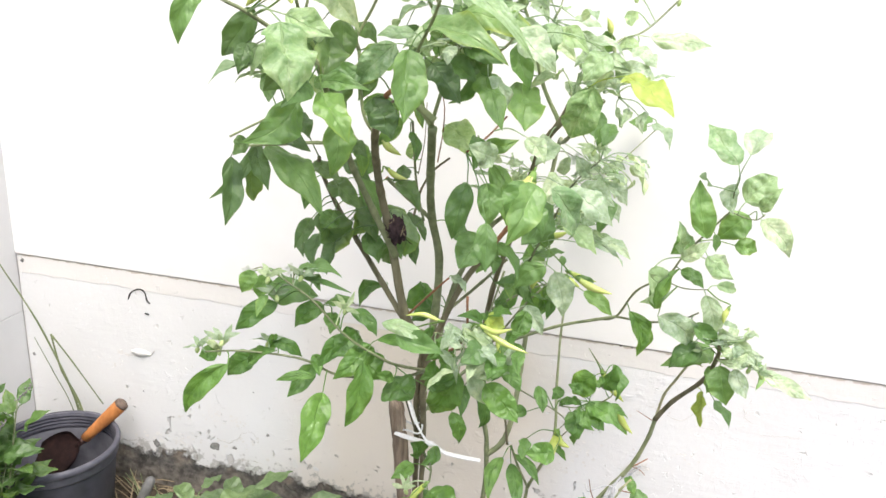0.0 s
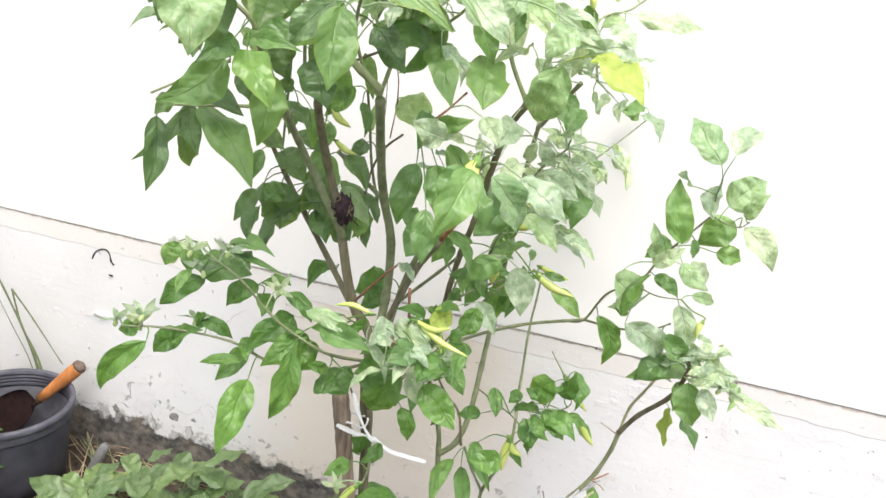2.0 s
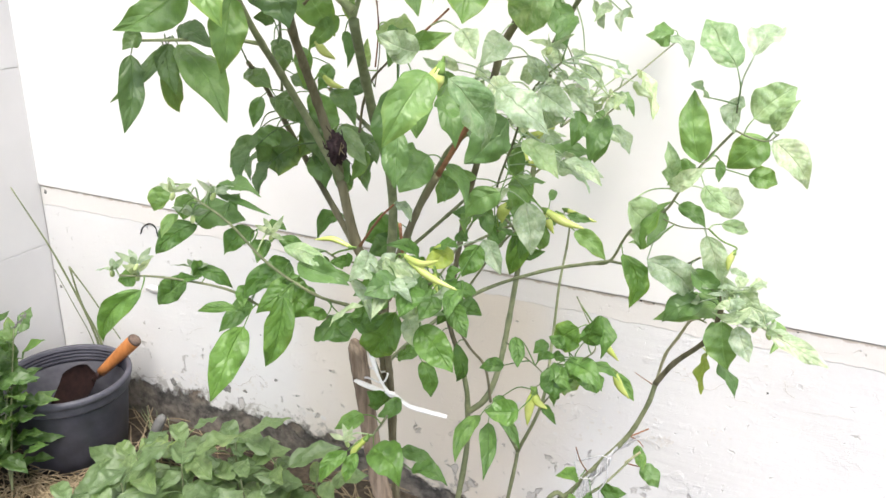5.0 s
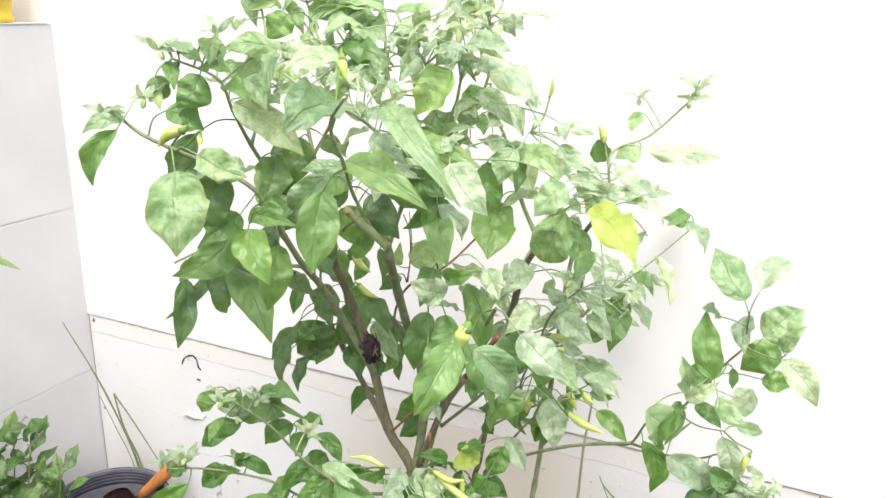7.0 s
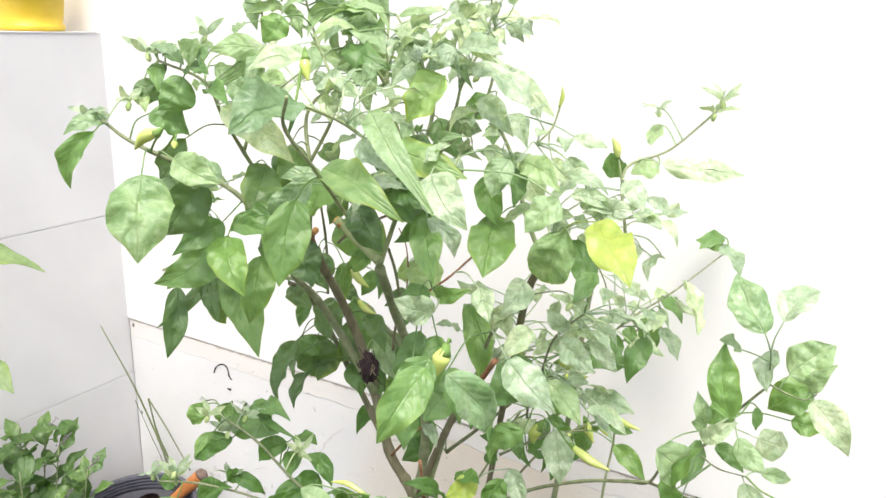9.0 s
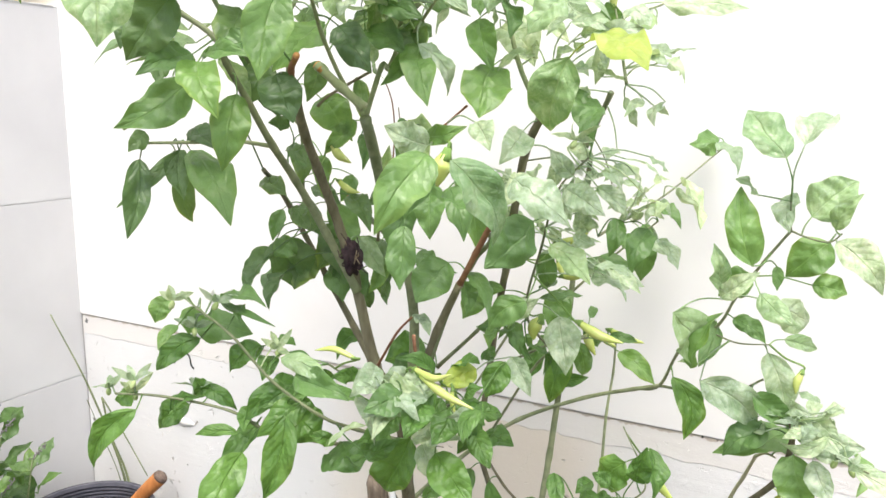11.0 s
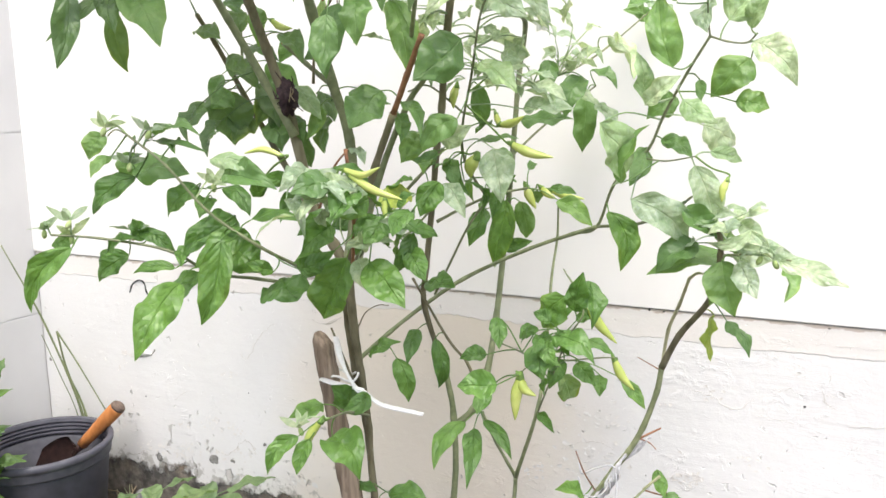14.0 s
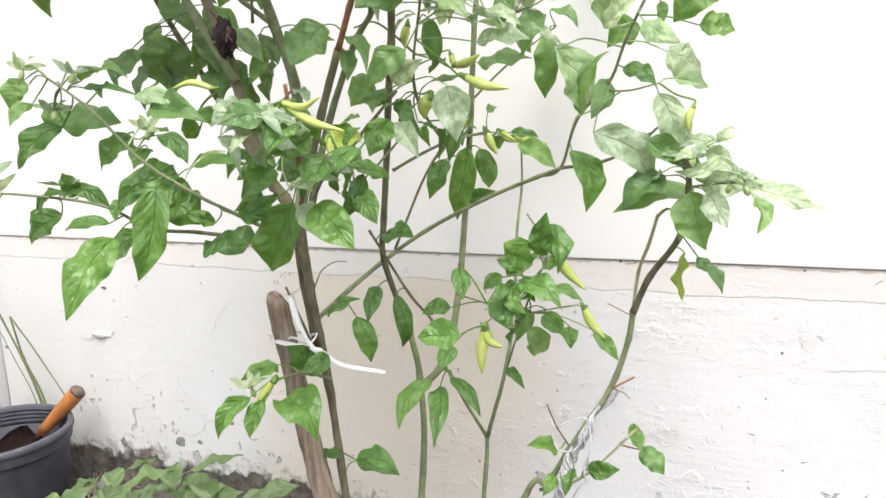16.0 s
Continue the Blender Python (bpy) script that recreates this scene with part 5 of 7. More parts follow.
leaf((-0.104, 1.013, 1.158), (-0.052, 0.993, 1.146), 0.029, (-0.15, -0.75, 0.64), LEAF_HAZED)
leaf((-0.029, 0.934, 1.143), (-0.054, 0.914, 1.114), 0.032, (0.02, -0.83, 0.55), LEAF_HAZED)
leaf((0.018, 1.107, 1.158), (0.100, 1.128, 1.156), 0.026, (0.21, -0.79, 0.58), LEAF_PALE)
leaf((-0.054, 0.896, 0.991), (0.001, 0.876, 0.963), 0.035, (0.13, -0.66, 0.74), LEAF_PALE)
leaf((-0.066, 0.799, 1.012), (-0.035, 0.842, 0.947), 0.036, (0.87, -0.49, 0.09), LEAF_MOTTLED)
leaf((-0.097, 0.822, 1.011), (-0.106, 0.797, 0.967), 0.036, (0.31, -0.86, 0.41), LEAF)
leaf((-0.423, 1.019, 0.877), (-0.433, 0.979, 0.842), 0.023, (0.46, -0.65, 0.61), LEAF_SHADED)
leaf((-0.412, 1.019, 0.888), (-0.390, 1.031, 0.826), 0.058, (0.78, -0.60, 0.17), LEAF_SHADED)
leaf((0.149, 1.058, 1.009), (0.112, 1.093, 1.060), 0.038, (0.13, -0.78, 0.61), LEAF_MOTTLED)
leaf((0.163, 1.070, 1.021), (0.191, 1.111, 1.052), 0.034, (-0.07, -0.57, 0.82), LEAF_PALE)
leaf((0.127, 1.071, 0.903), (0.109, 1.093, 0.978), 0.034, (0.06, -0.95, 0.30), LEAF_BRIGHT)
leaf((-0.359, 0.942, 1.296), (-0.371, 0.922, 1.270), 0.032, (0.50, -0.78, 0.38), LEAF)
leaf((-0.336, 0.884, 1.244), (-0.383, 0.872, 1.227), 0.035, (0.05, -0.88, 0.47), LEAF_HAZED)
leaf((-0.328, 1.021, 1.293), (-0.268, 1.001, 1.272), 0.041, (0.07, -0.61, 0.79), LEAF_HAZED)
leaf((-0.319, 0.994, 1.265), (-0.254, 0.974, 1.249), 0.031, (-0.02, -0.65, 0.76), LEAF)
leaf((-0.232, 1.180, 1.294), (-0.270, 1.160, 1.276), 0.028, (0.27, -0.87, 0.40), LEAF_HAZED)
leaf((-0.154, 0.958, 1.270), (-0.177, 0.938, 1.255), 0.023, (0.38, -0.79, 0.48), LEAF_PALE)
leaf((-0.153, 0.959, 1.270), (-0.095, 0.939, 1.268), 0.024, (-0.24, -0.74, 0.63), LEAF_PALE)
leaf((-0.208, 1.150, 1.249), (-0.114, 1.130, 1.205), 0.033, (0.12, -0.78, 0.62), LEAF_PALE, side=0.06)
leaf((-0.238, 1.068, 1.188), (-0.197, 1.048, 1.149), 0.035, (0.36, -0.63, 0.69), LEAF)
leaf((-0.131, 0.937, 1.152), (-0.158, 0.926, 1.165), 0.026, (0.52, -0.65, 0.56), LEAF_PALE)
leaf((-0.091, 0.957, 1.170), (-0.101, 0.937, 1.135), 0.027, (0.36, -0.85, 0.38), LEAF_HAZED)
leaf((-0.174, 1.084, 1.212), (-0.197, 1.050, 1.193), 0.031, (0.48, -0.66, 0.58), LEAF)
leaf((-0.199, 1.132, 1.178), (-0.186, 1.112, 1.156), 0.017, (0.29, -0.62, 0.72), LEAF)
leaf((-0.084, 1.110, 1.176), (-0.046, 1.116, 1.167), 0.016, (0.27, -0.75, 0.60), LEAF_PALE)
leaf((0.004, 1.151, 1.148), (-0.020, 1.128, 1.140), 0.026, (0.38, -0.62, 0.68), LEAF_HAZED)
leaf((-0.042, 1.114, 1.161), (-0.034, 1.138, 1.130), 0.026, (0.45, -0.76, -0.48), LEAF)
leaf((-0.002, 1.048, 1.145), (0.029, 1.010, 1.127), 0.022, (-0.13, -0.51, 0.85), LEAF_PALE)
leaf((-0.290, 0.851, 1.109), (-0.335, 0.833, 1.096), 0.025, (0.18, -0.84, 0.52), LEAF)
leaf((-0.232, 0.847, 1.154), (-0.268, 0.827, 1.152), 0.016, (0.39, -0.74, 0.55), LEAF_HAZED)
leaf((-0.440, 0.872, 0.843), (-0.451, 0.857, 0.817), 0.023, (0.58, -0.79, 0.19), LEAF)
leaf((-0.414, 0.857, 0.819), (-0.417, 0.830, 0.801), 0.012, (0.70, -0.45, 0.55), LEAF, side=0.10)
leaf((-0.450, 0.922, 0.820), (-0.453, 0.910, 0.789), 0.028, (0.67, -0.71, 0.19), LEAF)
leaf((-0.403, 0.911, 0.834), (-0.316, 0.891, 0.830), 0.009, (-0.11, -0.61, 0.78), LEAF, side=0.05)
leaf((-0.287, 0.922, 0.749), (-0.210, 0.902, 0.755), 0.015, (-0.24, -0.72, 0.65), LEAF, side=-0.05)
leaf((-0.432, 0.902, 0.732), (-0.392, 0.914, 0.707), 0.019, (0.55, -0.61, 0.57), LEAF, side=-0.10)
leaf((-0.493, 0.864, 0.727), (-0.512, 0.850, 0.718), 0.022, (0.27, -0.76, 0.59), LEAF)
leaf((-0.364, 0.886, 0.697), (-0.409, 0.866, 0.690), 0.013, (0.30, -0.83, 0.47), LEAF, side=0.10)
leaf((-0.263, 0.926, 0.693), (-0.282, 0.906, 0.705), 0.016, (0.79, -0.49, 0.38), LEAF)
leaf((-0.098, 1.000, 0.789), (-0.111, 0.980, 0.754), 0.029, (0.37, -0.86, 0.35), LEAF_BRIGHT)
leaf((-0.115, 0.958, 0.744), (-0.095, 0.991, 0.732), 0.020, (0.78, -0.29, 0.55), LEAF_BRIGHT)
leaf((-0.124, 1.083, 0.809), (-0.108, 1.063, 0.779), 0.020, (0.40, -0.65, 0.65), LEAF)
leaf((-0.122, 1.241, 0.813), (-0.122, 1.221, 0.758), 0.038, (0.44, -0.85, 0.30), LEAF)
leaf((-0.094, 1.246, 0.743), (-0.089, 1.267, 0.688), 0.026, (0.44, -0.84, -0.30), LEAF_HAZED)
leaf((-0.029, 1.209, 0.751), (0.019, 1.189, 0.723), 0.026, (0.09, -0.74, 0.67), LEAF_HAZED)
leaf((-0.063, 1.027, 0.913), (-0.015, 1.007, 0.881), 0.028, (0.21, -0.66, 0.72), LEAF_HAZED)
leaf((-0.035, 1.181, 0.923), (-0.031, 1.161, 0.882), 0.023, (0.33, -0.83, 0.44), LEAF)
leaf((-0.163, 1.035, 0.861), (-0.148, 1.015, 0.831), 0.019, (0.47, -0.60, 0.65), LEAF)
leaf((-0.092, 1.095, 0.893), (-0.088, 1.109, 0.844), 0.022, (0.33, -0.91, -0.24), LEAF)
leaf((0.135, 1.092, 0.872), (0.170, 1.072, 0.849), 0.023, (-0.10, -0.82, 0.56), LEAF_HAZED)
leaf((0.146, 1.135, 0.893), (0.148, 1.124, 0.870), 0.011, (0.17, -0.87, 0.46), LEAF)
leaf((0.160, 1.133, 0.817), (0.194, 1.147, 0.806), 0.016, (0.46, -0.80, 0.38), LEAF_HAZED)
leaf((0.136, 1.121, 0.756), (0.177, 1.119, 0.732), 0.027, (0.17, -0.90, 0.40), LEAF)
leaf((0.087, 1.160, 0.820), (0.080, 1.112, 0.780), 0.023, (0.42, -0.62, 0.67), LEAF)
leaf((-0.164, 1.104, 0.655), (-0.118, 1.084, 0.658), 0.032, (-0.27, -0.49, 0.83), LEAF)
leaf((-0.080, 1.125, 0.612), (-0.065, 1.097, 0.582), 0.022, (0.28, -0.63, 0.72), LEAF)
leaf((-0.094, 1.127, 0.562), (-0.126, 1.113, 0.559), 0.021, (0.26, -0.76, 0.60), LEAF)
leaf((-0.425, 0.856, 1.169), (-0.469, 0.851, 1.113), 0.032, (0.22, -0.97, -0.08), LEAF_SHADED)
leaf((-0.419, 0.850, 1.130), (-0.436, 0.830, 1.098), 0.022, (0.25, -0.88, 0.41), LEAF_SHADED)
leaf((-0.285, 0.949, 1.133), (-0.325, 0.910, 1.086), 0.044, (0.12, -0.81, 0.58), LEAF)
leaf((-0.343, 1.020, 1.058), (-0.297, 1.000, 1.014), 0.044, (0.19, -0.80, 0.57), LEAF)
leaf((-0.192, 0.900, 1.178), (-0.106, 0.880, 1.161), 0.032, (-0.10, -0.86, 0.50), LEAF_TURNING)
leaf((-0.157, 1.102, 1.138), (-0.106, 1.082, 1.099), 0.051, (0.09, -0.84, 0.54), LEAF_PALE)
leaf((-0.184, 0.951, 0.971), (-0.198, 0.931, 0.900), 0.032, (0.22, -0.95, 0.23), LEAF)
leaf((-0.157, 0.939, 0.977), (-0.145, 0.919, 0.929), 0.032, (0.08, -0.91, 0.40), LEAF)
leaf((-0.155, 1.027, 0.874), (-0.107, 0.987, 0.848), 0.018, (0.12, -0.43, 0.90), LEAF)
leaf((-0.041, 1.161, 0.594), (-0.056, 1.141, 0.585), 0.019, (0.38, -0.61, 0.69), LEAF)
leaf((0.020, 1.256, 0.509), (0.026, 1.232, 0.489), 0.022, (0.25, -0.60, 0.76), LEAF)
leaf((-0.049, 1.203, 0.464), (-0.024, 1.183, 0.450), 0.014, (0.08, -0.52, 0.85), LEAF)
leaf((-0.021, 1.208, 0.520), (-0.018, 1.239, 0.464), 0.032, (0.64, -0.69, -0.34), LEAF_TURNING)
leaf((-0.302, 1.237, 0.282), (-0.230, 1.225, 0.283), 0.027, (-0.10, -0.57, 0.81), LEAF)
leaf((0.102, 1.313, 0.325), (0.138, 1.301, 0.302), 0.030, (0.18, -0.72, 0.67), LEAF)
leaf((-0.330, 0.722, 1.162), (-0.300, 0.691, 1.099), 0.052, (0.65, -0.51, 0.56), LEAF_MOTTLED)
leaf((-0.336, 0.797, 1.143), (-0.370, 0.773, 1.085), 0.044, (0.56, -0.83, 0.02), LEAF_SHADED)
leaf((-0.347, 0.828, 1.095), (-0.347, 0.764, 1.084), 0.027, (0.82, -0.10, 0.56), LEAF)
leaf((-0.364, 0.839, 1.071), (-0.395, 0.781, 1.026), 0.040, (0.66, -0.65, 0.38), LEAF)
leaf((-0.323, 0.810, 1.087), (-0.284, 0.784, 1.044), 0.036, (0.44, -0.53, 0.72), LEAF_BRIGHT)
leaf((-0.315, 0.850, 1.060), (-0.310, 0.830, 0.990), 0.035, (0.64, -0.73, 0.25), LEAF)
leaf((-0.464, 0.864, 0.992), (-0.459, 0.838, 0.911), 0.027, (0.70, -0.66, 0.26), LEAF_SHADED)
leaf((-0.450, 0.905, 0.998), (-0.475, 0.840, 0.945), 0.016, (0.66, -0.61, 0.44), LEAF_SHADED)
leaf((-0.468, 0.924, 0.980), (-0.473, 0.938, 0.910), 0.024, (0.76, -0.62, -0.18), LEAF_SHADED)
leaf((-0.455, 0.910, 1.000), (-0.425, 0.880, 0.953), 0.026, (0.54, -0.51, 0.67), LEAF_SHADED)
leaf((-0.442, 0.914, 1.000), (-0.346, 0.869, 0.930), 0.042, (0.33, -0.53, 0.79), LEAF)
leaf((-0.225, 0.800, 1.140), (-0.215, 0.765, 1.070), 0.040, (0.60, -0.68, 0.43), LEAF)
leaf((-0.285, 0.870, 1.078), (-0.258, 0.855, 1.036), 0.040, (0.50, -0.66, 0.56), LEAF_SHADED)
leaf((-0.295, 1.020, 1.034), (-0.319, 0.990, 0.999), 0.022, (0.48, -0.80, 0.36), LEAF)
leaf((-0.220, 0.879, 1.121), (-0.184, 0.869, 1.081), 0.033, (0.39, -0.75, 0.54), LEAF_SHADED)
leaf((-0.221, 0.925, 1.121), (-0.175, 0.921, 1.099), 0.030, (0.19, -0.82, 0.54), LEAF)
leaf((-0.172, 0.946, 1.110), (-0.133, 0.890, 1.058), 0.034, (0.26, -0.55, 0.79), LEAF)
leaf((-0.345, 0.840, 1.092), (-0.279, 0.818, 1.096), 0.022, (-0.29, -0.76, 0.59), LEAF)
leaf((-0.351, 0.898, 1.144), (-0.342, 0.853, 1.101), 0.040, (0.64, -0.46, 0.62), LEAF_SHADED)
leaf((-0.375, 0.861, 1.206), (-0.308, 0.890, 1.150), 0.036, (0.59, -0.74, 0.33), LEAF_PALE)
leaf((-0.348, 0.772, 1.167), (-0.299, 0.779, 1.148), 0.030, (0.31, -0.80, 0.51), LEAF_HAZED)
leaf((-0.215, 0.899, 1.211), (-0.106, 0.810, 1.157), 0.028, (-0.05, -0.56, 0.83), LEAF_HAZED)
leaf((-0.413, 1.000, 0.964), (-0.366, 0.980, 0.950), 0.026, (-0.02, -0.59, 0.81), LEAF_SHADED)
leaf((-0.410, 1.060, 0.924), (-0.361, 1.040, 0.900), 0.036, (0.14, -0.61, 0.78), LEAF_SHADED)
leaf((-0.356, 0.980, 1.006), (-0.322, 0.960, 0.990), 0.020, (0.08, -0.54, 0.83), LEAF_SHADED)
leaf((-0.357, 0.980, 1.028), (-0.370, 0.960, 1.032), 0.018, (0.81, -0.48, 0.35), LEAF_SHADED)
leaf((-0.398, 1.080, 0.950), (-0.355, 1.060, 0.934), 0.024, (0.03, -0.59, 0.81), LEAF_SHADED)
leaf((-0.369, 1.080, 0.930), (-0.333, 1.060, 0.867), 0.036, (0.51, -0.70, 0.51), LEAF)
leaf((-0.356, 1.060, 0.889), (-0.361, 1.040, 0.851), 0.032, (0.52, -0.78, 0.34), LEAF_SHADED)
leaf((-0.351, 1.050, 0.855), (-0.316, 1.030, 0.827), 0.032, (0.29, -0.59, 0.76), LEAF)
leaf((-0.311, 1.050, 0.896), (-0.262, 1.030, 0.858), 0.027, (0.28, -0.66, 0.70), LEAF_HAZED)
leaf((-0.277, 1.050, 0.872), (-0.283, 1.030, 0.833), 0.019, (0.46, -0.81, 0.35), LEAF)
leaf((-0.311, 1.045, 0.861), (-0.286, 1.025, 0.831), 0.021, (0.37, -0.61, 0.70), LEAF)
leaf((-0.291, 1.000, 0.952), (-0.250, 0.980, 0.923), 0.026, (0.22, -0.64, 0.74), LEAF_SHADED)
leaf((-0.271, 0.990, 1.078), (-0.251, 0.970, 1.032), 0.018, (0.47, -0.72, 0.52), LEAF_TURNING)
leaf((-0.275, 1.000, 1.020), (-0.255, 0.980, 0.988), 0.014, (0.39, -0.65, 0.65), LEAF)
leaf((-0.451, 1.080, 0.915), (-0.452, 1.060, 0.876), 0.020, (0.58, -0.73, 0.35), LEAF)
leaf((-0.423, 0.900, 1.024), (-0.369, 0.880, 1.010), 0.026, (-0.03, -0.61, 0.79), LEAF_SHADED)
leaf((-0.439, 0.850, 1.022), (-0.440, 0.830, 1.003), 0.018, (0.69, -0.51, 0.51), LEAF_SHADED)
leaf((-0.349, 0.930, 1.097), (-0.356, 0.910, 1.051), 0.035, (0.60, -0.76, 0.25), LEAF_SHADED)
leaf((-0.180, 0.950, 1.109), (-0.203, 0.930, 1.069), 0.018, (0.41, -0.89, 0.21), LEAF)
leaf((-0.193, 0.950, 1.125), (-0.166, 0.930, 1.095), 0.034, (0.24, -0.69, 0.68), LEAF_SHADED)
leaf((-0.388, 1.020, 0.891), (-0.399, 1.000, 0.870), 0.030, (0.54, -0.73, 0.43), LEAF)
leaf((-0.392, 1.030, 0.999), (-0.360, 1.010, 0.981), 0.022, (0.13, -0.52, 0.84), LEAF)
leaf((-0.379, 0.970, 1.066), (-0.352, 0.950, 1.040), 0.026, (0.33, -0.56, 0.76), LEAF_SHADED)
leaf((-0.366, 1.120, 0.961), (-0.372, 1.100, 0.928), 0.022, (0.53, -0.76, 0.38), LEAF)
leaf((-0.303, 1.100, 0.963), (-0.287, 1.080, 1.001), 0.016, (0.39, -0.74, -0.54), LEAF_HAZED)
leaf((-0.218, 0.830, 1.165), (-0.128, 0.800, 1.142), 0.036, (0.35, -0.75, 0.55), LEAF_TURNING)
leaf((-0.381, 0.820, 1.237), (-0.393, 0.800, 1.204), 0.034, (0.68, -0.71, 0.18), LEAF)
leaf((-0.431, 0.830, 1.227), (-0.448, 0.810, 1.216), 0.016, (0.64, -0.72, 0.28), LEAF_SHADED)
leaf((-0.428, 0.830, 1.247), (-0.405, 0.810, 1.227), 0.018, (0.45, -0.32, 0.84), LEAF)
leaf((-0.368, 0.820, 1.273), (-0.348, 0.800, 1.253), 0.020, (0.48, -0.35, 0.81), LEAF_SHADED)
leaf((-0.379, 0.820, 1.244), (-0.327, 0.800, 1.247), 0.016, (-0.29, -0.66, 0.70), LEAF)
leaf((-0.414, 0.830, 1.260), (-0.368, 0.810, 1.252), 0.015, (-0.07, -0.50, 0.86), LEAF_SHADED)
leaf((-0.443, 0.840, 1.222), (-0.451, 0.820, 1.206), 0.018, (0.74, -0.57, 0.36), LEAF_SHADED)
leaf((-0.367, 0.830, 1.268), (-0.340, 0.810, 1.255), 0.014, (0.23, -0.31, 0.92), LEAF)
leaf((-0.457, 0.830, 1.219), (-0.425, 0.810, 1.203), 0.016, (0.28, -0.31, 0.91), LEAF_HAZED)
leaf((-0.360, 0.830, 1.226), (-0.315, 0.810, 1.221), 0.020, (-0.14, -0.53, 0.84), LEAF)
leaf((-0.353, 0.950, 1.159), (-0.354, 0.930, 1.103), 0.036, (0.52, -0.81, 0.27), LEAF_SHADED)
leaf((-0.374, 0.950, 1.121), (-0.377, 0.930, 1.085), 0.030, (0.54, -0.75, 0.38), LEAF_SHADED)
leaf((-0.354, 1.000, 1.153), (-0.318, 0.980, 1.141), 0.022, (-0.13, -0.68, 0.72), LEAF_SHADED)
leaf((-0.198, 1.000, 1.135), (-0.205, 0.980, 1.107), 0.030, (0.43, -0.79, 0.44), LEAF_SHADED)
leaf((-0.146, 1.020, 1.139), (-0.124, 1.000, 1.089), 0.030, (0.30, -0.83, 0.47), LEAF)
leaf((-0.404, 0.850, 1.099), (-0.396, 0.830, 1.068), 0.020, (0.55, -0.64, 0.54), LEAF_SHADED)
leaf((-0.422, 0.830, 1.131), (-0.423, 0.810, 1.102), 0.018, (0.61, -0.66, 0.44), LEAF_SHADED)
leaf((-0.257, 0.860, 1.141), (-0.300, 0.840, 1.093), 0.030, (0.30, -0.95, 0.12), LEAF_MOTTLED)
leaf((-0.365, 1.050, 0.991), (-0.346, 1.030, 0.948), 0.022, (0.44, -0.73, 0.53), LEAF)
leaf((-0.408, 1.000, 1.144), (-0.414, 0.980, 1.109), 0.028, (0.55, -0.76, 0.34), LEAF_SHADED)
leaf((-0.343, 1.020, 1.099), (-0.342, 1.000, 1.056), 0.028, (0.49, -0.78, 0.38), LEAF_SHADED)
leaf((-0.295, 1.030, 1.154), (-0.271, 1.010, 1.114), 0.028, (0.33, -0.75, 0.58), LEAF_SHADED)
leaf((-0.247, 1.050, 1.157), (-0.254, 1.030, 1.118), 0.028, (0.44, -0.83, 0.34), LEAF)
leaf((-0.407, 1.060, 0.994), (-0.385, 1.040, 0.959), 0.024, (0.39, -0.67, 0.63), LEAF_SHADED)
leaf((-0.424, 0.970, 1.036), (-0.395, 0.950, 1.013), 0.024, (0.22, -0.59, 0.78), LEAF_SHADED)

pepper((-0.355, 0.764, 1.192), (-0.385, 0.760, 1.173), 0.0061, bend=.12)
pepper((-0.091, 0.842, 1.013), (-0.097, 0.838, 0.987), 0.0082, bend=.05)
pepper((-0.144, 0.886, 0.809), (-0.102, 0.882, 0.812), 0.0037, bend=.15)
pepper((-0.139, 0.886, 0.805), (-0.080, 0.882, 0.783), 0.0042, bend=.06)
pepper((-0.187, 0.850, 0.823), (-0.228, 0.846, 0.825), 0.0031, bend=.12)
pepper((-0.211, 0.930, 0.530), (-0.233, 0.926, 0.483), 0.0052, bend=.1)
pepper((-0.125, 0.930, 0.777), (-0.119, 0.926, 0.753), 0.0030, bend=0.08)
pepper((0.180, 1.120, 0.789), (0.176, 1.116, 0.766), 0.0043, bend=0.08)
pepper((-0.316, 1.000, 1.008), (-0.286, 0.996, 0.988), 0.0053, bend=0.08)
pepper((-0.177, 0.760, 1.267), (-0.171, 0.756, 1.249), 0.0046, bend=0.08)
pepper((-0.313, 1.050, 1.248), (-0.298, 1.046, 1.232), 0.0049, bend=0.08)
pepper((-0.341, 0.770, 1.185), (-0.338, 0.766, 1.178), 0.0032, bend=0.08)
pepper((-0.036, 1.050, 0.828), (0.013, 1.046, 0.814), 0.0056, bend=.06)
pepper((-0.078, 1.225, 0.767), (-0.062, 1.221, 0.737), 0.0062, bend=.04)
pepper((-0.059, 1.230, 0.765), (-0.037, 1.226, 0.751), 0.0051, bend=0.08)
pepper((-0.060, 1.280, 0.756), (-0.012, 1.276, 0.746), 0.0053, bend=.05)
pepper((0.017, 1.185, 0.625), (0.057, 1.181, 0.579), 0.0066, bend=.05)
pepper((0.052, 1.190, 0.556), (0.079, 1.186, 0.520), 0.0059, bend=.08)
pepper((-0.040, 1.100, 0.550), (-0.045, 1.096, 0.495), 0.0073, bend=.04)
pepper((-0.042, 1.100, 0.551), (-0.019, 1.096, 0.529), 0.0063, bend=.2)
pepper((-0.143, 1.150, 0.895), (-0.146, 1.146, 0.867), 0.0055, bend=0.08)
pepper((-0.111, 1.200, 0.861), (-0.099, 1.196, 0.842), 0.0043, bend=0.08)
pepper((-0.096, 1.100, 0.811), (-0.102, 1.096, 0.786), 0.0084, bend=.15)
pepper((-0.098, 1.180, 0.846), (-0.064, 1.176, 0.857), 0.0055, bend=0.08)
pepper((-0.034, 1.118, 1.157), (-0.041, 1.114, 1.179), 0.0047, bend=0.08)
pepper((-0.100, 1.100, 1.209), (-0.097, 1.096, 1.232), 0.0027, bend=0.08)
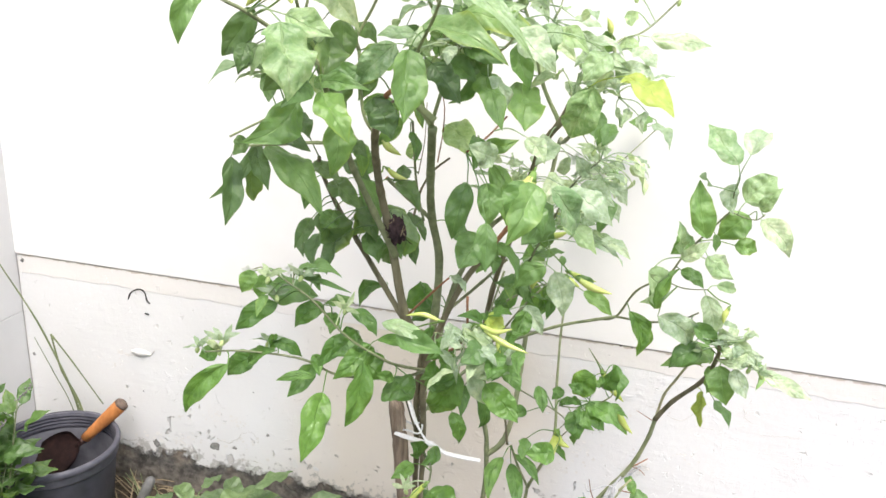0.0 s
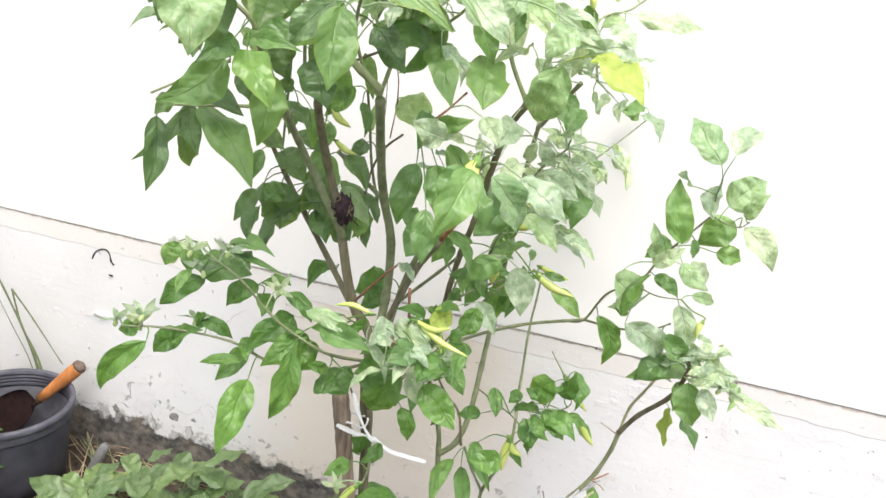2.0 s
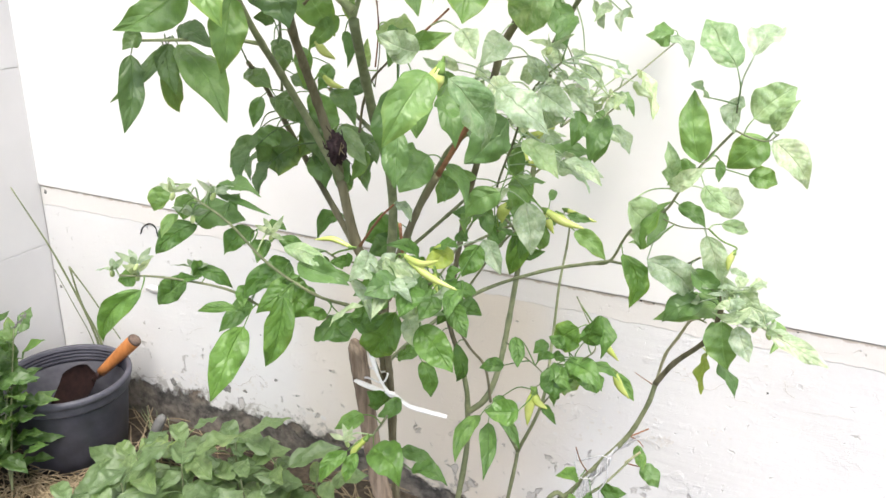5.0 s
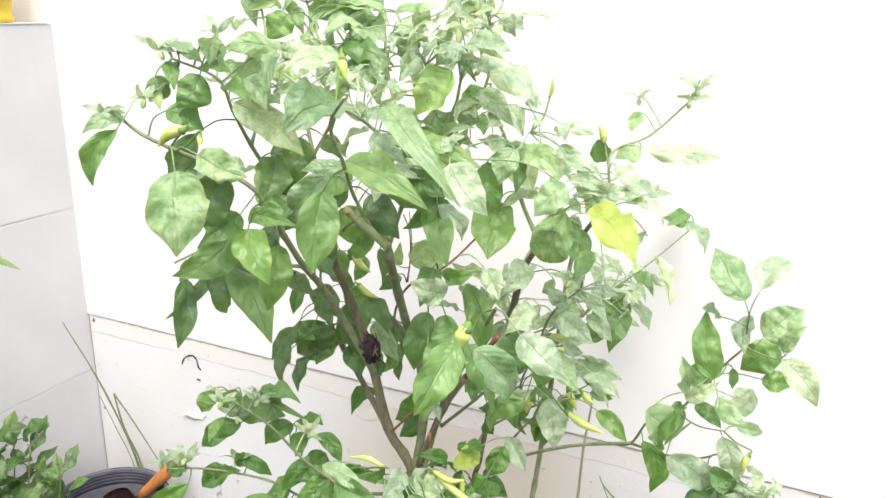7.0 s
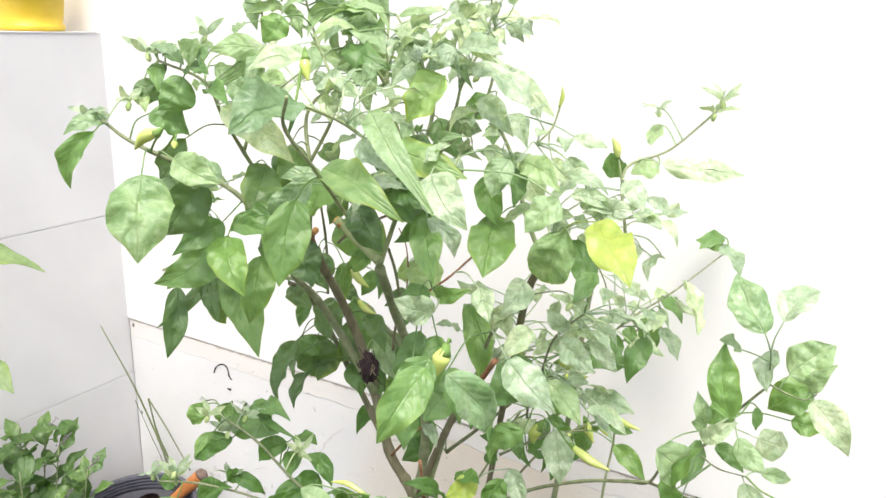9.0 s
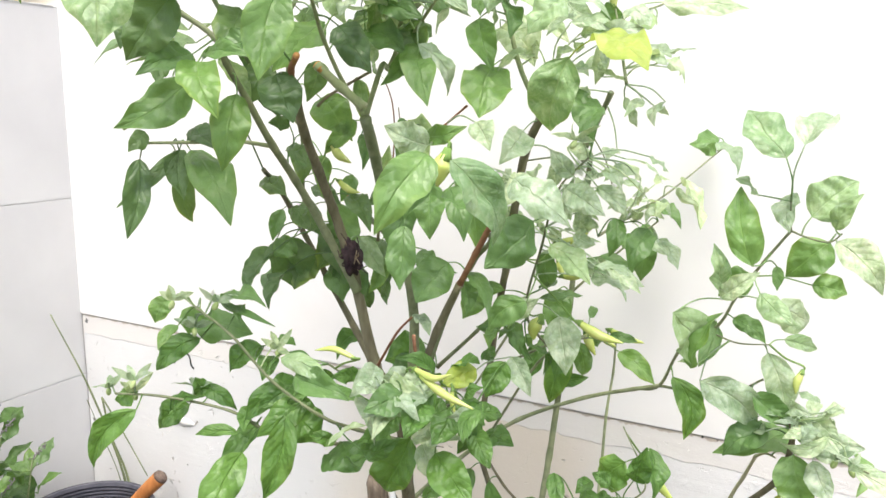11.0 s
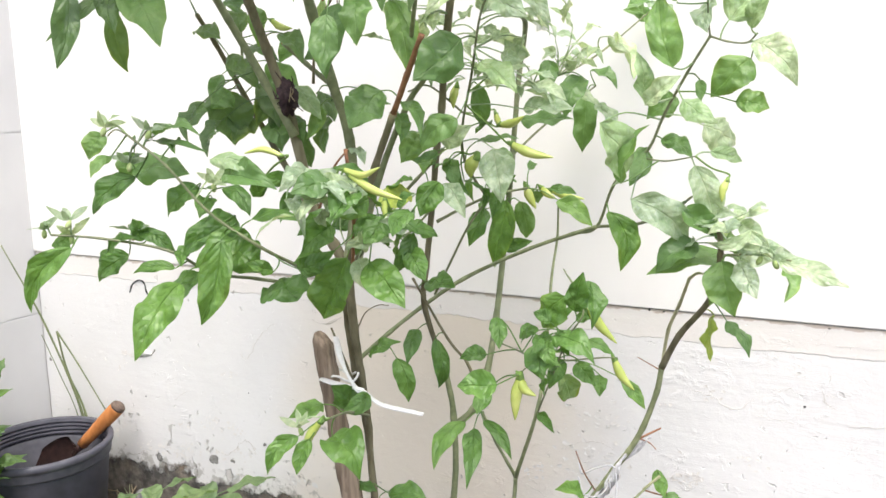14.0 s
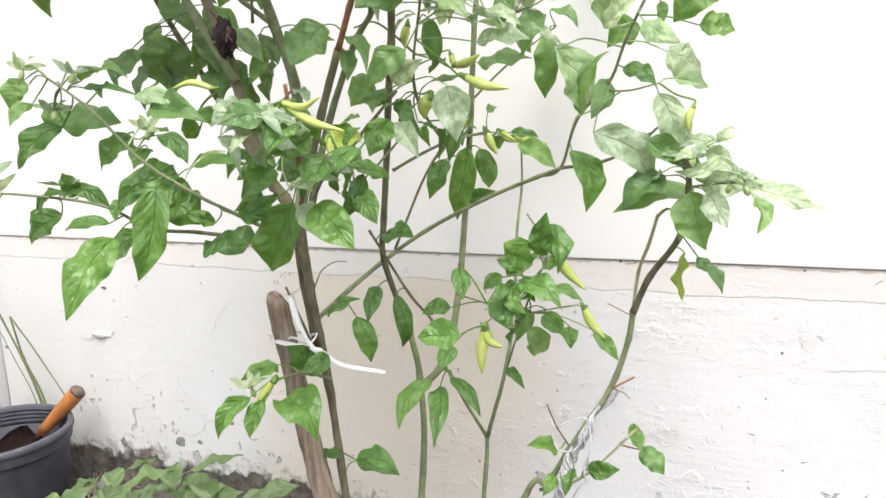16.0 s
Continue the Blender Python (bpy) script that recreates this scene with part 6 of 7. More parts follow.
pepper((-0.071, 1.150, 0.782), (-0.081, 1.146, 0.774), 0.0043, bend=0.08)
pepper((-0.306, 1.000, 0.967), (-0.275, 0.996, 0.956), 0.0042, bend=.1)
pepper((-0.080, 1.100, 0.902), (-0.044, 1.096, 0.917), 0.0063, bend=.12)

bud((-0.406, 0.845, 0.850))
bud((-0.375, 0.876, 0.846))
bud((-0.413, 0.880, 0.811))
bud((-0.507, 0.840, 0.738))
bud((-0.476, 0.850, 0.749))
bud((-0.489, 0.860, 0.730))
bud((-0.436, 0.900, 0.731))
bud((-0.333, 0.920, 0.788))
bud((-0.431, 0.820, 1.258))
bud((-0.389, 0.860, 1.276))
bud((-0.462, 0.770, 1.198))
bud((-0.438, 0.800, 1.211))
bud((-0.008, 1.170, 1.207))
bud((0.059, 1.180, 1.221))
bud((0.052, 1.180, 1.208))
bud((0.183, 1.100, 0.740))
bud((0.219, 1.090, 0.715))
bud((0.230, 1.080, 0.714))
bud((-0.150, 1.000, 1.245))
bud((-0.301, 0.850, 1.263))
bud((-0.032, 1.000, 1.021))
bud((-0.130, 0.900, 0.737))
bud((-0.241, 0.930, 0.517))
bud((-0.212, 1.000, 1.264))
bud((-0.190, 1.050, 1.285))
cluster((-0.375, 0.900, 1.246), (0.06, 0.06, 0.05), 12, 0.052, LEAF_HAZED, 100)
cluster((-0.329, 0.950, 1.239), (0.06, 0.06, 0.05), 12, 0.05, LEAF_PALE, 101)
cluster((-0.252, 0.930, 1.203), (0.06, 0.06, 0.05), 12, 0.05, LEAF_PALE, 102)
cluster((-0.213, 0.950, 1.155), (0.06, 0.06, 0.05), 12, 0.05, LEAF_HAZED, 103)
cluster((-0.155, 1.000, 1.191), (0.06, 0.06, 0.05), 10, 0.042, LEAF_PALE, 104)
cluster((-0.115, 1.060, 1.177), (0.06, 0.06, 0.05), 8, 0.036, LEAF_PALE, 105)
cluster((-0.050, 1.060, 1.121), (0.06, 0.06, 0.05), 10, 0.04, LEAF_PALE, 106)
cluster((-0.162, 1.060, 0.960), (0.06, 0.06, 0.05), 12, 0.045, LEAF_PALE, 110)
cluster((-0.098, 1.100, 0.927), (0.06, 0.06, 0.05), 12, 0.04, LEAF_PALE, 111)
cluster((-0.082, 1.220, 0.777), (0.06, 0.06, 0.05), 8, 0.036, LEAF_HAZED, 112)
cluster((-0.322, 1.040, 1.301), (0.06, 0.06, 0.05), 14, 0.048, LEAF_HAZED, 113)
cluster((-0.360, 1.000, 1.312), (0.06, 0.06, 0.05), 10, 0.05, LEAF_HAZED, 114)
cluster((-0.213, 1.030, 1.279), (0.06, 0.06, 0.05), 12, 0.042, LEAF_PALE, 115)
cluster((-0.178, 1.080, 1.305), (0.06, 0.06, 0.05), 10, 0.04, LEAF_PALE, 116)
cluster((-0.384, 0.870, 1.112), (0.06, 0.06, 0.05), 8, 0.05, LEAF_HAZED, 117)
cluster((-0.410, 0.970, 1.298), (0.06, 0.06, 0.05), 8, 0.045, LEAF_HAZED, 118)
cluster((-0.328, 1.050, 1.352), (0.06, 0.06, 0.05), 12, 0.05, LEAF_HAZED, 119)
cluster((-0.390, 1.000, 1.349), (0.06, 0.06, 0.05), 8, 0.05, LEAF_HAZED, 120)
cluster((-0.195, 1.100, 1.343), (0.06, 0.06, 0.05), 8, 0.045, LEAF_HAZED, 121)
flower((-0.059, 1.100, 0.987))
flower((-0.027, 1.130, 0.960))
flower((-0.454, 0.885, 0.837))
flower((-0.400, 0.900, 0.842))

cluster((-0.02, 1.06, 0.98), (0.06, 0.07, 0.05), 20, 0.036, LEAF_PALE, 1)
cluster((-0.03, 1.25, 0.94), (0.06, 0.07, 0.05), 16, 0.032, LEAF_PALE, 2)
cluster((-0.04, 1.06, 0.90), (0.05, 0.06, 0.04), 9, 0.036, LEAF_PALE, 3)
cluster((-0.17, 0.97, 1.27), (0.08, 0.08, 0.05), 20, 0.036, LEAF_PALE, 4)
cluster((-0.28, 1.0, 1.25), (0.09, 0.09, 0.06), 18, 0.042, LEAF_HAZED, 5)
cluster((-0.14, 0.86, 0.79), (0.06, 0.05, 0.04), 14, 0.036, LEAF_PALE, 6)
cluster((-0.13, 0.95, 0.76), (0.06, 0.06, 0.05), 12, 0.042, LEAF, 7)
cluster((0.19, 1.10, 0.74), (0.05, 0.05, 0.04), 14, 0.032, LEAF_PALE, 8)
cluster((0.0, 1.12, 0.60), (0.05, 0.05, 0.06), 12, 0.038, LEAF, 9)
cluster((-0.11, 1.1, 0.80), (0.05, 0.08, 0.06), 11, 0.042, LEAF, 10)
cluster((0.0, 1.1, 1.09), (0.07, 0.07, 0.06), 16, 0.034, LEAF_PALE, 11)
cluster((-0.2, 0.9, 1.15), (0.12, 0.08, 0.07), 12, 0.044, LEAF_PALE, 13)

# a ragged dried growth between the stems
nest = Vector((-0.287, 0.999, 0.88))
bm = bmesh.new()
bmesh.ops.create_icosphere(bm, subdivisions=3, radius=1)
for v in bm.verts:
    k = 1 + 0.6 * noise.fractal(v.co * 2.6, 1.0, 2.0, 5)
    v.co = nest + Vector((v.co.x * 0.0115, v.co.y * 0.0105, v.co.z * 0.019)) * k
growth = part("dried_growth", bm, DEAD, MAIN, "dark dried growth on the stem")
rnd = random.Random(31)
for k in range(16):
    bm = bmesh.new()
    a = rnd.uniform(0, 6.28)
    d = Vector((math.cos(a), rnd.uniform(-0.8, 0.2), math.sin(a) * 1.3 + 0.25)).normalized()
    e = nest + d * rnd.uniform(0.012, 0.026) + Vector((0, 0, rnd.uniform(-0.006, 0.01)))
    tube(bm, curve_points([nest + d * 0.005, nest + d * 0.014 + Vector((rnd.gauss(0, 0.004), 0, rnd.gauss(0, 0.004))), e], 4), lambda u: 0.0011 - 0.0006 * u, 5)
    part("dry_wisp", bm, STRAW if k % 3 == 0 else DEAD, growth)


# ---- stake and ties ----
def stake(*pts):
    line = curve_points(list(pts) + [Vector(pts[-1]) * 2 - Vector(pts[-2]), Vector((-0.262, 1.115, -0.03))], 8)
    thing = root("wooden_stake", (-0.262, 1.115, 0), "weathered grey-brown wooden stake with a rounded top", "stake")
    bm = bmesh.new()
    tube(bm, line, lambda u: 0.0158 * (1 if u > 0.06 else 0.62 + 0.38 * math.sqrt(max(0.0, 1 - (1 - u / 0.06) ** 2))) * (0.9 + 0.12 * u), 18, 0.75, 0.16)
    top, down = line[0], (line[1] - line[0]).normalized()
    # the worn top slopes to one side
    for v in bm.verts:
        h = (v.co - top).dot(down)
        if h < 0.02:
            v.co += down * (0.012 * (1 - h / 0.02) * max(0.0, (v.co.x - top.x) / 0.012 + 0.4))
    part("post", bm, WOOD, thing)
    return thing


def ribbon(*pts):
    line = curve_points(pts, 8)
    bm = bmesh.new()
    tube(bm, line, lambda u: 0.0042 * (0.85 + 0.3 * math.sin(u * 9)), 8, 0.35, 0.3)
    return part("tape", bm, STRING, TAPE)


def strand(*pts):
    line = curve_points(pts, 5)
    bm = bmesh.new()
    tube(bm, line, lambda u: 0.0017 * (0.8 + 0.4 * math.sin(u * 14) ** 2), 7, 1.0, 0.3)
    return part("piece", bm, BLACK, SCRAP)


TAPE = root("plastic_tie", (-0.25, 1.05, 0.52), "white plastic tape tying the stem to the stake", "tie")
SCRAP = root("dried_strand", (-1.03, 1.448, 0.5), "dark curled dry strand stuck on the plaster", "debris")


# ---- wear on the lower wall ----
LIFTED = speckled("lifted_paint", (0.68, 0.66, 0.63), (0.78, 0.77, 0.75), 40, 0.75, 0.3, 0.001)
GAP = speckled("crack_dirt", (0.36, 0.33, 0.29), (0.58, 0.55, 0.5), 150, 0.9)
BARE = speckled("bare_masonry", (0.12, 0.12, 0.115), (0.36, 0.35, 0.33), 130, 0.95, 0.9, 0.003)


def crack(width, *pts):
    """Dirty hairline cracks in the paint, and thin twigs stuck on it."""
    rnd = random.Random(len(pts) + int(abs(pts[0][0]) * 1000))
    line = [q + Vector((rnd.gauss(0, 0.0013), 0, rnd.gauss(0, 0.0015))) for q in curve_points([(x, 1.4484, z) for x, z in pts], 4)]
    bm = bmesh.new()
    tube(bm, line, lambda u: 0.5 * width * (0.4 + 0.6 * math.sin(math.pi * u) ** 0.5) * rnd.uniform(0.5, 1.2), 5)
    part("crack", bm, GAP, wall_lower)


def flake(bm, x, z, size, rnd):
    """One curled chip of paint, held at one side."""
    a0, n = rnd.uniform(0, 6.28), 7
    ring = []
    for k in range(n):
        a = 2 * math.pi * k / n
        r = 1.25 * size * rnd.uniform(0.3, 1.0)
        dx, dz = r * math.cos(a), r * math.sin(a) * 0.8
        out = max(0.0, math.cos(a - a0)) * size * rnd.uniform(0.02, 0.2)
        ring.append(bm.verts.new((x + dx, 1.4478 - out, z + dz)))
    mid = bm.verts.new((x, 1.4479, z))
    low = bm.verts.new((x, 1.4495, z))
    for k in range(n):
        bm.faces.new((mid, ring[k], ring[(k + 1) % n]))
        bm.faces.new((low, ring[(k + 1) % n], ring[k]))


def flaking(at, reach, count, size, seed):
    rnd = random.Random(seed)
    bm = bmesh.new()
    for _ in range(count):
        x, z = at[0] + rnd.gauss(0, 0.6) * reach[0], at[1] + rnd.gauss(0, 0.6) * reach[1]
        if z > 0.125 and x > -1.34:
            flake(bm, x, z, size * rnd.uniform(0.35, 1.15), rnd)
    part("flaking_paint", bm, LIFTED, wall_lower, "", False)


def patch_disc(name, x, z, size, mat):
    bm = bmesh.new()
    ring = []
    for k in range(18):
        a = 2 * math.pi * k / 18
        r = size * (0.7 + 0.5 * noise.noise(Vector((math.cos(a) * 1.6 + x * 50, math.sin(a) * 1.6, z * 50))))
        ring.append(bm.verts.new((x + r * math.cos(a), 1.4486, z + r * math.sin(a))))
    mid = bm.verts.new((x, 1.4464, z))
    for k in range(18):
        bm.faces.new((mid, ring[(k + 1) % 18], ring[k]))
    part(name, bm, mat, wall_lower)


def speck(x, z, size):
    patch_disc("dirt_speck", x, z, size, BLACK)


def bare_spot(x, z, size):
    patch_disc("bare_patch", x, z, size, BARE)


stem(REEDS, "reed", REED, 0.0035, 0.0012, (-1.190, 1.410, 0.000), (-1.179, 1.400, 0.192), (-1.221, 1.360, 0.417), (-1.288, 1.325, 0.596))
stem(REEDS, "reed", REED, 0.0028, 0.002, (-1.170, 1.415, 0.000), (-1.176, 1.405, 0.196), (-1.217, 1.400, 0.299), (-1.227, 1.390, 0.396))
stem(REEDS, "reed", REED, 0.002, 0.0012, (-1.227, 1.390, 0.396), (-1.185, 1.400, 0.328), (-1.120, 1.410, 0.222))
stem(REEDS, "reed", REED, 0.0012, 0.0008, (-1.180, 1.410, 0.020), (-1.196, 1.400, 0.194), (-1.233, 1.390, 0.300), (-1.264, 1.380, 0.386))
stake((-0.298, 1.061, 0.586), (-0.290, 1.070, 0.507), (-0.282, 1.085, 0.392), (-0.273, 1.095, 0.314))
ribbon((-0.293, 1.050, 0.527), (-0.265, 1.045, 0.526), (-0.239, 1.045, 0.524), (-0.226, 1.050, 0.519), (-0.207, 1.055, 0.504), (-0.154, 1.065, 0.496))
ribbon((-0.274, 1.060, 0.583), (-0.260, 1.050, 0.555), (-0.239, 1.045, 0.526), (-0.229, 1.050, 0.520))
strand((-1.058, 1.448, 0.487), (-1.048, 1.448, 0.506), (-1.027, 1.448, 0.517), (-1.013, 1.448, 0.511), (-1.008, 1.448, 0.492), (-1.001, 1.448, 0.485))
strand((-1.016, 1.448, 0.458), (-1.005, 1.448, 0.457))
crack(0.0009, (-0.671, 0.461), (-0.685, 0.449), (-0.702, 0.437), (-0.710, 0.425), (-0.722, 0.414), (-0.729, 0.398), (-0.738, 0.387), (-0.748, 0.373))
crack(0.0006, (-0.748, 0.373), (-0.760, 0.381), (-0.762, 0.391))
crack(0.0008, (-0.951, 0.259), (-0.938, 0.268), (-0.920, 0.280), (-0.902, 0.284))
crack(0.0009, (-0.846, 0.164), (-0.834, 0.159), (-0.814, 0.156), (-0.793, 0.170), (-0.776, 0.190), (-0.759, 0.199), (-0.748, 0.191), (-0.737, 0.176))
crack(0.0006, (-0.650, 0.305), (-0.636, 0.304), (-0.622, 0.311))
crack(0.001, (-1.154, 0.080), (-1.129, 0.096), (-1.100, 0.106), (-1.072, 0.108), (-1.057, 0.120), (-1.030, 0.118))
crack(0.0009, (-0.810, 0.104), (-0.785, 0.116), (-0.757, 0.119), (-0.729, 0.116))
crack(0.0006, (-1.083, 0.345), (-1.066, 0.342), (-1.048, 0.344), (-1.030, 0.341))
crack(0.0006, (-0.670, 0.344), (-0.655, 0.356), (-0.641, 0.353))
crack(0.0009, (0.116, 0.438), (0.129, 0.436), (0.140, 0.431), (0.149, 0.434), (0.160, 0.422), (0.176, 0.417), (0.191, 0.418), (0.201, 0.428), (0.209, 0.435))
crack(0.0008, (0.213, 0.410), (0.226, 0.409), (0.238, 0.407), (0.254, 0.407), (0.266, 0.403))
crack(0.001, (0.297, 0.465), (0.301, 0.457), (0.301, 0.449), (0.308, 0.441), (0.320, 0.436))
crack(0.0006, (0.300, 0.452), (0.310, 0.456), (0.319, 0.455))
crack(0.0005, (0.304, 0.491), (0.307, 0.484), (0.309, 0.476))
crack(0.0007, (0.336, 0.413), (0.355, 0.415), (0.373, 0.419), (0.392, 0.419), (0.410, 0.421))
crack(0.0005, (0.161, 0.498), (0.166, 0.487), (0.170, 0.479))
crack(0.0006, (0.233, 0.456), (0.246, 0.455), (0.256, 0.459), (0.266, 0.453))
crack(0.0006, (-0.087, 0.299), (-0.071, 0.315), (-0.043, 0.323), (-0.013, 0.325), (-0.001, 0.317))
crack(0.0005, (0.286, 0.530), (0.309, 0.531), (0.338, 0.530), (0.374, 0.532))
crack(0.0006, (-0.164, 0.232), (-0.137, 0.223), (-0.111, 0.208))
flaking((-0.858, 0.220), (0.025, 0.017), 22, 0.004, 1)
flaking((-0.790, 0.218), (0.020, 0.012), 18, 0.004, 2)
flaking((-0.937, 0.126), (0.030, 0.022), 26, 0.005, 3)
flaking((-0.926, 0.153), (0.026, 0.016), 16, 0.004, 4)
flaking((-1.039, 0.123), (0.063, 0.019), 22, 0.007, 5)
flaking((-1.078, 0.094), (0.074, 0.023), 20, 0.008, 6)
flaking((-0.935, 0.098), (0.052, 0.022), 24, 0.008, 7)
flaking((-0.830, 0.153), (0.037, 0.025), 10, 0.006, 8)
flaking((-1.099, 0.322), (0.037, 0.014), 12, 0.004, 9)
flaking((-1.078, 0.349), (0.027, 0.009), 8, 0.006, 10)
flaking((-0.935, 0.201), (0.010, 0.009), 6, 0.005, 11)
flaking((-0.765, 0.164), (0.032, 0.021), 12, 0.006, 12)
flaking((-0.777, 0.107), (0.056, 0.014), 16, 0.007, 13)
flaking((-0.645, 0.126), (0.067, 0.014), 20, 0.007, 14)
flaking((-0.793, 0.341), (0.032, 0.020), 10, 0.004, 15)
flaking((-0.923, 0.341), (0.025, 0.010), 8, 0.004, 16)
flaking((-1.287, 0.194), (0.040, 0.047), 10, 0.004, 17)
flaking((-1.146, 0.148), (0.029, 0.011), 10, 0.005, 18)
flaking((-0.046, 0.306), (0.039, 0.016), 30, 0.006, 19)
flaking((-0.054, 0.259), (0.037, 0.020), 24, 0.006, 20)
flaking((0.127, 0.293), (0.014, 0.011), 16, 0.005, 21)
flaking((0.099, 0.285), (0.014, 0.009), 10, 0.005, 22)
flaking((0.206, 0.338), (0.021, 0.012), 14, 0.004, 23)
flaking((0.148, 0.436), (0.016, 0.012), 10, 0.004, 24)
flaking((-0.038, 0.365), (0.042, 0.019), 22, 0.005, 25)
flaking((-0.144, 0.262), (0.033, 0.040), 20, 0.005, 26)
flaking((0.045, 0.378), (0.111, 0.056), 16, 0.004, 27)
flaking((0.254, 0.490), (0.044, 0.022), 12, 0.004, 28)
flaking((0.006, 0.296), (0.024, 0.019), 14, 0.005, 29)
bm = bmesh.new()
bmesh.ops.create_icosphere(bm, subdivisions=3, radius=1)
for v in bm.verts:
    k = 1 + 0.25 * noise.noise(v.co * 2.3)
    v.co = Vector((-1.035 + v.co.x * 0.026 * k, 1.449 + v.co.y * 0.0055 * k, 0.354 + v.co.z * 0.0085 * k))
part("lifted_plaster", bm, LIFTED, wall_lower, "blister of lifted white plaster")
crack(0.0022, (-1.012, 0.350), (-1.006, 0.354), (-1.001, 0.360), (-0.998, 0.366))
crack(0.0012, (-1.064, 0.345), (-1.050, 0.3435), (-1.032, 0.344))
speck(-1.035, 0.253, 0.0025)
speck(0.050, 0.558, 0.0025)
speck(0.072, 0.557, 0.002)
speck(0.301, 0.555, 0.002)
speck(-0.747, 0.303, 0.002)
speck(0.277, 0.434, 0.0025)
bare_spot(-0.852, 0.138, 0.016)
bare_spot(-1.008, 0.114, 0.014)
bare_spot(-1.055, 0.090, 0.012)
bare_spot(-0.799, 0.145, 0.007)
bare_spot(-0.713, 0.197, 0.006)
# thin brown twig on the plaster, drawn like the wall's hairlines
crack(0.0016, (-0.585, 0.475), (-0.568, 0.471), (-0.550, 0.470), (-0.527, 0.485))
crack(0.0011, (-0.557, 0.47), (-0.535, 0.476), (-0.512, 0.491))
bare_spot(-1.335, 0.300, 0.0060)
bare_spot(-1.335, 0.545, 0.0080)
bm = bmesh.new()
tube(bm, [Vector((-0.276 + 0.021 * math.cos(a), 1.077 + 0.017 * math.sin(a), 0.526 + 0.004 * math.sin(a * 3))) for a in [k * 0.35 for k in range(19)]], lambda u: 0.0016, 6)
part("loop", bm, STRING, TAPE)

tie = root("string_tie", (0.03, 1.19, 0.36), "grey plastic string wound round the leaning stem", "tie")
rnd = random.Random(3)
core = curve_points([(0.095, 1.188, 0.462), (0.062, 1.188, 0.41), (0.038, 1.186, 0.366), (0.027, 1.178, 0.33), (0.02, 1.17, 0.29), (0.012, 1.165, 0.22)], 10)
for k in range(10):
    bm = bmesh.new()
    line = []
    for i, q in enumerate(core[2 * (k % 5):]):
        a = i * (0.5 - 0.06 * (k % 4)) + k * 1.05
        r = 0.0062 + 0.0012 * math.sin(i * 0.7 + k * 2)
        line.append(q + Vector((r * math.cos(a), -0.003 + r * math.sin(a), 0.002 * math.sin(i * 1.3 + k))))
    tube(bm, line, lambda u: 0.0013, 5)
    part("strand", bm, TIE, tie)
for loop in (((0.014, 1.176, 0.416), (0.02, 1.17, 0.405), (0.036, 1.172, 0.414), (0.054, 1.176, 0.42), (0.062, 1.182, 0.41), (0.055, 1.19, 0.4)),
             ((0.013, 1.178, 0.395), (0.022, 1.17, 0.379), (0.034, 1.17, 0.376), (0.045, 1.174, 0.38), (0.054, 1.18, 0.395)),
             ((0.062, 1.176, 0.41), (0.064, 1.17, 0.385), (0.056, 1.17, 0.36), (0.058, 1.17, 0.34))):
    bm = bmesh.new()
    tube(bm, curve_points(loop, 6), lambda u: 0.0011, 5)
    part("turn", bm, TIE, tie)

# ---- pot and trowel ----
pot = root("plant_pot", (-1.135, 1.262, 0), "dusty black plastic nursery pot with a ribbed rim", "pot")
MOVE = Matrix.Translation((-1.135, 1.262, 0))
bm = bmesh.new()
lathe(bm, [(0.0, 0.004), (0.098, 0.004), (0.106, 0.008), (0.112, 0.05), (0.1195, 0.12), (0.124, 0.165), (0.124, 0.168), (0.1215, 0.168)], 56)
bm.transform(MOVE)
part("body", bm, PLASTIC, pot)
bm = bmesh.new()
lathe(bm, [(0.1212, 0.166), (0.116, 0.12), (0.109, 0.05), (0.103, 0.012), (0.0, 0.012)], 56)
bm.transform(MOVE)
part("inside", bm, LINING, pot, "grey inside, coloured as if lit")
bm = bmesh.new()
ribs = [(0.1265, 0.206), (0.1248, 0.204)]
for k in range(4):
    ribs += [(0.1248, 0.201 - 0.0085 * k), (0.1228, 0.199 - 0.0085 * k), (0.1228, 0.196 - 0.0085 * k), (0.1248, 0.1945 - 0.0085 * k)]
lathe(bm, [(0.122, 0.170), (0.1285, 0.170), (0.130, 0.174), (0.1302, 0.188), (0.1312, 0.190), (0.134, 0.192), (0.1355, 0.196), (0.1355, 0.202), (0.133, 0.206)] + ribs + [(0.1212, 0.162)], 56)
bm.transform(MOVE)
part("rim", bm, RIM, pot, "ribbed grey rim")
trowel = root("hand_trowel", (-1.128, 1.349, 0.163), "rusty hand trowel with an orange wooden handle", "trowel")
end, neck = Vector((-1.045, 1.386, 0.254)), Vector((-1.128, 1.349, 0.163))
d = (neck - end).normalized()
bm = bmesh.new()
tube(bm, [end.lerp(neck, t) for t in (0.07, 0.11, 0.3, 0.55, 0.8, 1.0)], lambda u: 0.0155 + 0.0015 * math.sin(u * 5) - 0.0025 * u, 16)
part("handle", bm, HANDLE, trowel)
bm = bmesh.new()
tube(bm, [end, end.lerp(neck, 0.03), end.lerp(neck, 0.075)], lambda u: 0.011 + 0.0055 * min(1, u * 1.6), 16)
part("handle_end", bm, HANDLE_END, trowel, "dark worn end of the handle")
bm = bmesh.new()
tube(bm, [neck, neck + d * 0.012, neck + d * 0.03], lambda u: 0.0095 - 0.004 * u, 12)
part("ferrule", bm, RUST, trowel)
bm = bmesh.new()
down = Vector((-0.75, -0.33, -0.57)).normalized()
start = neck + d * 0.01
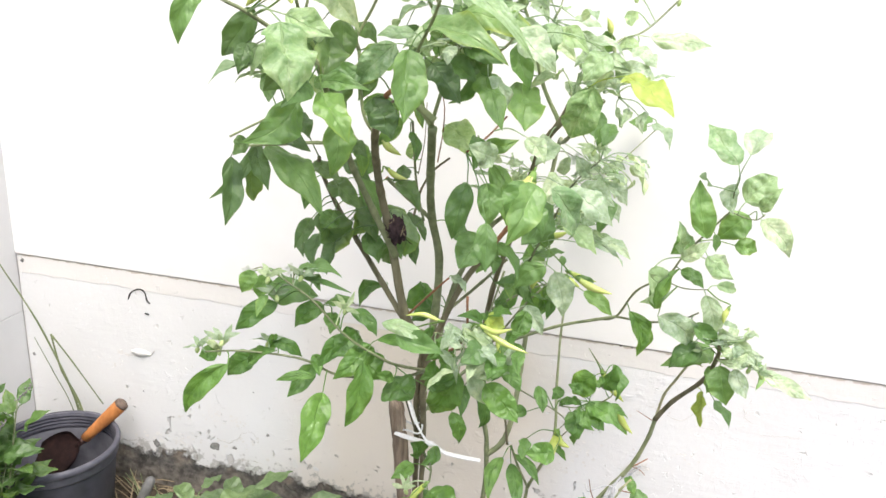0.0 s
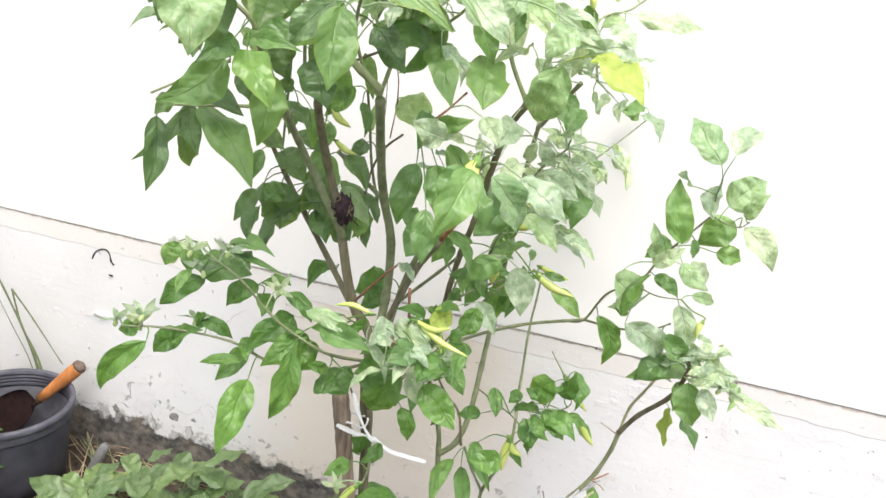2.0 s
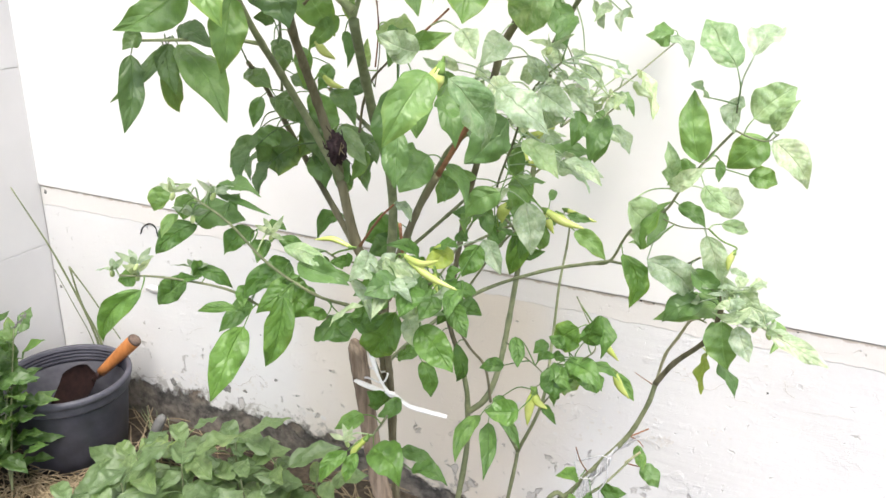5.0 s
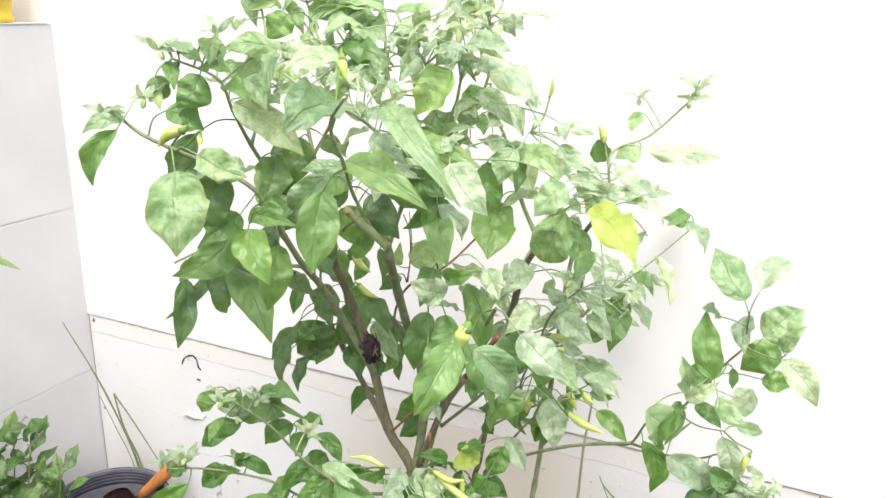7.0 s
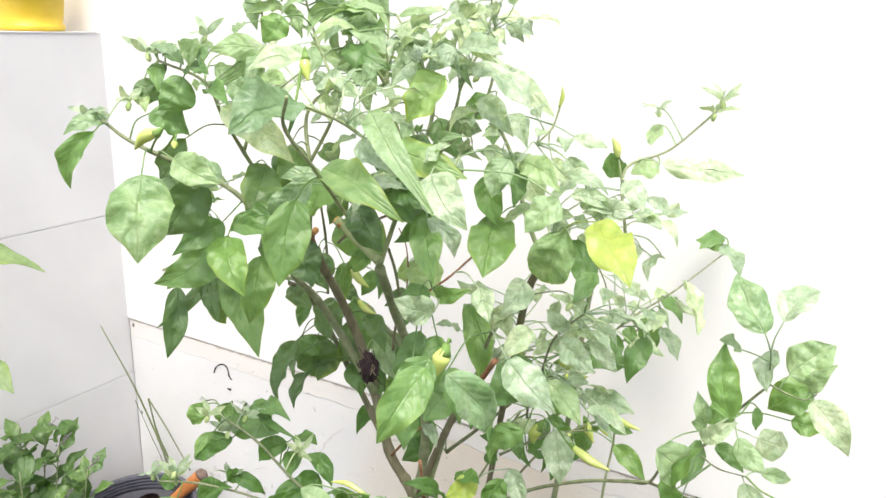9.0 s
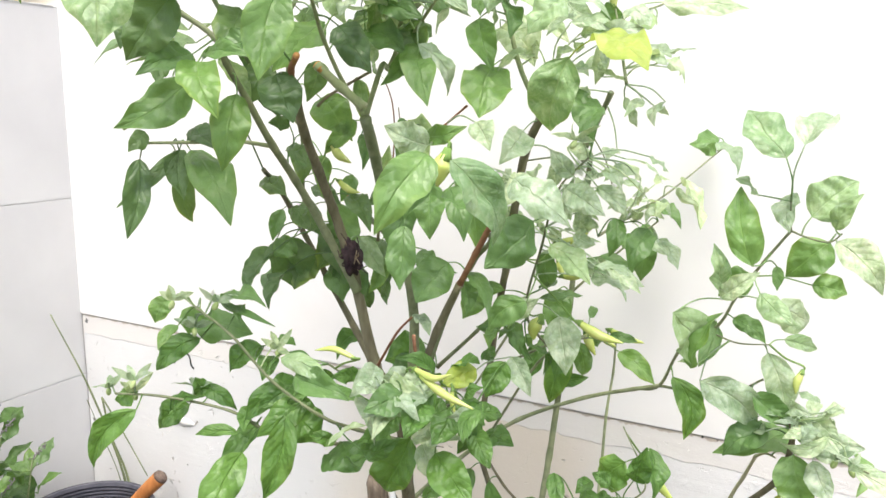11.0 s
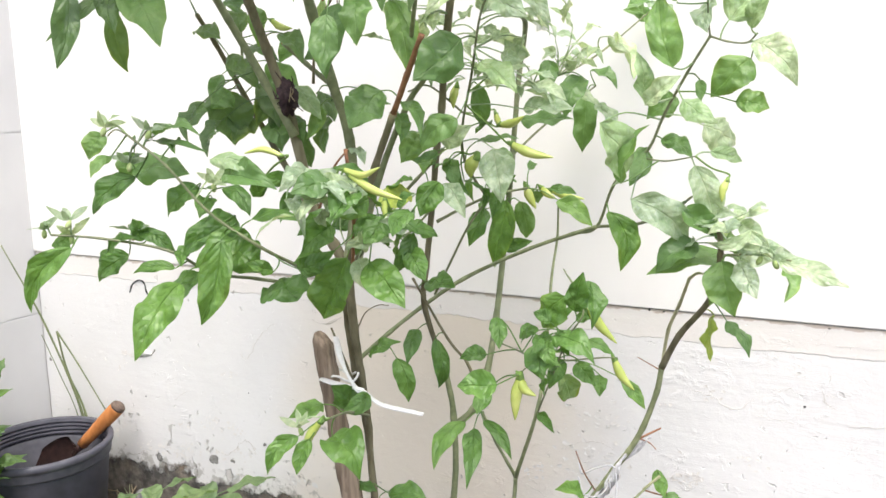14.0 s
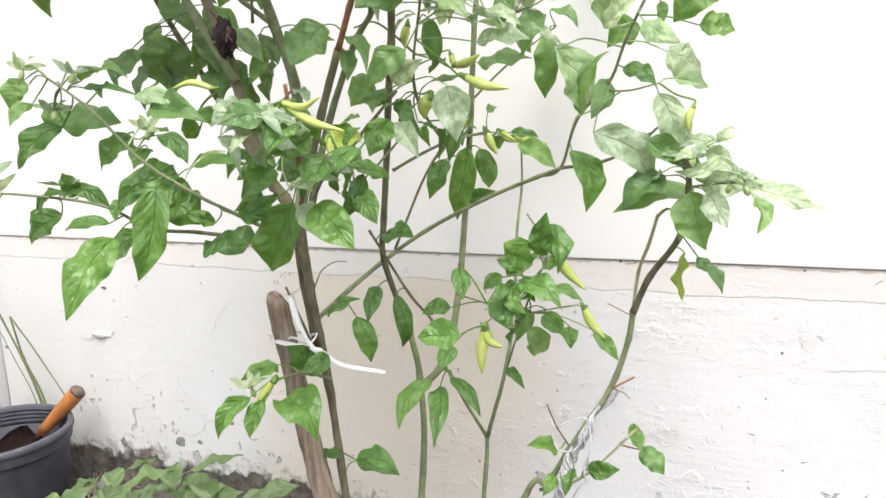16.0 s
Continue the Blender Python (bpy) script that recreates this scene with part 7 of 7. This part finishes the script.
face = Vector((0.35, -0.5, 0.8))
face = (face - down * face.dot(down)).normalized()
wide = down.cross(face)
rows = []
for a in range(15):
    u = a / 14
    half = 0.046 * max(0.0, 1 - (2 * u - 1) ** 2) ** 0.42 + 0.003
    rows.append([bm.verts.new(start + down * (0.14 * u) + wide * (half * v / 5) + face * (0.016 * (v / 5) ** 2 * (1 - 0.5 * u) + 0.006 * u * u)) for v in range(-5, 6)])
for a, b in zip(rows, rows[1:]):
    for v in range(10):
        bm.faces.new((a[v], a[v + 1], b[v + 1], b[v]))
bmesh.ops.solidify(bm, geom=list(bm.faces), thickness=0.002)
part("scoop", bm, RUST, trowel, "dark rusty steel scoop")

# ---- yellow pot on the low wall ----
yellow = root("yellow_pot", (-1.43, 1.33, 1.254), "yellow plastic flower pot standing on the low wall", "pot")
bm = bmesh.new()
lathe(bm, [(0.0, 0.0), (0.068, 0.0), (0.07, 0.004), (0.071, 0.012), (0.066, 0.014), (0.069, 0.03), (0.078, 0.1), (0.084, 0.1), (0.085, 0.12), (0.079, 0.12), (0.073, 0.1), (0.064, 0.02), (0.0, 0.02)], 40)
bm.transform(Matrix.Translation((-1.43, 1.33, 1.254)))
part("body", bm, YELLOW, yellow)

# ---- pipe stub and dry litter ----
bm = bmesh.new()
tube(bm, [Vector((-0.998, 1.31, -0.03)), Vector((-0.99, 1.32, 0.0)), Vector((-0.968, 1.345, 0.07)), Vector((-0.963, 1.351, 0.083)), Vector((-0.96, 1.354, 0.089))], lambda u: 0.0125 if u < 0.7 else 0.011 if u < 0.9 else 0.0065, 14)
tagged(part("pipe_stub", bm, GREY), "short grey rounded stub standing out of the soil", "stub")

litter = bmesh.new()
rnd = random.Random(11)
for k in range(1300):
    x, y = (rnd.uniform(-1.3, -0.45), rnd.uniform(0.85, 1.43)) if k % 3 == 0 else (rnd.gauss(-1.03, 0.1), rnd.gauss(1.14, 0.07))
    if (x + 1.135) ** 2 + (y - 1.262) ** 2 < 0.112 ** 2:
        continue
    a, n = rnd.gauss(-0.5, 0.7), rnd.uniform(0.03, 0.13)
    p = Vector((x, y, rnd.uniform(0.006, 0.03)))
    q = p + Vector((math.cos(a), math.sin(a), rnd.uniform(-0.06, 0.1))) * n
    tube(litter, curve_points([p, p.lerp(q, 0.5) + Vector((rnd.uniform(-0.006, 0.006), rnd.uniform(-0.006, 0.006), 0.004)), q], 3), lambda u: rnd.uniform(0.0009, 0.0017), 4)
tagged(part("dry_straw", litter, STRAW), "dry straw and stalks scattered on the soil", "straw", "", "stuff")
rnd = random.Random(12)
for k in range(9):
    bm = bmesh.new()
    top = Vector((rnd.uniform(-1.07, -1.01), rnd.uniform(1.38, 1.42), rnd.uniform(0.03, 0.07)))
    foot = Vector((-0.98 + 0.013 * k, 1.27 + rnd.uniform(0, 0.08), 0.004))
    tube(bm, curve_points([foot, foot.lerp(top, 0.5) + Vector((0, 0, 0.012)), top], 5), lambda u: 0.0018 - 0.0009 * u, 5, 1.6)
    tagged(part("dry_grass_blade", bm, REED if k % 3 else STRAW), "dull bent grass blade leaning between pot and wall", "grass", "dry grass blades")


# ---- herbs on the ground ----
def herb(at, height, count, size, mat, seed, label, lean=(0, 0), category="herb", group="herbs by the wall", stray=0.35):
    rnd = random.Random(seed)
    at = Vector(at)
    thing = root("herb_plant", at, label, category, group)
    top = at + Vector((lean[0], lean[1], height))
    line = curve_points([at - Vector((0, 0, 0.01)), at.lerp(top, 0.5) + Vector((rnd.uniform(-0.012, 0.012), rnd.uniform(-0.012, 0.012), 0)), top], 8)
    bm = bmesh.new()
    tube(bm, line, lambda u: 0.0026 - 0.0013 * u, 6)
    part("stalk", bm, STEM, thing)
    for k in range(count):
        u = 0.25 + 0.75 * (k // 2 * 2 + 1) / count
        q = line[min(len(line) - 1, int(u * (len(line) - 1)))]
        a = (k // 2) * 1.9 + (k % 2) * math.pi + rnd.uniform(-stray, stray)
        out = Vector((math.cos(a), math.sin(a), rnd.uniform(0.1, 0.6))).normalized()
        base = q + out * size * 0.3
        n = size * rnd.uniform(0.75, 1.3) * (1.1 - 0.3 * u)
        tip = base + (out + Vector((0, 0, rnd.uniform(-0.7, stray - 0.35)))).normalized() * n
        bm = bmesh.new()
        blade(bm, base, tip, n * rnd.uniform(0.4, 0.52), (rnd.uniform(-0.3, 0.3), rnd.uniform(-0.5, 0.1), 1), rnd.uniform(0.04, 0.14), rnd.uniform(-0.05, 0.05), rnd.uniform(0, 0.25), rnd.uniform(0.1, 0.35), k)
        tube(bm, curve_points([q, q.lerp(base, 0.5) + Vector((0, 0, 0.004)), base], 3), lambda u: 0.0011, 5)
        part("leaf", bm, mat, thing)
    return thing, line


PALE = "low herb with soft pale green oval leaves"
for k, (x, y, h, c) in enumerate(((-0.84, 1.16, 0.17, 9), (-0.76, 1.21, 0.2, 9), (-0.68, 1.26, 0.19, 9), (-0.60, 1.28, 0.16, 8), (-0.80, 1.08, 0.18, 9), (-0.71, 1.14, 0.21, 9), (-0.61, 1.18, 0.18, 8),
                                  (-0.89, 1.22, 0.13, 7), (-0.74, 1.32, 0.13, 7), (-0.86, 1.02, 0.16, 9), (-0.52, 1.3, 0.13, 7), (-0.66, 1.05, 0.18, 9), (-0.9, 1.08, 0.11, 7),
                                  (-0.83, 1.28, 0.12, 6), (-0.56, 1.22, 0.12, 6), (-0.77, 1.0, 0.15, 8))):
    herb((x, y, 0), h, c, 0.1, HERB_LEAF, 40 + k, PALE, (0.02, -0.03))
for k, (x, y, h, c) in enumerate(((-0.36, 1.2, 0.07, 6), (-0.28, 1.17, 0.09, 7), (-0.2, 1.24, 0.1, 6), (-0.32, 1.25, 0.06, 6))):
    herb((x, y, 0), h, c, 0.045, HERB_LEAF, 60 + k, "small pale green seedling at the foot of the stake", (0.01, -0.01))
BASIL = "leafy basil bush beside the black pot"
for k, (x, y, h, lx, ly) in enumerate(((-1.12, 1.07, 0.38, 0.045, 0.045), (-1.18, 1.05, 0.42, 0.04, 0.05), (-1.22, 1.08, 0.43, 0.02, 0.03), (-1.17, 1.0, 0.4, 0.02, 0.02), (-1.26, 1.05, 0.45, 0.02, 0.03),
                                       (-1.11, 1.02, 0.33, 0.02, 0.04), (-1.2, 0.95, 0.37, 0.0, 0.0), (-1.14, 1.09, 0.26, 0.03, 0.02), (-1.28, 0.98, 0.42, 0.02, 0.0))):
    thing, line = herb((x, y, 0), h + 0.02, 20, 0.076, BUSH_LEAF, 80 + k, BASIL, (lx, ly), "basil", "basil stems", 0.95)
    rnd = random.Random(90 + k)
    if k in (0, 1, 2, 5):
        spike = bmesh.new()
        top = line[-1]
        way = Vector((0.5, 0.2, 0.6)).normalized()
        tube(spike, [top, top + way * 0.02, top + way * 0.045], lambda u: 0.001, 5)
        for i in range(16):
            q = top + way * 0.045 * (i / 16) + Vector((rnd.uniform(-1, 1), rnd.uniform(-1, 1), rnd.uniform(-1, 1))) * 0.004
            tube(spike, [q, q + Vector((0.001, 0, 0.0015)), q + Vector((0.002, 0, 0.003))], lambda u: 0.0017 - 0.001 * u, 5)
        part("flower_spike", spike, SPIKE, thing, "small faded purple-grey flower spike")
tall = root("tall_herb", (-1.17, 0.97, 0), "tall thin herb with long pale green leaves", "herb")
bm = bmesh.new()
tube(bm, curve_points([(-1.17, 0.97, -0.01), (-1.185, 0.96, 0.3), (-1.17, 0.975, 0.65), (-1.175, 0.985, 0.9)], 7), lambda u: 0.0035 - 0.002 * u, 7)
part("stalk", bm, STEM, tall)
for base, tip, w in (((-1.172, 0.98, 0.872), (-0.976, 1.02, 0.868), 0.042), ((-1.17, 0.975, 0.68), (-1.055, 0.98, 0.634), 0.05), ((-1.172, 0.97, 0.6), (-1.27, 0.92, 0.57), 0.05),
                     ((-1.18, 0.965, 0.42), (-1.28, 0.95, 0.4), 0.05), ((-1.175, 0.985, 0.9), (-1.22, 0.92, 0.93), 0.035)):
    bm = bmesh.new()
    blade(bm, base, tip, w, (0.1, -0.35, 1), 0.12, 0, 0.1, 0.25, w * 100)
    part("leaf", bm, HERB_LEAF, tall)

# ---- tiles of the low side wall ----
bm = bmesh.new()
box(bm, -0.0016, 0.0016, -0.2089, 0.2089, -0.2089, 0.2089, 0.001)
tile_mesh = bpy.data.meshes.new("tile")
bm.to_mesh(tile_mesh)
bm.free()
tile_mesh.materials.append(TILE)
for row in range(4):
    for k in range(8):
        tile = new("tile", tile_mesh)
        tile.location = (-1.3535, 1.4505 - 0.2085 - 0.42 * k, 1.252 - 0.21 - 0.42 * row)
        tile.parent = wall_left
bm = bmesh.new()
box(bm, -1.606, -1.3495, -3.0, 1.4365, 1.2505, 1.2535, 0.001)
part("coping", bm, TILE, wall_left, "flat pale top of the low wall", False)
